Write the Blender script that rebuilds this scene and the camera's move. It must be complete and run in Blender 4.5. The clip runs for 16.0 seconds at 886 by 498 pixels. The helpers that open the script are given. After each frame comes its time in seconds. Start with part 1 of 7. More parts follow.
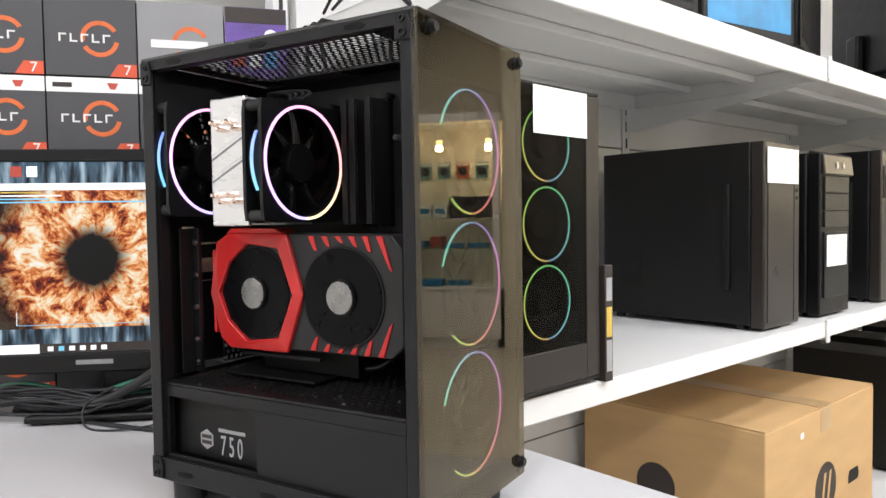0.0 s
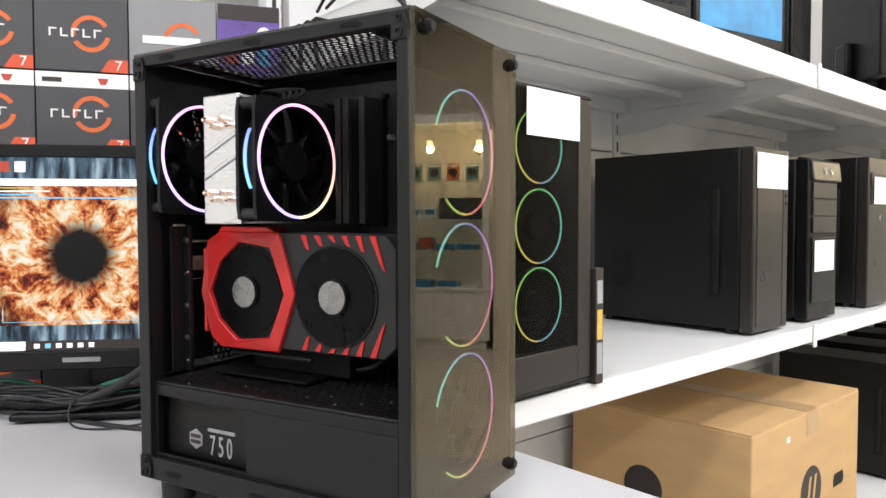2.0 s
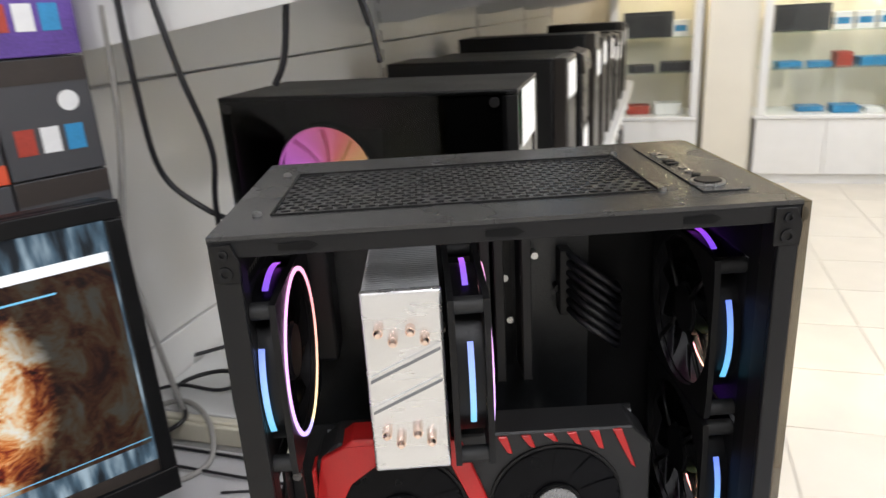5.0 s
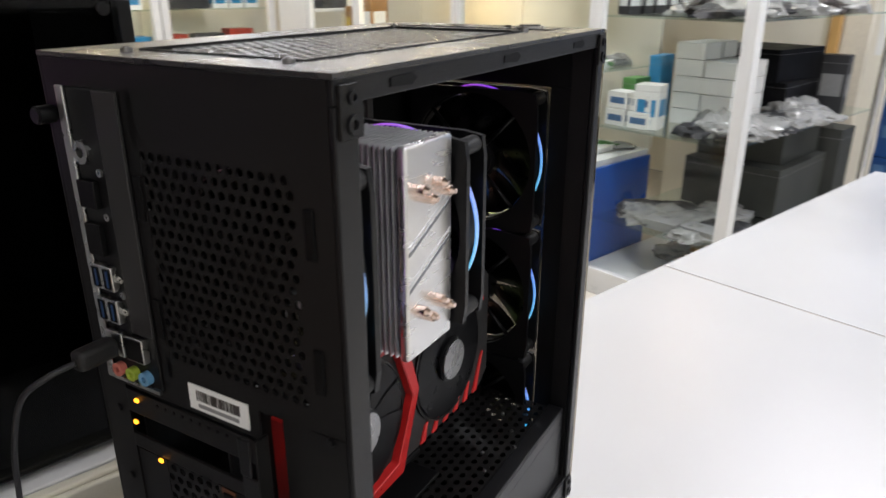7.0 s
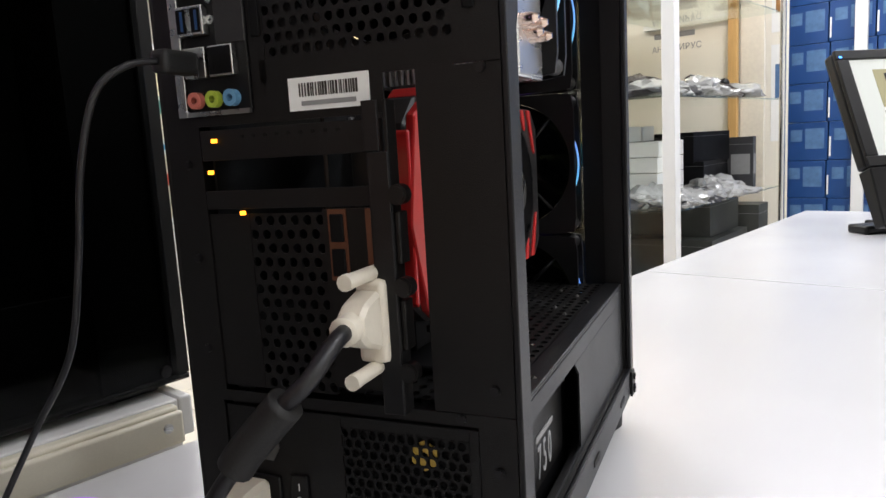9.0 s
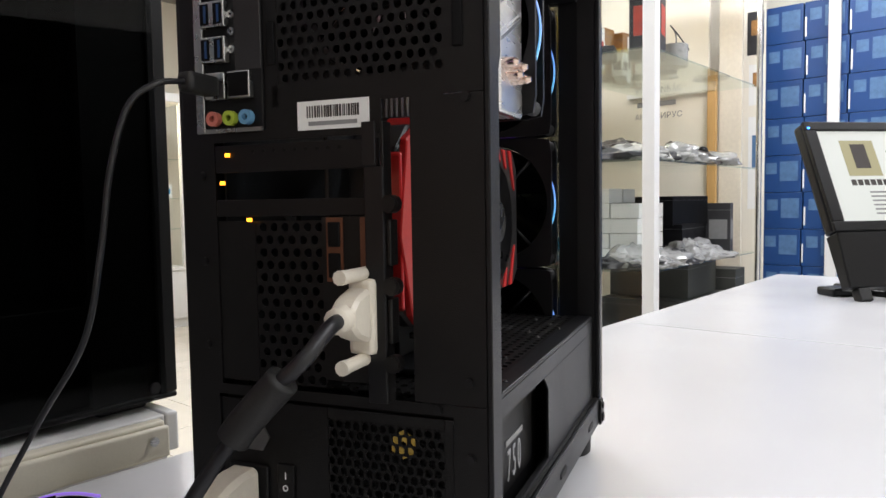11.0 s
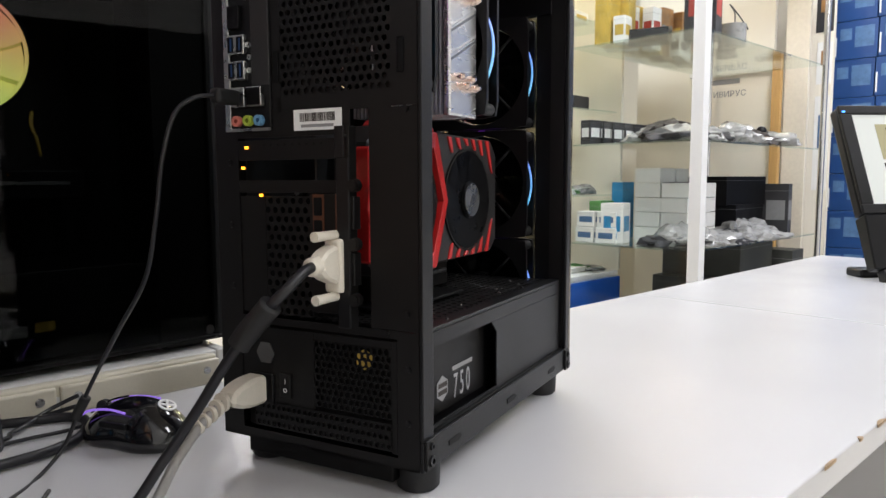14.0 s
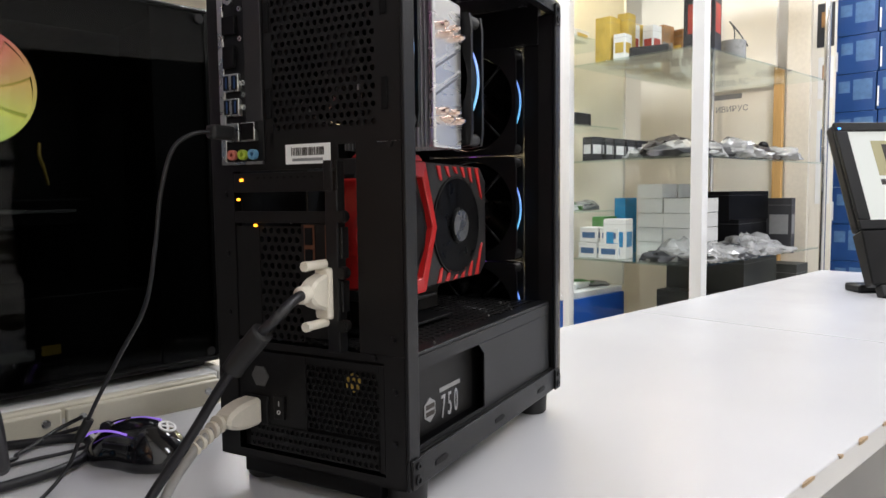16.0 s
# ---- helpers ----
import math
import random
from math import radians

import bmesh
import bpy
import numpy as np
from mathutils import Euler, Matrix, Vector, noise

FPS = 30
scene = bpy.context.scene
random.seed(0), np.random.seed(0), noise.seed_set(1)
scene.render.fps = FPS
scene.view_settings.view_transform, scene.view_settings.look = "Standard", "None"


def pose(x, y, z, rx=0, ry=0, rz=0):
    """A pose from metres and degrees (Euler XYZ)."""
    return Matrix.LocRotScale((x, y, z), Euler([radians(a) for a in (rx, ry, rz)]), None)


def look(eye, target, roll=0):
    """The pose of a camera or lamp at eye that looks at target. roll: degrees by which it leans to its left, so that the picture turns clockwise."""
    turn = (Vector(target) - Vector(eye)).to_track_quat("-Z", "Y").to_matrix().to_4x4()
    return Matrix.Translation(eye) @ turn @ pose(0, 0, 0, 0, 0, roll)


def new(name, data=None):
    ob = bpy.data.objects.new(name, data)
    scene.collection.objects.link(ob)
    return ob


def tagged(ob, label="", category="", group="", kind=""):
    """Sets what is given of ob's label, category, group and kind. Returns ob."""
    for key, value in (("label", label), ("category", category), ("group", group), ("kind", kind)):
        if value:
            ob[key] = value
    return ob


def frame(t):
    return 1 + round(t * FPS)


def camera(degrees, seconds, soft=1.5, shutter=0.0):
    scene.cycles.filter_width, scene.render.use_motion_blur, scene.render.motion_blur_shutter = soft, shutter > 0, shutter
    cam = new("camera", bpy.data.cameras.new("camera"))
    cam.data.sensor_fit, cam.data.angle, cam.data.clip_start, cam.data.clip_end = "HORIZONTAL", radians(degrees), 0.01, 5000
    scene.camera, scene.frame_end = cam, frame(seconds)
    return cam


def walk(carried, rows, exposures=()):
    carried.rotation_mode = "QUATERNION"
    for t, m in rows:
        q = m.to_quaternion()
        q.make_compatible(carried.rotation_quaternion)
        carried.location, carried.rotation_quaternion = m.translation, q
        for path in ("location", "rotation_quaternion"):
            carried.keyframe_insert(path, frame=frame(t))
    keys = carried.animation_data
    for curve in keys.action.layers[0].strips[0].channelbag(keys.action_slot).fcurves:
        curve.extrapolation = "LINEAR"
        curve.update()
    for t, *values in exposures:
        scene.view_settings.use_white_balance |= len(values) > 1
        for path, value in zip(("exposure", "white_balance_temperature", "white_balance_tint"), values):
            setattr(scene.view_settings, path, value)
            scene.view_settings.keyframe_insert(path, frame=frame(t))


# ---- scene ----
cam = camera(64.46, 16.0, shutter=0.35)
PATH = [
    (0, (0.7538, -0.2447, 0.2895), (-0.7582, 1.0619, 0.2089), -0.85),
    (0.5, (0.7523, -0.2422, 0.2891), (-0.7517, 1.0740, 0.2141), -0.72),
    (1, (0.7510, -0.2456, 0.2902), (-0.7534, 1.0701, 0.2132), -0.43),
    (1.5, (0.7511, -0.2456, 0.2899), (-0.7534, 1.0704, 0.2210), -0.54),
    (2, (0.7495, -0.2468, 0.2892), (-0.7418, 1.0837, 0.2113), -0.14),
    (2.5, (0.7245, -0.2621, 0.2855), (-0.6934, 1.1439, 0.1742), 1.22),
    (2.8, (0.6695, -0.2614, 0.2895), (-0.6769, 1.2093, 0.1344), 0.82),
    (3, (0.6283, -0.2703, 0.3008), (-0.6452, 1.2603, 0.1121), 0.69),
    (3.2, (0.5876, -0.2788, 0.3327), (-0.6673, 1.2727, 0.1976), -1.24),
    (5.3, (0.1415, -0.3148, 0.5768), (-0.0138, 1.5543, -0.1176), -1.38),
    (5.5, (0.0698, -0.3049, 0.5620), (0.2528, 1.5569, -0.1452), -0.43),
    (5.8, (-0.0267, -0.3069, 0.5513), (0.4935, 1.4780, -0.1910), -0.93),
    (6, (-0.0538, -0.3067, 0.5422), (0.6198, 1.4378, -0.1669), -1.43),
    (6.5, (-0.0677, -0.2891, 0.5187), (0.8409, 1.3286, -0.2279), -0.32),
    (7, (-0.1511, -0.2366, 0.4922), (1.0842, 1.1678, -0.2161), 0.09),
    (7.5, (-0.2233, -0.1905, 0.4442), (1.2131, 1.0199, -0.2425), 0.53),
    (8, (-0.2444, -0.2000, 0.3774), (1.1856, 1.0693, -0.2091), -0.91),
    (8.5, (-0.2509, -0.1858, 0.3020), (1.2298, 1.1157, -0.0355), -0.96),
    (9, (-0.2476, -0.1799, 0.2524), (1.2239, 1.1433, -0.0375), -3.29),
    (11.5, (-0.3040, -0.2360, 0.2314), (1.2193, 1.0550, 0.1178), -0.57),
    (12, (-0.3266, -0.2801, 0.2304), (1.1895, 1.0124, 0.0551), -1.05),
    (12.5, (-0.3327, -0.3132, 0.2272), (1.0880, 1.0725, -0.0206), 0.20),
    (13, (-0.3387, -0.3261, 0.2305), (1.0449, 1.0991, -0.0027), 0.54),
    (13.5, (-0.3347, -0.3490, 0.2365), (1.0194, 1.1055, 0.0108), -0.74),
    (14, (-0.3257, -0.3636, 0.2350), (1.0456, 1.0793, 0.0417), -0.20),
    (14.5, (-0.3212, -0.3751, 0.2426), (1.0287, 1.0879, 0.0497), -0.33),
    (15, (-0.3218, -0.3824, 0.2435), (1.0274, 1.0807, 0.0459), -0.55),
    (15.5, (-0.3254, -0.3868, 0.2455), (1.0261, 1.0754, 0.0576), -0.38),
    (16, (-0.3283, -0.3928, 0.2471), (1.0286, 1.0686, 0.0947), -0.68),
]
walk(cam, [(t, look(e, g, r)) for t, e, g, r in PATH], exposures=[(0, -0.08), (2.4, -0.06), (3.2, 0.05), (5.3, -0.38), (6.3, -0.56), (7.0, -0.62), (8.3, -0.48), (9, -0.36), (12, -0.44), (16, -0.44)])

# ---- world and lights ----
world = bpy.data.worlds.new("world")
scene.world = world
world.use_nodes = True
world.node_tree.nodes["Background"].inputs[0].default_value = (0.9, 0.95, 1.0, 1)
world.node_tree.nodes["Background"].inputs[1].default_value = 0.1
CEIL, FLOOR = 2.05, -0.72


def ceiling_lamp(x, y, sx, sy, watts, col=(0.972, 0.985, 1.05)):
    d = bpy.data.lights.new("ceiling_lamp", "AREA")
    d.shape, d.size, d.size_y, d.energy, d.color = "RECTANGLE", sx, sy, watts, col
    ob = new("ceiling_lamp", d)
    ob.matrix_world = pose(x, y, CEIL - 0.07)
    return ob


LAMPS = [(0.95, -1.3, 35.2), (1.1, 0.8, 20.9), (1.75, 2.2, 48.4), (1.75, 3.75, 41.8), (2.75, -1.3, 33), (2.75, 0.3, 57.2), (-0.2, -1.9, 19.8)]
for lx, ly, watts in LAMPS:
    ceiling_lamp(lx, ly, 0.3, 1.2, watts)


# ---- materials ----
def nodes_of(name):
    m = bpy.data.materials.new(name)
    m.use_nodes = True
    nt = m.node_tree
    return m, nt, nt.nodes["Principled BSDF"]


def mat(name, col, rough=0.5, metal=0.0, vary=0.1, scale=14.0, bump=0.0, bscale=300.0, stretch=(1, 1, 1), rvary=0.12, coat=0.0, spec=0.5, island=0.0):
    """A painted, moulded or cast surface: colour blotches, fine grain, uneven gloss."""
    m, nt, p = nodes_of(name)
    N, L = nt.nodes.new, nt.links.new
    tc = N("ShaderNodeTexCoord")
    mp = N("ShaderNodeMapping")
    mp.inputs["Scale"].default_value = stretch
    L(tc.outputs["Object"], mp.inputs["Vector"])
    big, fine = N("ShaderNodeTexNoise"), N("ShaderNodeTexNoise")
    big.inputs["Scale"].default_value, big.inputs["Detail"].default_value = scale, 5
    fine.inputs["Scale"].default_value, fine.inputs["Detail"].default_value = bscale, 3
    L(mp.outputs[0], big.inputs["Vector"])
    L(mp.outputs[0], fine.inputs["Vector"])
    ramp = N("ShaderNodeValToRGB")
    lo = tuple(c * (1 - vary) for c in col)
    hi = tuple(min(1, c * (1 + vary)) for c in col)
    ramp.color_ramp.elements[0].position, ramp.color_ramp.elements[0].color = 0.3, (*lo, 1)
    ramp.color_ramp.elements[1].position, ramp.color_ramp.elements[1].color = 0.7, (*hi, 1)
    add = N("ShaderNodeMath")
    add.operation = "MULTIPLY_ADD"
    add.inputs[1].default_value, add.inputs[2].default_value = 0.35, 0.0
    L(fine.outputs["Fac"], add.inputs[0])
    mixf = N("ShaderNodeMath")
    mixf.operation = "MULTIPLY_ADD"
    mixf.inputs[1].default_value = 0.65
    L(big.outputs["Fac"], mixf.inputs[0])
    L(add.outputs[0], mixf.inputs[2])
    out = mixf.outputs[0]
    if island:
        geo = N("ShaderNodeNewGeometry")
        oi = N("ShaderNodeObjectInfo")
        s = N("ShaderNodeMath")
        s.operation = "ADD"
        L(geo.outputs["Random Per Island"], s.inputs[0])
        L(oi.outputs["Random"], s.inputs[1])
        k = N("ShaderNodeMath")
        k.operation = "MULTIPLY_ADD"
        k.inputs[1].default_value = island
        L(s.outputs[0], k.inputs[0])
        L(out, k.inputs[2])
        out = k.outputs[0]
    L(out, ramp.inputs["Fac"])
    L(ramp.outputs[0], p.inputs["Base Color"])
    r = N("ShaderNodeMapRange")
    r.inputs["To Min"].default_value, r.inputs["To Max"].default_value = max(0.02, rough - rvary), min(1, rough + rvary)
    L(big.outputs["Fac"], r.inputs["Value"])
    L(r.outputs[0], p.inputs["Roughness"])
    p.inputs["Metallic"].default_value = metal
    p.inputs["Coat Weight"].default_value = coat
    p.inputs["Specular IOR Level"].default_value = spec
    if bump:
        b = N("ShaderNodeBump")
        b.inputs["Strength"].default_value, b.inputs["Distance"].default_value = bump, 0.0006
        L(fine.outputs["Fac"], b.inputs["Height"])
        L(b.outputs[0], p.inputs["Normal"])
    return m


def emit(name, col, strength):
    m, nt, p = nodes_of(name)
    p.inputs["Base Color"].default_value = (*[c * 0.3 for c in col], 1)
    p.inputs["Emission Color"].default_value = (*col, 1)
    p.inputs["Emission Strength"].default_value = strength
    return m


def rainbow(name, strength, axis, phase, span=0.8, sat=0.75, base=0.0):
    """LED light whose hue runs round the ring."""
    m, nt, p = nodes_of(name)
    N, L = nt.nodes.new, nt.links.new
    tc, sep = N("ShaderNodeTexCoord"), N("ShaderNodeSeparateXYZ")
    L(tc.outputs["Object"], sep.inputs[0])
    at = N("ShaderNodeMath")
    at.operation = "ARCTAN2"
    a, b = {"x": (1, 2), "y": (0, 2)}[axis]
    L(sep.outputs[a], at.inputs[0])
    L(sep.outputs[b], at.inputs[1])
    mm = N("ShaderNodeMath")
    mm.operation = "MULTIPLY_ADD"
    mm.inputs[1].default_value, mm.inputs[2].default_value = span / (2 * math.pi), phase
    L(at.outputs[0], mm.inputs[0])
    fr = N("ShaderNodeMath")
    fr.operation = "FRACT"
    L(mm.outputs[0], fr.inputs[0])
    hsv = N("ShaderNodeCombineColor")
    hsv.mode = "HSV"
    L(fr.outputs[0], hsv.inputs[0])
    hsv.inputs[1].default_value, hsv.inputs[2].default_value = sat, 1.0
    L(hsv.outputs[0], p.inputs["Emission Color"])
    p.inputs["Emission Strength"].default_value = strength
    p.inputs["Base Color"].default_value = (0.3, 0.3, 0.3, 1)
    return m


def glass(name, tint, gloss=0.05, rough=0.0, sheen=(1, 1, 1)):
    """A clear or smoked pane: light passes straight through, tinted, and the surface mirrors by Fresnel."""
    m, nt, p = nodes_of(name)
    N, L = nt.nodes.new, nt.links.new
    nt.nodes.remove(p)
    out = nt.nodes["Material Output"]
    tr, gl, mix, lw = N("ShaderNodeBsdfTransparent"), N("ShaderNodeBsdfGlossy"), N("ShaderNodeMixShader"), N("ShaderNodeLayerWeight")
    lw.inputs["Blend"].default_value = 0.5
    pw = N("ShaderNodeMath")
    pw.operation, pw.inputs[1].default_value = "POWER", 4.5
    L(lw.outputs["Facing"], pw.inputs[0])
    ad = N("ShaderNodeMath")
    ad.inputs[1].default_value, ad.use_clamp = gloss, True
    L(pw.outputs[0], ad.inputs[0])
    tr.inputs[0].default_value = (*tint, 1)
    gl.inputs["Roughness"].default_value = rough
    gl.inputs["Color"].default_value = (*sheen, 1)
    L(ad.outputs[0], mix.inputs[0])
    L(tr.outputs[0], mix.inputs[1])
    L(gl.outputs[0], mix.inputs[2])
    L(mix.outputs[0], out.inputs["Surface"])
    return m


BLACK = mat("black_powder_coat", (0.0066, 0.0062, 0.0062), 0.42, 0, 0.25, 9, 0.3, 1400, spec=0.24)
GREYBLK = mat("charcoal_powder_coat", (0.007, 0.007, 0.0078), 0.36, 0.0, 0.2, 9, 0.3, 1500, spec=0.27)
# same satin case coat, coloured lighter and glossier for the light reflected on top
TOPBLK = mat("satin_black_coat_lit_top", (0.016, 0.016, 0.017), 0.27, 0.0, 0.2, 9, 0.3, 1500, spec=0.8)
TOWERBLK = mat("black_office_tower_steel", (0.0055, 0.0052, 0.005), 0.42, 0, 0.25, 7, 0.3, 1200, spec=0.3)
# darker copy of the fin metal: shade between fins and in grooves, as colour
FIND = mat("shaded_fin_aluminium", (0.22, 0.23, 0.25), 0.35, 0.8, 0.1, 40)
INNER = mat("black_inner_steel", (0.003, 0.003, 0.0033), 0.5, 0, 0.3, 12, 0.2, 900, spec=0.15)
PLASTIC = mat("black_plastic", (0.0045, 0.0045, 0.005), 0.38, 0, 0.25, 30, 0.15, 1200, spec=0.25)
RUBBER = mat("black_rubber", (0.007, 0.007, 0.0075), 0.6, 0, 0.3, 40, 0.3, 800)
CABLE = mat("black_cable", (0.009, 0.009, 0.0115), 0.42, 0, 0.3, 60, 0.2, 900)
GREEN_CABLE = mat("green_cable", (0.02, 0.13, 0.08), 0.45, 0, 0.2, 60)
CABLE_GREY = mat("grey_cable", (0.30, 0.29, 0.27), 0.45, 0, 0.15, 60)
PCB = mat("black_circuit_board", (0.010, 0.011, 0.012), 0.35, 0, 0.5, 120, 0.5, 700)
HUB = mat("turned_steel_badge", (0.30, 0.30, 0.30), 0.28, 1.0, 0.15, 90, 0.1, 400)
LABELINK = mat("pale_grey_label_print", (0.33, 0.33, 0.34), 0.6, 0, 0.05, 60)
FAINT = mat("faint_print", (0.56, 0.56, 0.56), 0.7, 0, 0.05, 60)
ALU = mat("satin_aluminium", (0.72, 0.72, 0.73), 0.27, 0.9, 0.04, 18, 0.02, 500, (1, 1, 4), rvary=0.06)
FIN = mat("aluminium_fin", (0.62, 0.63, 0.65), 0.4, 0.6, 0.1, 40)
COPPER = mat("copper_pipe", (0.9, 0.7, 0.6), 0.22, 1.0, 0.15, 200)
STEEL = mat("bright_steel", (0.55, 0.55, 0.54), 0.28, 1.0, 0.1, 60)
REDP = mat("red_plastic", (0.46, 0.016, 0.016), 0.32, 0, 0.12, 30, 0.1, 900)
SHROUD = mat("grey_black_shroud", (0.02, 0.02, 0.0205), 0.4, 0, 0.2, 20, 0.2, 1200, spec=0.25)
BLADE = mat("smoky_fan_blade", (0.003, 0.003, 0.0036), 0.3, 0, 0.2, 40, spec=0.1)
FRONTG = glass("smoked_front_glass", (0.40, 0.38, 0.35), 0.10, 0.0, (0.8, 0.72, 0.58))
FRONTN = glass("smoked_tower_pane", (0.45, 0.42, 0.38), 0.0, 0.2)
SIDEG = glass("smoked_side_glass", (0.36, 0.37, 0.36), 0.012)
CLEARG = glass("clear_showcase_glass", (0.97, 0.985, 0.975), 0.012)
SHELFG = glass("green_edge_shelf_glass", (0.88, 0.94, 0.92), 0.03)
TABLE = mat("white_laminate_tabletop", (0.54, 0.54, 0.55), 0.24, 0, 0.03, 5, 0.25, 1300, rvary=0.05)
CHIP = mat("chipped_chipboard_edge", (0.30, 0.21, 0.12), 0.8, 0, 0.45, 60, 0.8, 400)
SHELFW = mat("white_enamelled_shelf", (0.71, 0.71, 0.70), 0.35, 0, 0.03, 6, 0.08, 900)
WALLW = mat("white_wall_paint", (0.72, 0.71, 0.68), 0.75, 0, 0.04, 3, 0.3, 260)
WALLB = mat("beige_wall_paint", (0.80, 0.76, 0.66), 0.8, 0, 0.06, 3, 0.3, 260)
CEILM = mat("ceiling_tile_grey", (0.34, 0.31, 0.28), 0.9, 0, 0.05, 6, 0.5, 200)
GROUT = mat("floor_grout", (0.54, 0.51, 0.45), 0.8, 0, 0.2, 30)
TILE = mat("cream_floor_tile", (0.66, 0.62, 0.54), 0.22, 0, 0.06, 4, 0.05, 200, island=0.12)
BLUEP = mat("blue_laminate_door", (0.012, 0.095, 0.46), 0.3, 0, 0.06, 5, 0.05, 400)
WHITEP = mat("white_profile_paint", (0.80, 0.80, 0.79), 0.32, 0, 0.03, 10, 0.05, 400)
CHROME = mat("chrome_tube", (0.75, 0.75, 0.76), 0.15, 1.0, 0.04, 20)
CARD = mat("brown_cardboard", (0.52, 0.33, 0.15), 0.78, 0, 0.10, 7, 0.35, 500, (1, 1, 4))
CARDT = mat("cardboard_tape", (0.44, 0.29, 0.14), 0.35, 0, 0.08, 20)
INK = mat("dark_print_ink", (0.03, 0.022, 0.018), 0.6, 0, 0.2, 40)
DIMINK = mat("dim_grey_print", (0.07, 0.07, 0.07), 0.6, 0, 0.1, 60)
PAPER = mat("white_paper", (0.82, 0.82, 0.80), 0.7, 0, 0.03, 15, 0.1, 500)
GREYINK = mat("grey_print", (0.25, 0.25, 0.25), 0.7, 0, 0.1, 60)
WHITEINK = mat("white_print", (0.75, 0.75, 0.75), 0.55, 0, 0.05, 60)
BOXGREY = mat("slate_grey_box_card", (0.055, 0.055, 0.06), 0.5, 0, 0.12, 8, 0.1, 700)
BOXGREY2 = mat("silver_grey_box_card", (0.24, 0.24, 0.25), 0.45, 0, 0.12, 8, 0.1, 700)
ORANGE = mat("orange_print", (0.62, 0.13, 0.03), 0.5, 0, 0.25, 25)
REDINK = mat("red_orange_print", (0.60, 0.08, 0.03), 0.5, 0, 0.1, 25)
PURPLE = mat("purple_box_print", (0.12, 0.06, 0.30), 0.4, 0, 0.5, 14)
BLUEBOX = mat("blue_carton_print", (0.010, 0.046, 0.16), 0.4, 0, 0.25, 6, 0.1, 400, island=0.25)
BLUEPAN = mat("pale_blue_print", (0.075, 0.16, 0.31), 0.5, 0, 0.3, 30)
CREAM = mat("ivory_connector_plastic", (0.72, 0.67, 0.57), 0.42, 0, 0.06, 60, 0.1, 600)
YELLOW = mat("yellow_brass_mesh", (0.55, 0.38, 0.08), 0.4, 0.4, 0.2, 60)
WOOD = mat("honey_wood_trim", (0.50, 0.30, 0.11), 0.5, 0, 0.18, 5, 0.2, 120, (1, 1, 0.1))
DARKST = mat("dark_stock", (0.03, 0.03, 0.032), 0.45, 0, 0.5, 20, island=0.2, spec=0.2)
BAGS = mat("clear_plastic_bags", (0.19, 0.19, 0.185), 0.16, 0, 0.6, 32, 0.9, 110, island=0.2)
GOODS_BLUE = mat("blue_packaging", (0.03, 0.24, 0.48), 0.4, 0, 0.3, 20)
GOODS_RED = mat("red_packaging", (0.40, 0.05, 0.03), 0.45, 0, 0.3, 20)
GOODS_GREEN = mat("green_packaging", (0.08, 0.22, 0.06), 0.4, 0, 0.4, 20)
GOODS_YEL = mat("yellow_packaging", (0.60, 0.42, 0.08), 0.45, 0, 0.3, 20)
GOODS_BROWN = mat("copper_brown_packaging", (0.33, 0.17, 0.06), 0.35, 0.2, 0.6, 25)
SILVERB = mat("bronze_front_plastic", (0.026, 0.022, 0.019), 0.32, 0.2, 0.06, 10, 0.1, 900)
RING = rainbow("rainbow_led_ring", 2.0, "x", 0.9, 0.45, 0.6)
RINGF = rainbow("rainbow_front_ring", 4.8, "x", 0.62, 0.9, 0.72)
RINGN = rainbow("mixed_led_ring", 2.6, "x", 0.36, 0.5, 0.8)
STRIP = rainbow("led_side_strip", 1.15, "x", 0.73, 0.5, 0.93)
FANGLOW = rainbow("glowing_fan_blades", 3.6, "y", 0.95, 0.62, 0.78)
FANDISC = rainbow("lit_fan_disc", 1.7, "y", 0.98, 0.62, 0.85)
PINKJ = mat("pink_jack", (0.55, 0.16, 0.12), 0.4, 0, 0.05)
GREENJ = mat("lime_jack", (0.35, 0.45, 0.05), 0.4, 0, 0.05)
BLUEJ = mat("blue_jack", (0.12, 0.28, 0.45), 0.4, 0, 0.05)
SATIN = mat("satin_gunmetal", (0.05, 0.047, 0.047), 0.32, 0.6, 0.15, 20, 0.1, 900)
BRONZE = mat("dull_bronze_port", (0.13, 0.05, 0.025), 0.45, 0.3, 0.2, 60)
ENDRAIL = mat("cream_enamel_rail", (0.70, 0.66, 0.54), 0.4, 0, 0.06, 20, 0.1, 600)
USBBLUE = mat("blue_usb_tongue", (0.012, 0.045, 0.13), 0.4, 0, 0.05)
AMBER = emit("amber_led", (1.0, 0.35, 0.02), 6.0)
BLUELED = emit("blue_led", (0.05, 0.3, 1.0), 6.0)
SCREENW = emit("lit_web_page", (0.92, 0.95, 0.90), 0.62)
DIFFUSER = emit("lamp_diffuser", (1.0, 0.97, 0.93), 4.0)
WARM = emit("warm_spot_bulb", (1.0, 0.78, 0.45), 14.0)


# ---- mesh helpers ----
ORG = {}


def thing(name, fr, origin, label, category, group="", kind=""):
    e = new(name)
    e.empty_display_size = 0.02
    e.matrix_world = fr @ Matrix.Translation(origin)
    ORG[e] = Vector(origin)
    return tagged(e, label, category, group, kind)


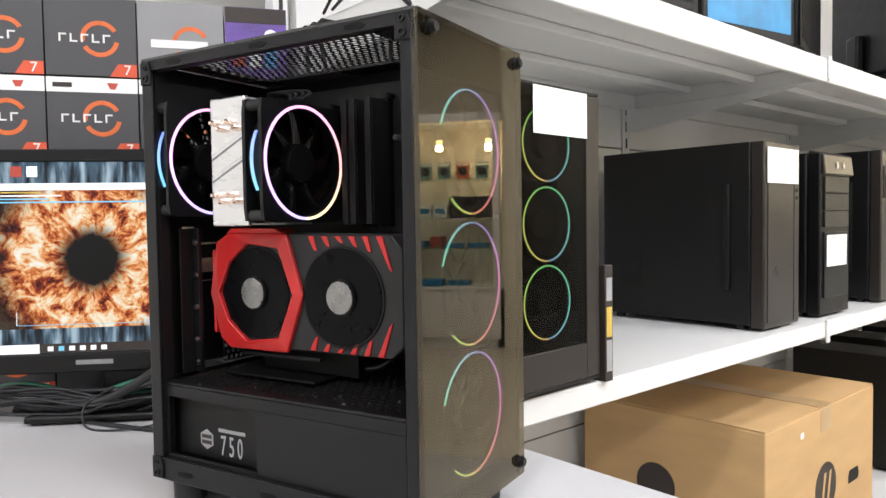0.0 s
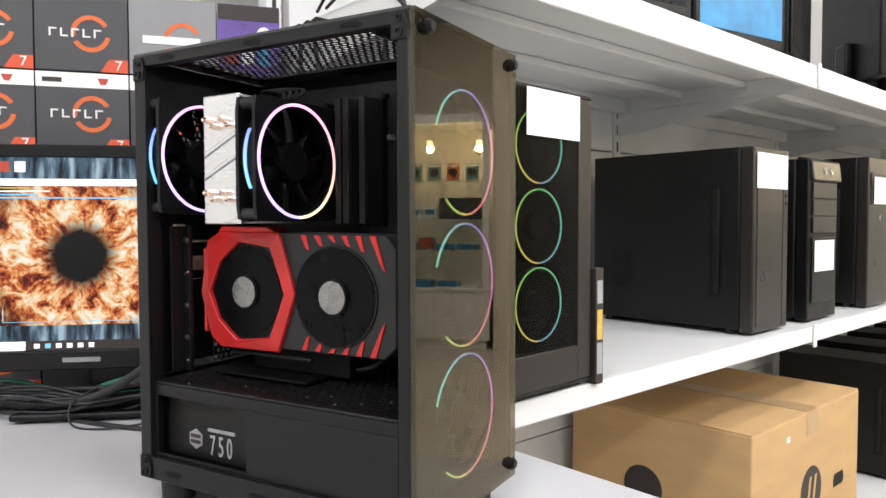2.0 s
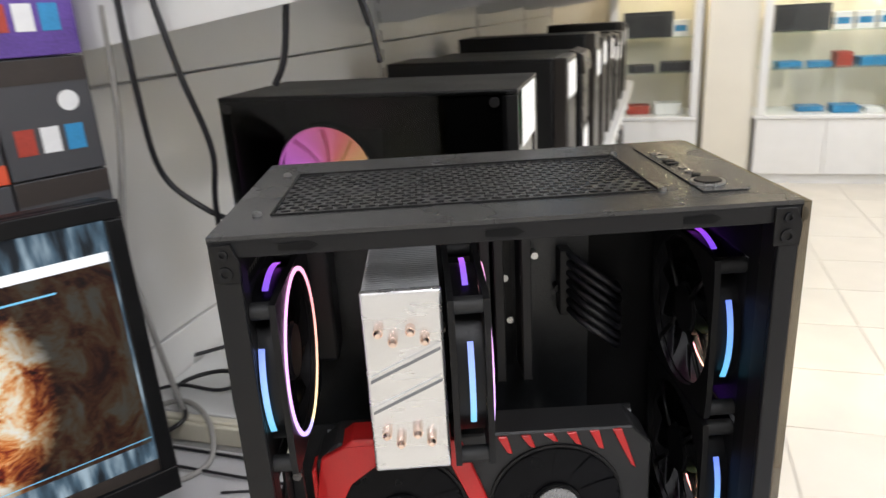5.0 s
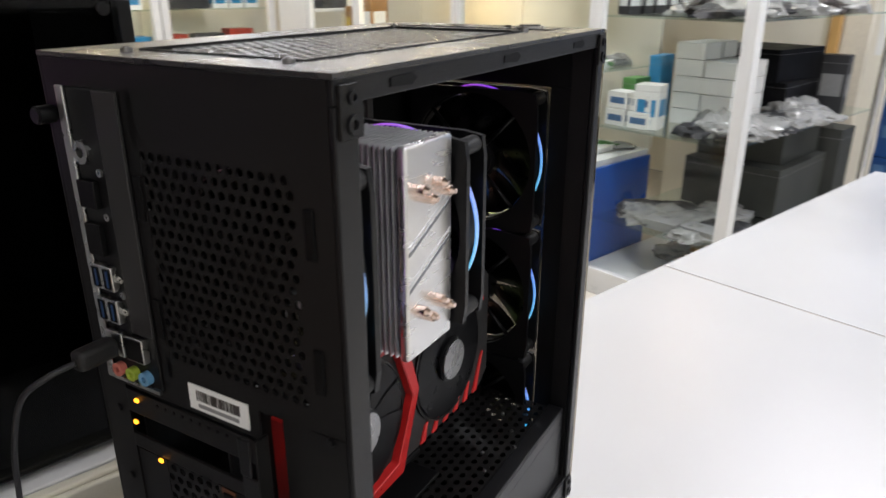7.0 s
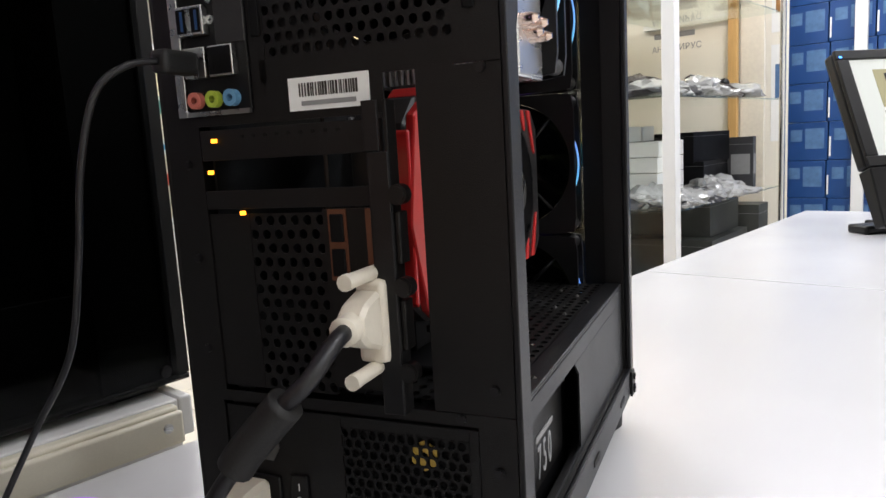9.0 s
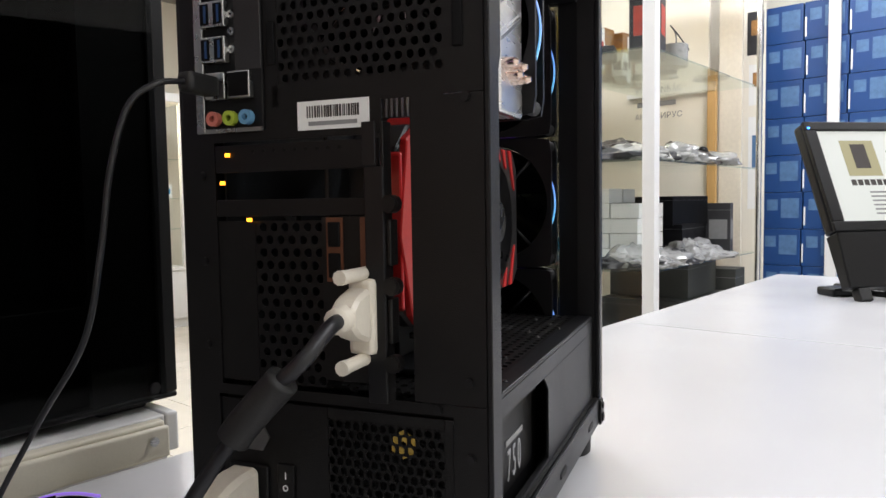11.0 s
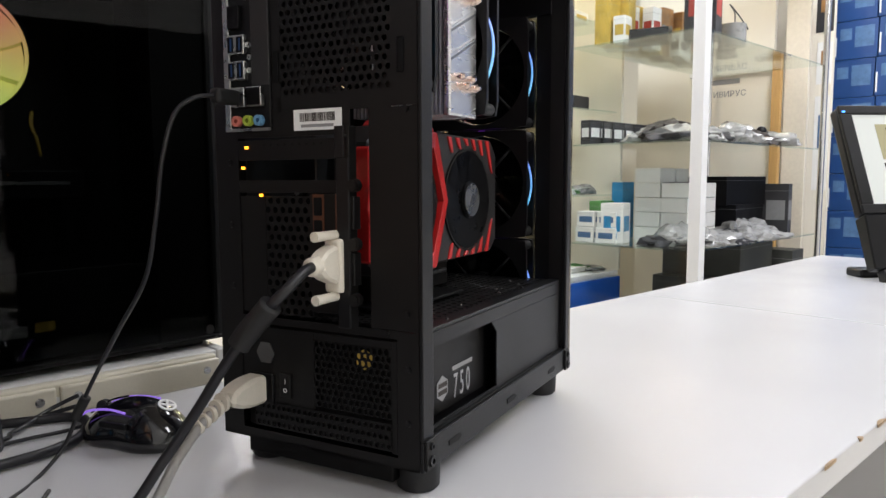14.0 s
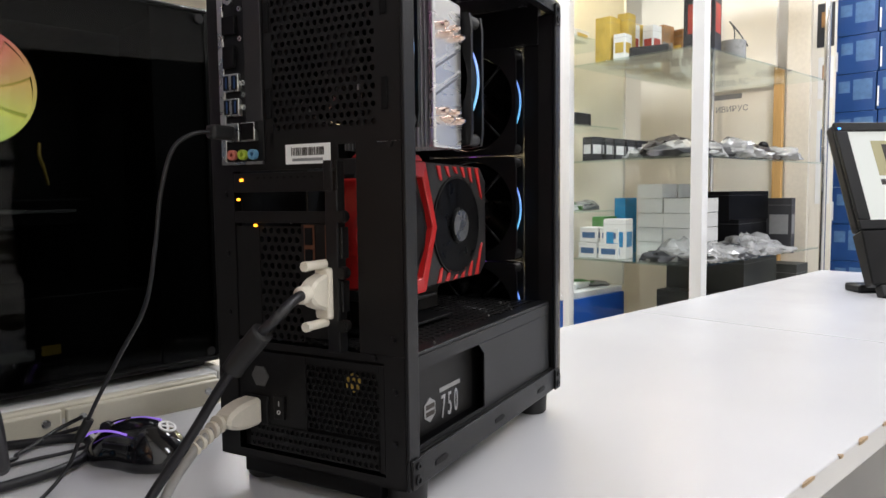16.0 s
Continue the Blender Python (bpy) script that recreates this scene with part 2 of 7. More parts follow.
def solid(name, bm, m, fr=Matrix(), label="", category="", group="", kind=""):
    """A thing or a piece of the setting that is one mesh."""
    me = bpy.data.meshes.new(name)
    bm.to_mesh(me)
    bm.free()
    for one in (m if isinstance(m, (list, tuple)) else [m]):
        me.materials.append(one)
    ob = new(name, me)
    ob.matrix_world = fr
    ORG[ob] = Vector((0, 0, 0))
    return tagged(ob, label, category, group, kind)


def part(name, bm, m, parent, label="", centre=None):
    """A mesh under a thing or a part; built in the frame of the thing. centre: its own origin."""
    o = ORG[parent]
    c = Vector(centre) if centre is not None else o
    bm.transform(Matrix.Translation(-c))
    me = bpy.data.meshes.new(name)
    bm.to_mesh(me)
    bm.free()
    for one in (m if isinstance(m, (list, tuple)) else [m]):
        me.materials.append(one)
    ob = new(name, me)
    ob.parent = parent
    ob.location = c - o
    ORG[ob] = c
    if label:
        ob["label"] = label
    return ob


def smooth(bm, angle=35):
    for f in bm.faces:
        f.smooth = True
    for e in bm.edges:
        if len(e.link_faces) == 2 and e.calc_face_angle(0) > radians(angle):
            e.smooth = False
    return bm


def box(x0, x1, y0, y1, z0, z1, bevel=0.0, bm=None, seg=2):
    own = bmesh.new()
    bmesh.ops.create_cube(own, size=1)
    bmesh.ops.scale(own, vec=(abs(x1 - x0), abs(y1 - y0), abs(z1 - z0)), verts=own.verts)
    bmesh.ops.translate(own, vec=((x0 + x1) / 2, (y0 + y1) / 2, (z0 + z1) / 2), verts=own.verts)
    if bevel:
        bmesh.ops.bevel(own, geom=list(own.edges), offset=bevel, segments=seg, profile=0.6, affect="EDGES")
        for f in own.faces:
            f.smooth = max(abs(c) for c in f.normal) < 0.999
    if bm is None:
        return own
    merge(bm, own)
    return bm


def merge(bm, other):
    me = bpy.data.meshes.new("tmp")
    other.to_mesh(me)
    other.free()
    bm.from_mesh(me)
    bpy.data.meshes.remove(me)
    return bm


AX = {"x": Matrix.Rotation(radians(90), 4, "Y"), "y": Matrix.Rotation(radians(-90), 4, "X"), "z": Matrix()}


def cyl(c, r, h, axis="z", seg=24, r2=None, bevel=0.0, bm=None):
    """A cylinder or cone whose middle is c."""
    own = bmesh.new()
    bmesh.ops.create_cone(own, cap_ends=True, segments=seg, radius1=r, radius2=r if r2 is None else r2, depth=h)
    if bevel:
        bmesh.ops.bevel(own, geom=[e for e in own.edges if len(e.link_faces) == 2 and e.calc_face_angle(0) > 1.0], offset=bevel, segments=2, affect="EDGES")
    smooth(own, 40)
    own.transform(Matrix.Translation(c) @ AX[axis])
    if bm is None:
        return own
    return merge(bm, own)


def ring(c, r0, r1, h, axis="z", seg=48, a0=0.0, a1=360.0, bm=None):
    """A flat ring, or an arc of one, with thickness; angles run from the first cross axis."""
    own = bmesh.new()
    full = a1 - a0 >= 359.9
    n = max(3, int(seg * (a1 - a0) / 360))
    rows_ = []
    for i in range(n if full else n + 1):
        a = radians(a0 + (a1 - a0) * i / n)
        rows_.append([own.verts.new((r * math.cos(a), r * math.sin(a), z)) for r, z in ((r0, -h / 2), (r1, -h / 2), (r1, h / 2), (r0, h / 2))])
    for i in range(n):
        p, q = rows_[i], rows_[(i + 1) % len(rows_)]
        for k in range(4):
            own.faces.new((p[k], p[(k + 1) % 4], q[(k + 1) % 4], q[k]))
    if not full:
        own.faces.new(rows_[0][::-1])
        own.faces.new(rows_[-1])
    bmesh.ops.recalc_face_normals(own, faces=own.faces)
    smooth(own, 40)
    own.transform(Matrix.Translation(c) @ AX[axis])
    if bm is None:
        return own
    return merge(bm, own)


def prism(pts, lo, hi, axis="y", bevel=0.0, bm=None):
    """An outline pushed along an axis. axis y: pts are (x, z); axis x: (y, z); axis z: (x, y)."""
    own = bmesh.new()
    put = {"y": lambda a, b, c: (a, c, b), "x": lambda a, b, c: (c, a, b), "z": lambda a, b, c: (a, b, c)}[axis]
    lo_v = [own.verts.new(put(a, b, lo)) for a, b in pts]
    hi_v = [own.verts.new(put(a, b, hi)) for a, b in pts]
    own.faces.new(lo_v)
    own.faces.new(hi_v)
    for i in range(len(pts)):
        j = (i + 1) % len(pts)
        own.faces.new((lo_v[i], lo_v[j], hi_v[j], hi_v[i]))
    bmesh.ops.recalc_face_normals(own, faces=own.faces)
    if bevel:
        bmesh.ops.bevel(own, geom=list(own.edges), offset=bevel, segments=1, affect="EDGES")
    if bm is None:
        return own
    return merge(bm, own)


def tube(points, r, seg=10, bm=None, steps=8):
    """A round cable along a smooth line through the points."""
    P = [Vector(p) for p in points]
    line = []
    for i in range(len(P) - 1):
        p0, p1, p2, p3 = P[max(i - 1, 0)], P[i], P[i + 1], P[min(i + 2, len(P) - 1)]
        for k in range(steps):
            t = k / steps
            line.append(0.5 * ((2 * p1) + (p2 - p0) * t + (2 * p0 - 5 * p1 + 4 * p2 - p3) * t * t + (3 * p1 - p0 - 3 * p2 + p3) * t ** 3))
    line.append(P[-1])
    own = bmesh.new()
    up = Vector((0.13, 0.27, 1)).normalized()
    prev = None
    first = None
    for i, c in enumerate(line):
        d = (line[min(i + 1, len(line) - 1)] - line[max(i - 1, 0)]).normalized()
        s = d.cross(up)
        if s.length < 0.05:
            s = d.cross(Vector((1, 0, 0)))
        s.normalize()
        u = s.cross(d).normalized()
        up = u
        cur = [own.verts.new(c + r * (math.cos(6.28318 * k / seg) * s + math.sin(6.28318 * k / seg) * u)) for k in range(seg)]
        if prev:
            for k in range(seg):
                own.faces.new((prev[k], prev[(k + 1) % seg], cur[(k + 1) % seg], cur[k]))
        else:
            own.faces.new(cur[::-1])
        prev = cur
    own.faces.new(prev)
    for f in own.faces:
        f.smooth = True
    if bm is None:
        return own
    return merge(bm, own)


def perforated(u0, u1, v0, v1, pitch, r, thick, plane, at, sides=6, stagger=True, bm=None, slots=1.0):
    """A sheet with rows of real holes. plane z: u=x, v=y; plane x: u=y, v=z; plane y: u=x, v=z."""
    own = bmesh.new()
    nu = max(1, int((u1 - u0) / (pitch * slots)))
    nv = max(1, int((v1 - v0) / pitch))
    du, dv = (u1 - u0) / nu, (v1 - v0) / nv
    for j in range(nv):
        shift = 0.22 * du if stagger and j % 2 else (-0.22 * du if stagger else 0.0)
        for i in range(nu):
            a0, b0 = u0 + i * du, v0 + j * dv
            cu, cv = a0 + du / 2 + shift, b0 + dv / 2
            n = 8
            hole, rim = [], []
            for k in range(n):
                an = radians(45 * k + 22.5)
                hole.append((cu + r * slots * math.cos(an), cv + r * math.sin(an)))
            corners = [(a0 + du, b0 + dv / 2), (a0 + du, b0 + dv), (a0 + du / 2, b0 + dv), (a0, b0 + dv), (a0, b0 + dv / 2), (a0, b0), (a0 + du / 2, b0), (a0 + du, b0)]
            H0 = [own.verts.new((*h, 0)) for h in hole]
            H1 = [own.verts.new((*h, -thick)) for h in hole]
            C0 = [own.verts.new((*c, 0)) for c in corners]
            C1 = [own.verts.new((*c, -thick)) for c in corners]
            for k in range(n):
                m1 = (k + 1) % n
                own.faces.new((C0[k], C0[m1], H0[k]))
                own.faces.new((C0[m1], H0[m1], H0[k]))
                own.faces.new((C1[m1], C1[k], H1[k]))
                own.faces.new((H1[m1], C1[m1], H1[k]))
                own.faces.new((H0[k], H0[m1], H1[m1], H1[k]))
    if plane == "z":
        own.transform(Matrix.Translation((0, 0, at)))
    elif plane == "x":
        own.transform(Matrix(((0, 0, 1, at), (1, 0, 0, 0), (0, 1, 0, 0), (0, 0, 0, 1))))
    else:
        own.transform(Matrix(((1, 0, 0, 0), (0, 0, 1, at), (0, 1, 0, 0), (0, 0, 0, 1))))
    if bm is None:
        return own
    return merge(bm, own)


def letters(txt, size, depth=0.0003):
    """Raised letters in the x-y plane, centred, as a mesh."""
    cu = bpy.data.curves.new("txt", "FONT")
    cu.body, cu.size, cu.extrude, cu.align_x, cu.align_y = txt, size, depth, "CENTER", "CENTER"
    cu.resolution_u = 3
    ob = bpy.data.objects.new("txt", cu)
    scene.collection.objects.link(ob)
    me = bpy.data.meshes.new_from_object(ob.evaluated_get(bpy.context.evaluated_depsgraph_get()))
    bm = bmesh.new()
    bm.from_mesh(me)
    bpy.data.objects.remove(ob)
    bpy.data.curves.remove(cu)
    bpy.data.meshes.remove(me)
    return bm


def screw(c, r, axis, sgn, parent):
    d = {"x": Vector((sgn, 0, 0)), "y": Vector((0, sgn, 0)), "z": Vector((0, 0, sgn))}[axis]
    bm = cyl(Vector(c) + d * 0.0008, r, 0.0026, axis, 14, bevel=0.0005)
    cyl(Vector(c) + d * 0.0022, r * 0.45, 0.001, axis, 6, bm=bm)
    return part("screw", bm, HUB if r < 0.0045 else BLACK, parent)


# ---- the room ----
CASE = pose(0, 0, 0, 0, 0, 18.5)
ROOM = Matrix()
X0, X1, Y0, Y1 = -0.95, 4.1, -3.0, 5.75
S = dict(kind="structure")
floor = solid("floor", box(X0, X1, Y0, Y1, FLOOR - 0.1, FLOOR - 0.004), GROUT, label="cream tiled shop floor with thin grout lines", category="floor", **S)
solid("wall_west", box(X0 - 0.12, X0, Y0, Y1, FLOOR, CEIL), WALLW, label="plain white painted wall behind the shelving", category="wall", **S)
solid("wall_east", box(X1, X1 + 0.12, Y0, Y1, FLOOR, CEIL), WALLB, label="cream painted wall behind the glass showcases", category="wall", **S)
solid("wall_north", box(X0, X1, Y1, Y1 + 0.12, FLOOR, CEIL), WALLB, label="cream painted end wall of the shop", category="wall", **S)
solid("wall_south", box(X0, X1, Y0 - 0.12, Y0, FLOOR, CEIL), WALLW, label="plain white painted wall", category="wall", **S)
solid("ceiling", box(X0, X1, Y0, Y1, CEIL, CEIL + 0.1), CEILM, label="grey-brown shop ceiling with panel lights", category="ceiling", **S)
for lx, ly, watts in LAMPS:
    t = thing("ceiling_light", ROOM, (lx, ly, CEIL - 0.06), "white ceiling panel light with a bright diffuser", "ceiling light", "ceiling panel lights")
    bm = box(lx - 0.17, lx + 0.17, ly - 0.62, ly + 0.62, CEIL - 0.03, CEIL - 0.002, 0.004)
    part("frame", bm, WHITEP, t)
    part("diffuser", box(lx - 0.15, lx + 0.15, ly - 0.6, ly + 0.6, CEIL - 0.036, CEIL - 0.0305), DIFFUSER, t)

# ---- the counter table ----
def table_slab(x0, x1, label):
    t = thing("counter_table", ROOM, (x0, -0.175, FLOOR), label, "table", "counter tables")
    part("tabletop", box(x0, x1, -0.175, 0.405, -0.026, 0.0, 0.0015), TABLE, t)
    for lx in (x0 + 0.03, x1 - 0.05):
        part("side_panel", box(lx, lx + 0.02, -0.13, 0.39, FLOOR, -0.0262), TABLE, t)
    part("modesty_panel", box(x0 + 0.055, x1 - 0.055, 0.36, 0.378, FLOOR + 0.12, -0.0262), TABLE, t)
    return t


tb = table_slab(-0.94, 0.9595, "white laminate counter table with a chipped edge")
tb2 = table_slab(0.9625, 2.03, "white laminate counter table butted against its neighbour")
part("joint", box(0.9597, 0.9623, -0.172, 0.402, -0.02, -0.0012), CHIP, tb, "dark dirty joint between the two tabletops")
rnd = random.Random(4)
x = -0.9
while x < 0.955:
    w = rnd.uniform(0.006, 0.05)
    if rnd.random() < 0.72 and x + w < 0.957:
        w *= 0.6
        d = rnd.uniform(0.0006, 0.003)
        pts = [(x, -0.1763), (x + w * 0.3, -0.1768), (x + w, -0.1763), (x + w * 0.8, -0.175 + d * 0.7), (x + w * 0.5, -0.175 + d), (x + w * 0.2, -0.175 + d * 0.5)]
        part("edge_chip", prism(pts, -rnd.uniform(0.002, 0.006), 0.0005, "z"), CHIP, tb, "broken brown chipboard edge")
    x += w + rnd.uniform(0.001, 0.02)

# ---- gondola shelving ----
SHX0, SHX1 = -0.5, 0.06


def shelf_board(name, x0, x1, y0, y1, ztop, lip, label):
    t = thing(name, ROOM, (x0, y0, ztop), label, "shelf", "white shelf boards")
    part("board", box(x0, x1 - 0.002, y0 + 0.002, y1 - 0.002, ztop - 0.012, ztop, 0.002), SHELFW, t)
    part("front_lip", box(x1 - 0.0015, x1 + 0.012, y0 + 0.001, y1 - 0.001, ztop - lip, ztop + 0.001, 0.003), SHELFW, t)
    for e in (y0 + 0.001, y1 - 0.011):
        part("end_lip", box(x0, x1 - 0.004, e, e + 0.01, ztop - lip + 0.004, ztop - 0.0125, 0.0015), SHELFW, t)
    n = 2
    for k in range(1, n + 1):
        xx = x0 + (x1 - x0) * k / (n + 1)
        part("stiffener", box(xx - 0.02, xx + 0.02, y0 + 0.012, y1 - 0.012, ztop - 0.03, ztop - 0.0125, 0.003), SHELFW, t)
    part("back_rail", box(x0, x0 + 0.02, y0 + 0.012, y1 - 0.012, ztop - lip, ztop - 0.0125, 0.002), SHELFW, t)
    return t


BAYS = [(0.445, 1.58), (1.582, 2.72), (2.722, 3.86), (3.862, 5.0)]
for y0, y1 in BAYS:
    shelf_board("lower_shelf", SHX0, SHX1, y0, y1, 0.028, 0.038, "white enamelled steel shelf holding computer towers")
    shelf_board("upper_shelf", SHX0 + 0.02, SHX1, y0, y1, 0.664, 0.055, "white enamelled steel shelf holding flat monitors")
    shelf_board("bottom_shelf", SHX0, SHX1 + 0.02, y0, y1, -0.62, 0.05, "white enamelled bottom shelf of the shelving")
    b = thing("back_panel", ROOM, (SHX0 - 0.02, y0, FLOOR), "white steel back panel of the shelving", "panel", "shelving back panels")
    for k in range(6):
        za = FLOOR + 0.02 + k * 0.4
        part("panel", box(SHX0 - 0.03, SHX0 - 0.004, y0 + 0.02, y1 - 0.02, za, min(za + 0.396, 1.6), 0.002), SHELFW, b)
for k, y in enumerate([0.43, 1.581, 2.721, 3.861, 5.002]):
    u = thing("shelf_upright", ROOM, (SHX0 - 0.03, y, FLOOR), "white slotted steel upright of the shelving", "upright", "shelf uprights")
    part("post", box(SHX0 - 0.035, SHX0 - 0.001, y - 0.016, y + 0.016, FLOOR, 1.65, 0.002), SHELFW, u)
    part("foot", box(SHX0 - 0.03, SHX1 - 0.02, y - 0.014, y + 0.014, FLOOR, FLOOR + 0.07, 0.004), SHELFW, u)
    for zt, xe in ((0.664, SHX1 + 0.0), (0.028, SHX1 - 0.01)):
        pts = [(SHX0, zt - 0.115), (SHX0 + 0.06, zt - 0.115), (xe, zt - 0.045), (xe, zt - 0.016), (SHX0, zt - 0.016)]
        part("bracket", prism(pts, y - 0.0, y + 0.003, "y"), SHELFW, u)
        if k in (1, 2, 3):
            part("clip", box(SHX1 + 0.0125, SHX1 + 0.018, y - 0.008, y + 0.008, zt - 0.05, zt + 0.006, 0.002), SHELFW, u)
    for s in range(26):
        part("slot", box(SHX0 - 0.0008, SHX0 + 0.0002, y - 0.004, y + 0.004, -0.1 + s * 0.05, -0.07 + s * 0.05), INK, u)

# end lips with bolts where the lower shelf meets the counter
endp = thing("shelf_end_rail", ROOM, (-0.5, 0.43, 0.0), "cream white steel end rail of the shelf with round bolts", "rail")
for xa, xb in ((-0.5, -0.128), (-0.124, 0.05)):
    part("plate", box(xa, xb, 0.4225, 0.43, -0.006, 0.024, 0.0025), ENDRAIL, endp)
    for xs in (xa + 0.016, xb - 0.016):
        part("bolt", cyl((xs, 0.4215, 0.012), 0.0045, 0.003, "y", 14, bevel=0.0008), STEEL, endp)
part("ledge", box(-0.5, 0.05, 0.4305, 0.4445, 0.0, 0.0275, 0.003), ENDRAIL, endp)


# ---- showcases ----
def spot_lamp(x, y, z, watts, col=(1.0, 0.8, 0.52)):
    d = bpy.data.lights.new("showcase_lamp", "POINT")
    d.energy, d.color, d.shadow_soft_size = watts, col, 0.03
    new("showcase_lamp", d).location = (x, y, z)

def showcase(name, x0, x1, y0, y1, z0, ztop, shelves, posts, label, group="glass showcases", glassy=("w", "s")):
    t = thing(name, ROOM, (x0, y0, z0), label, "showcase", group)
    for px, py, r, m, rd in posts:
        if rd:
            part("post", cyl((px, py, (FLOOR + ztop) / 2), r, ztop - FLOOR, "z", 16), m, t, "round chrome tube")
        else:
            part("post", box(px - r, px + r, py - r, py + r, FLOOR, ztop, 0.004), m, t)
    for z in shelves:
        s = part("glass_shelf", box(x0 + 0.012, x1 - 0.012, y0 + 0.012, y1 - 0.012, z - 0.007, z, 0.001), SHELFG, t)
        s.visible_shadow = False
    if "w" in glassy:
        g = part("front_pane", box(x0 - 0.002, x0 + 0.003, y0 + 0.025, y1 - 0.025, z0 + 0.03, ztop - 0.03), CLEARG, t)
        g.visible_shadow = False
    if "s" in glassy:
        g = part("side_pane", box(x0 + 0.025, x1 - 0.02, y0 - 0.002, y0 + 0.003, z0 + 0.03, ztop - 0.03), CLEARG, t)
        g.visible_shadow = False
    part("plinth", box(x0 - 0.01, x1, y0 - 0.005, y1, FLOOR, z0 + 0.02, 0.003), WHITEP, t)
    part("top_rail", box(x0 - 0.015, x1, y0 - 0.015, y1, ztop - 0.03, ztop + 0.02, 0.003), WHITEP, t)
    return t


sc1 = showcase("corner_showcase", 2.1, 3.34, 0.85, 1.43, FLOOR + 0.09, 1.35, (0.78, 0.383, -0.025, -0.4),
               [(2.1, 0.85, 0.023, WHITEP, 0), (2.1, 1.435, 0.017, WHITEP, 0), (3.34, 0.85, 0.014, CHROME, 1), (3.34, 1.42, 0.014, CHROME, 1)],
               "tall glass corner showcase with white posts and crowded glass shelves", glassy=("w",))


def base_unit(name, x0, x1, y0, y1, ztop, m, ndoors, label, group, handle=True, axis="y"):
    """A closed cabinet that carries a glass showcase, its doors on the face x0 (axis y) or y0 (axis x)."""
    t = thing(name, ROOM, (x0, y0, FLOOR), label, "cabinet", group)
    part("body", box(x0 + 0.02, x1, y0 + (0.02 if axis == "x" else 0), y1, FLOOR + 0.07, ztop - 0.012), WHITEP, t)
    part("plinth", box(x0 + 0.03, x1, y0 + (0.03 if axis == "x" else 0), y1, FLOOR, FLOOR + 0.0695), WHITEP, t)
    part("ledge", box(x0 - 0.012, x1, y0 - (0.012 if axis == "x" else 0), y1, ztop - 0.0115, ztop + 0.012, 0.003), WHITEP, t)
    for k in range(ndoors):
        if axis == "y":
            a = y0 + (y1 - y0) * k / ndoors
            b = y0 + (y1 - y0) * (k + 1) / ndoors
            d = part("door", box(x0, x0 + 0.018, a + 0.002, b - 0.002, FLOOR + 0.075, ztop - 0.014, 0.0015), m, t)
            if handle:
                hy = b - 0.05 if k % 2 else a + 0.05
                hz = ztop - 0.11
                part("handle", tube([(x0 - 0.001, hy, hz + 0.05), (x0 - 0.02, hy, hz + 0.035), (x0 - 0.026, hy, hz), (x0 - 0.02, hy, hz - 0.035), (x0 - 0.001, hy, hz - 0.05)], 0.006, 8), WHITEP, d)
        else:
            a = x0 + (x1 - x0) * k / ndoors
            b = x0 + (x1 - x0) * (k + 1) / ndoors
            part("door", box(a + 0.002, b - 0.002, y0, y0 + 0.018, FLOOR + 0.075, ztop - 0.014, 0.0015), m, t)
    return t


ROWY = [(1.46, 2.24), (2.245, 3.025), (3.03, 3.52)]
for k, (ya, yb) in enumerate(ROWY):
    cab = base_unit("base_cabinet", 2.1, 2.55, ya, yb, -0.2, BLUEP if k < 2 else WHITEP, 2, "blue laminate base cabinet under a glass showcase" if k < 2 else "white laminate base cabinet at the end of the blue row", "base cabinets of the row", k < 2)
    FIRSTCAB = cab if k == 0 else FIRSTCAB
    t = thing("wall_showcase", ROOM, (2.1, ya, -0.18), "white framed glass showcase full of small goods", "showcase", "wall showcases")
    for py in (ya + 0.016, yb - 0.016):
        part("post", box(2.098, 2.13, py - 0.014, py + 0.014, -0.187, 1.35, 0.003), WHITEP, t)
    for z in (0.17, 0.55, 0.93):
        s = part("glass_shelf", box(2.14, 2.53, ya + 0.01, yb - 0.01, z - 0.007, z, 0.001), SHELFG, t)
        s.visible_shadow = False
    g = part("front_pane", box(2.108, 2.112, ya + 0.032, yb - 0.032, -0.185, 1.32), CLEARG, t)
    g.visible_shadow = False
    part("back_board", box(2.55, 2.568, ya, yb, -0.187, 1.35), WALLB, t)
    part("top_rail", box(2.095, 2.57, ya, yb, 1.352, 1.42, 0.003), WHITEP, t)

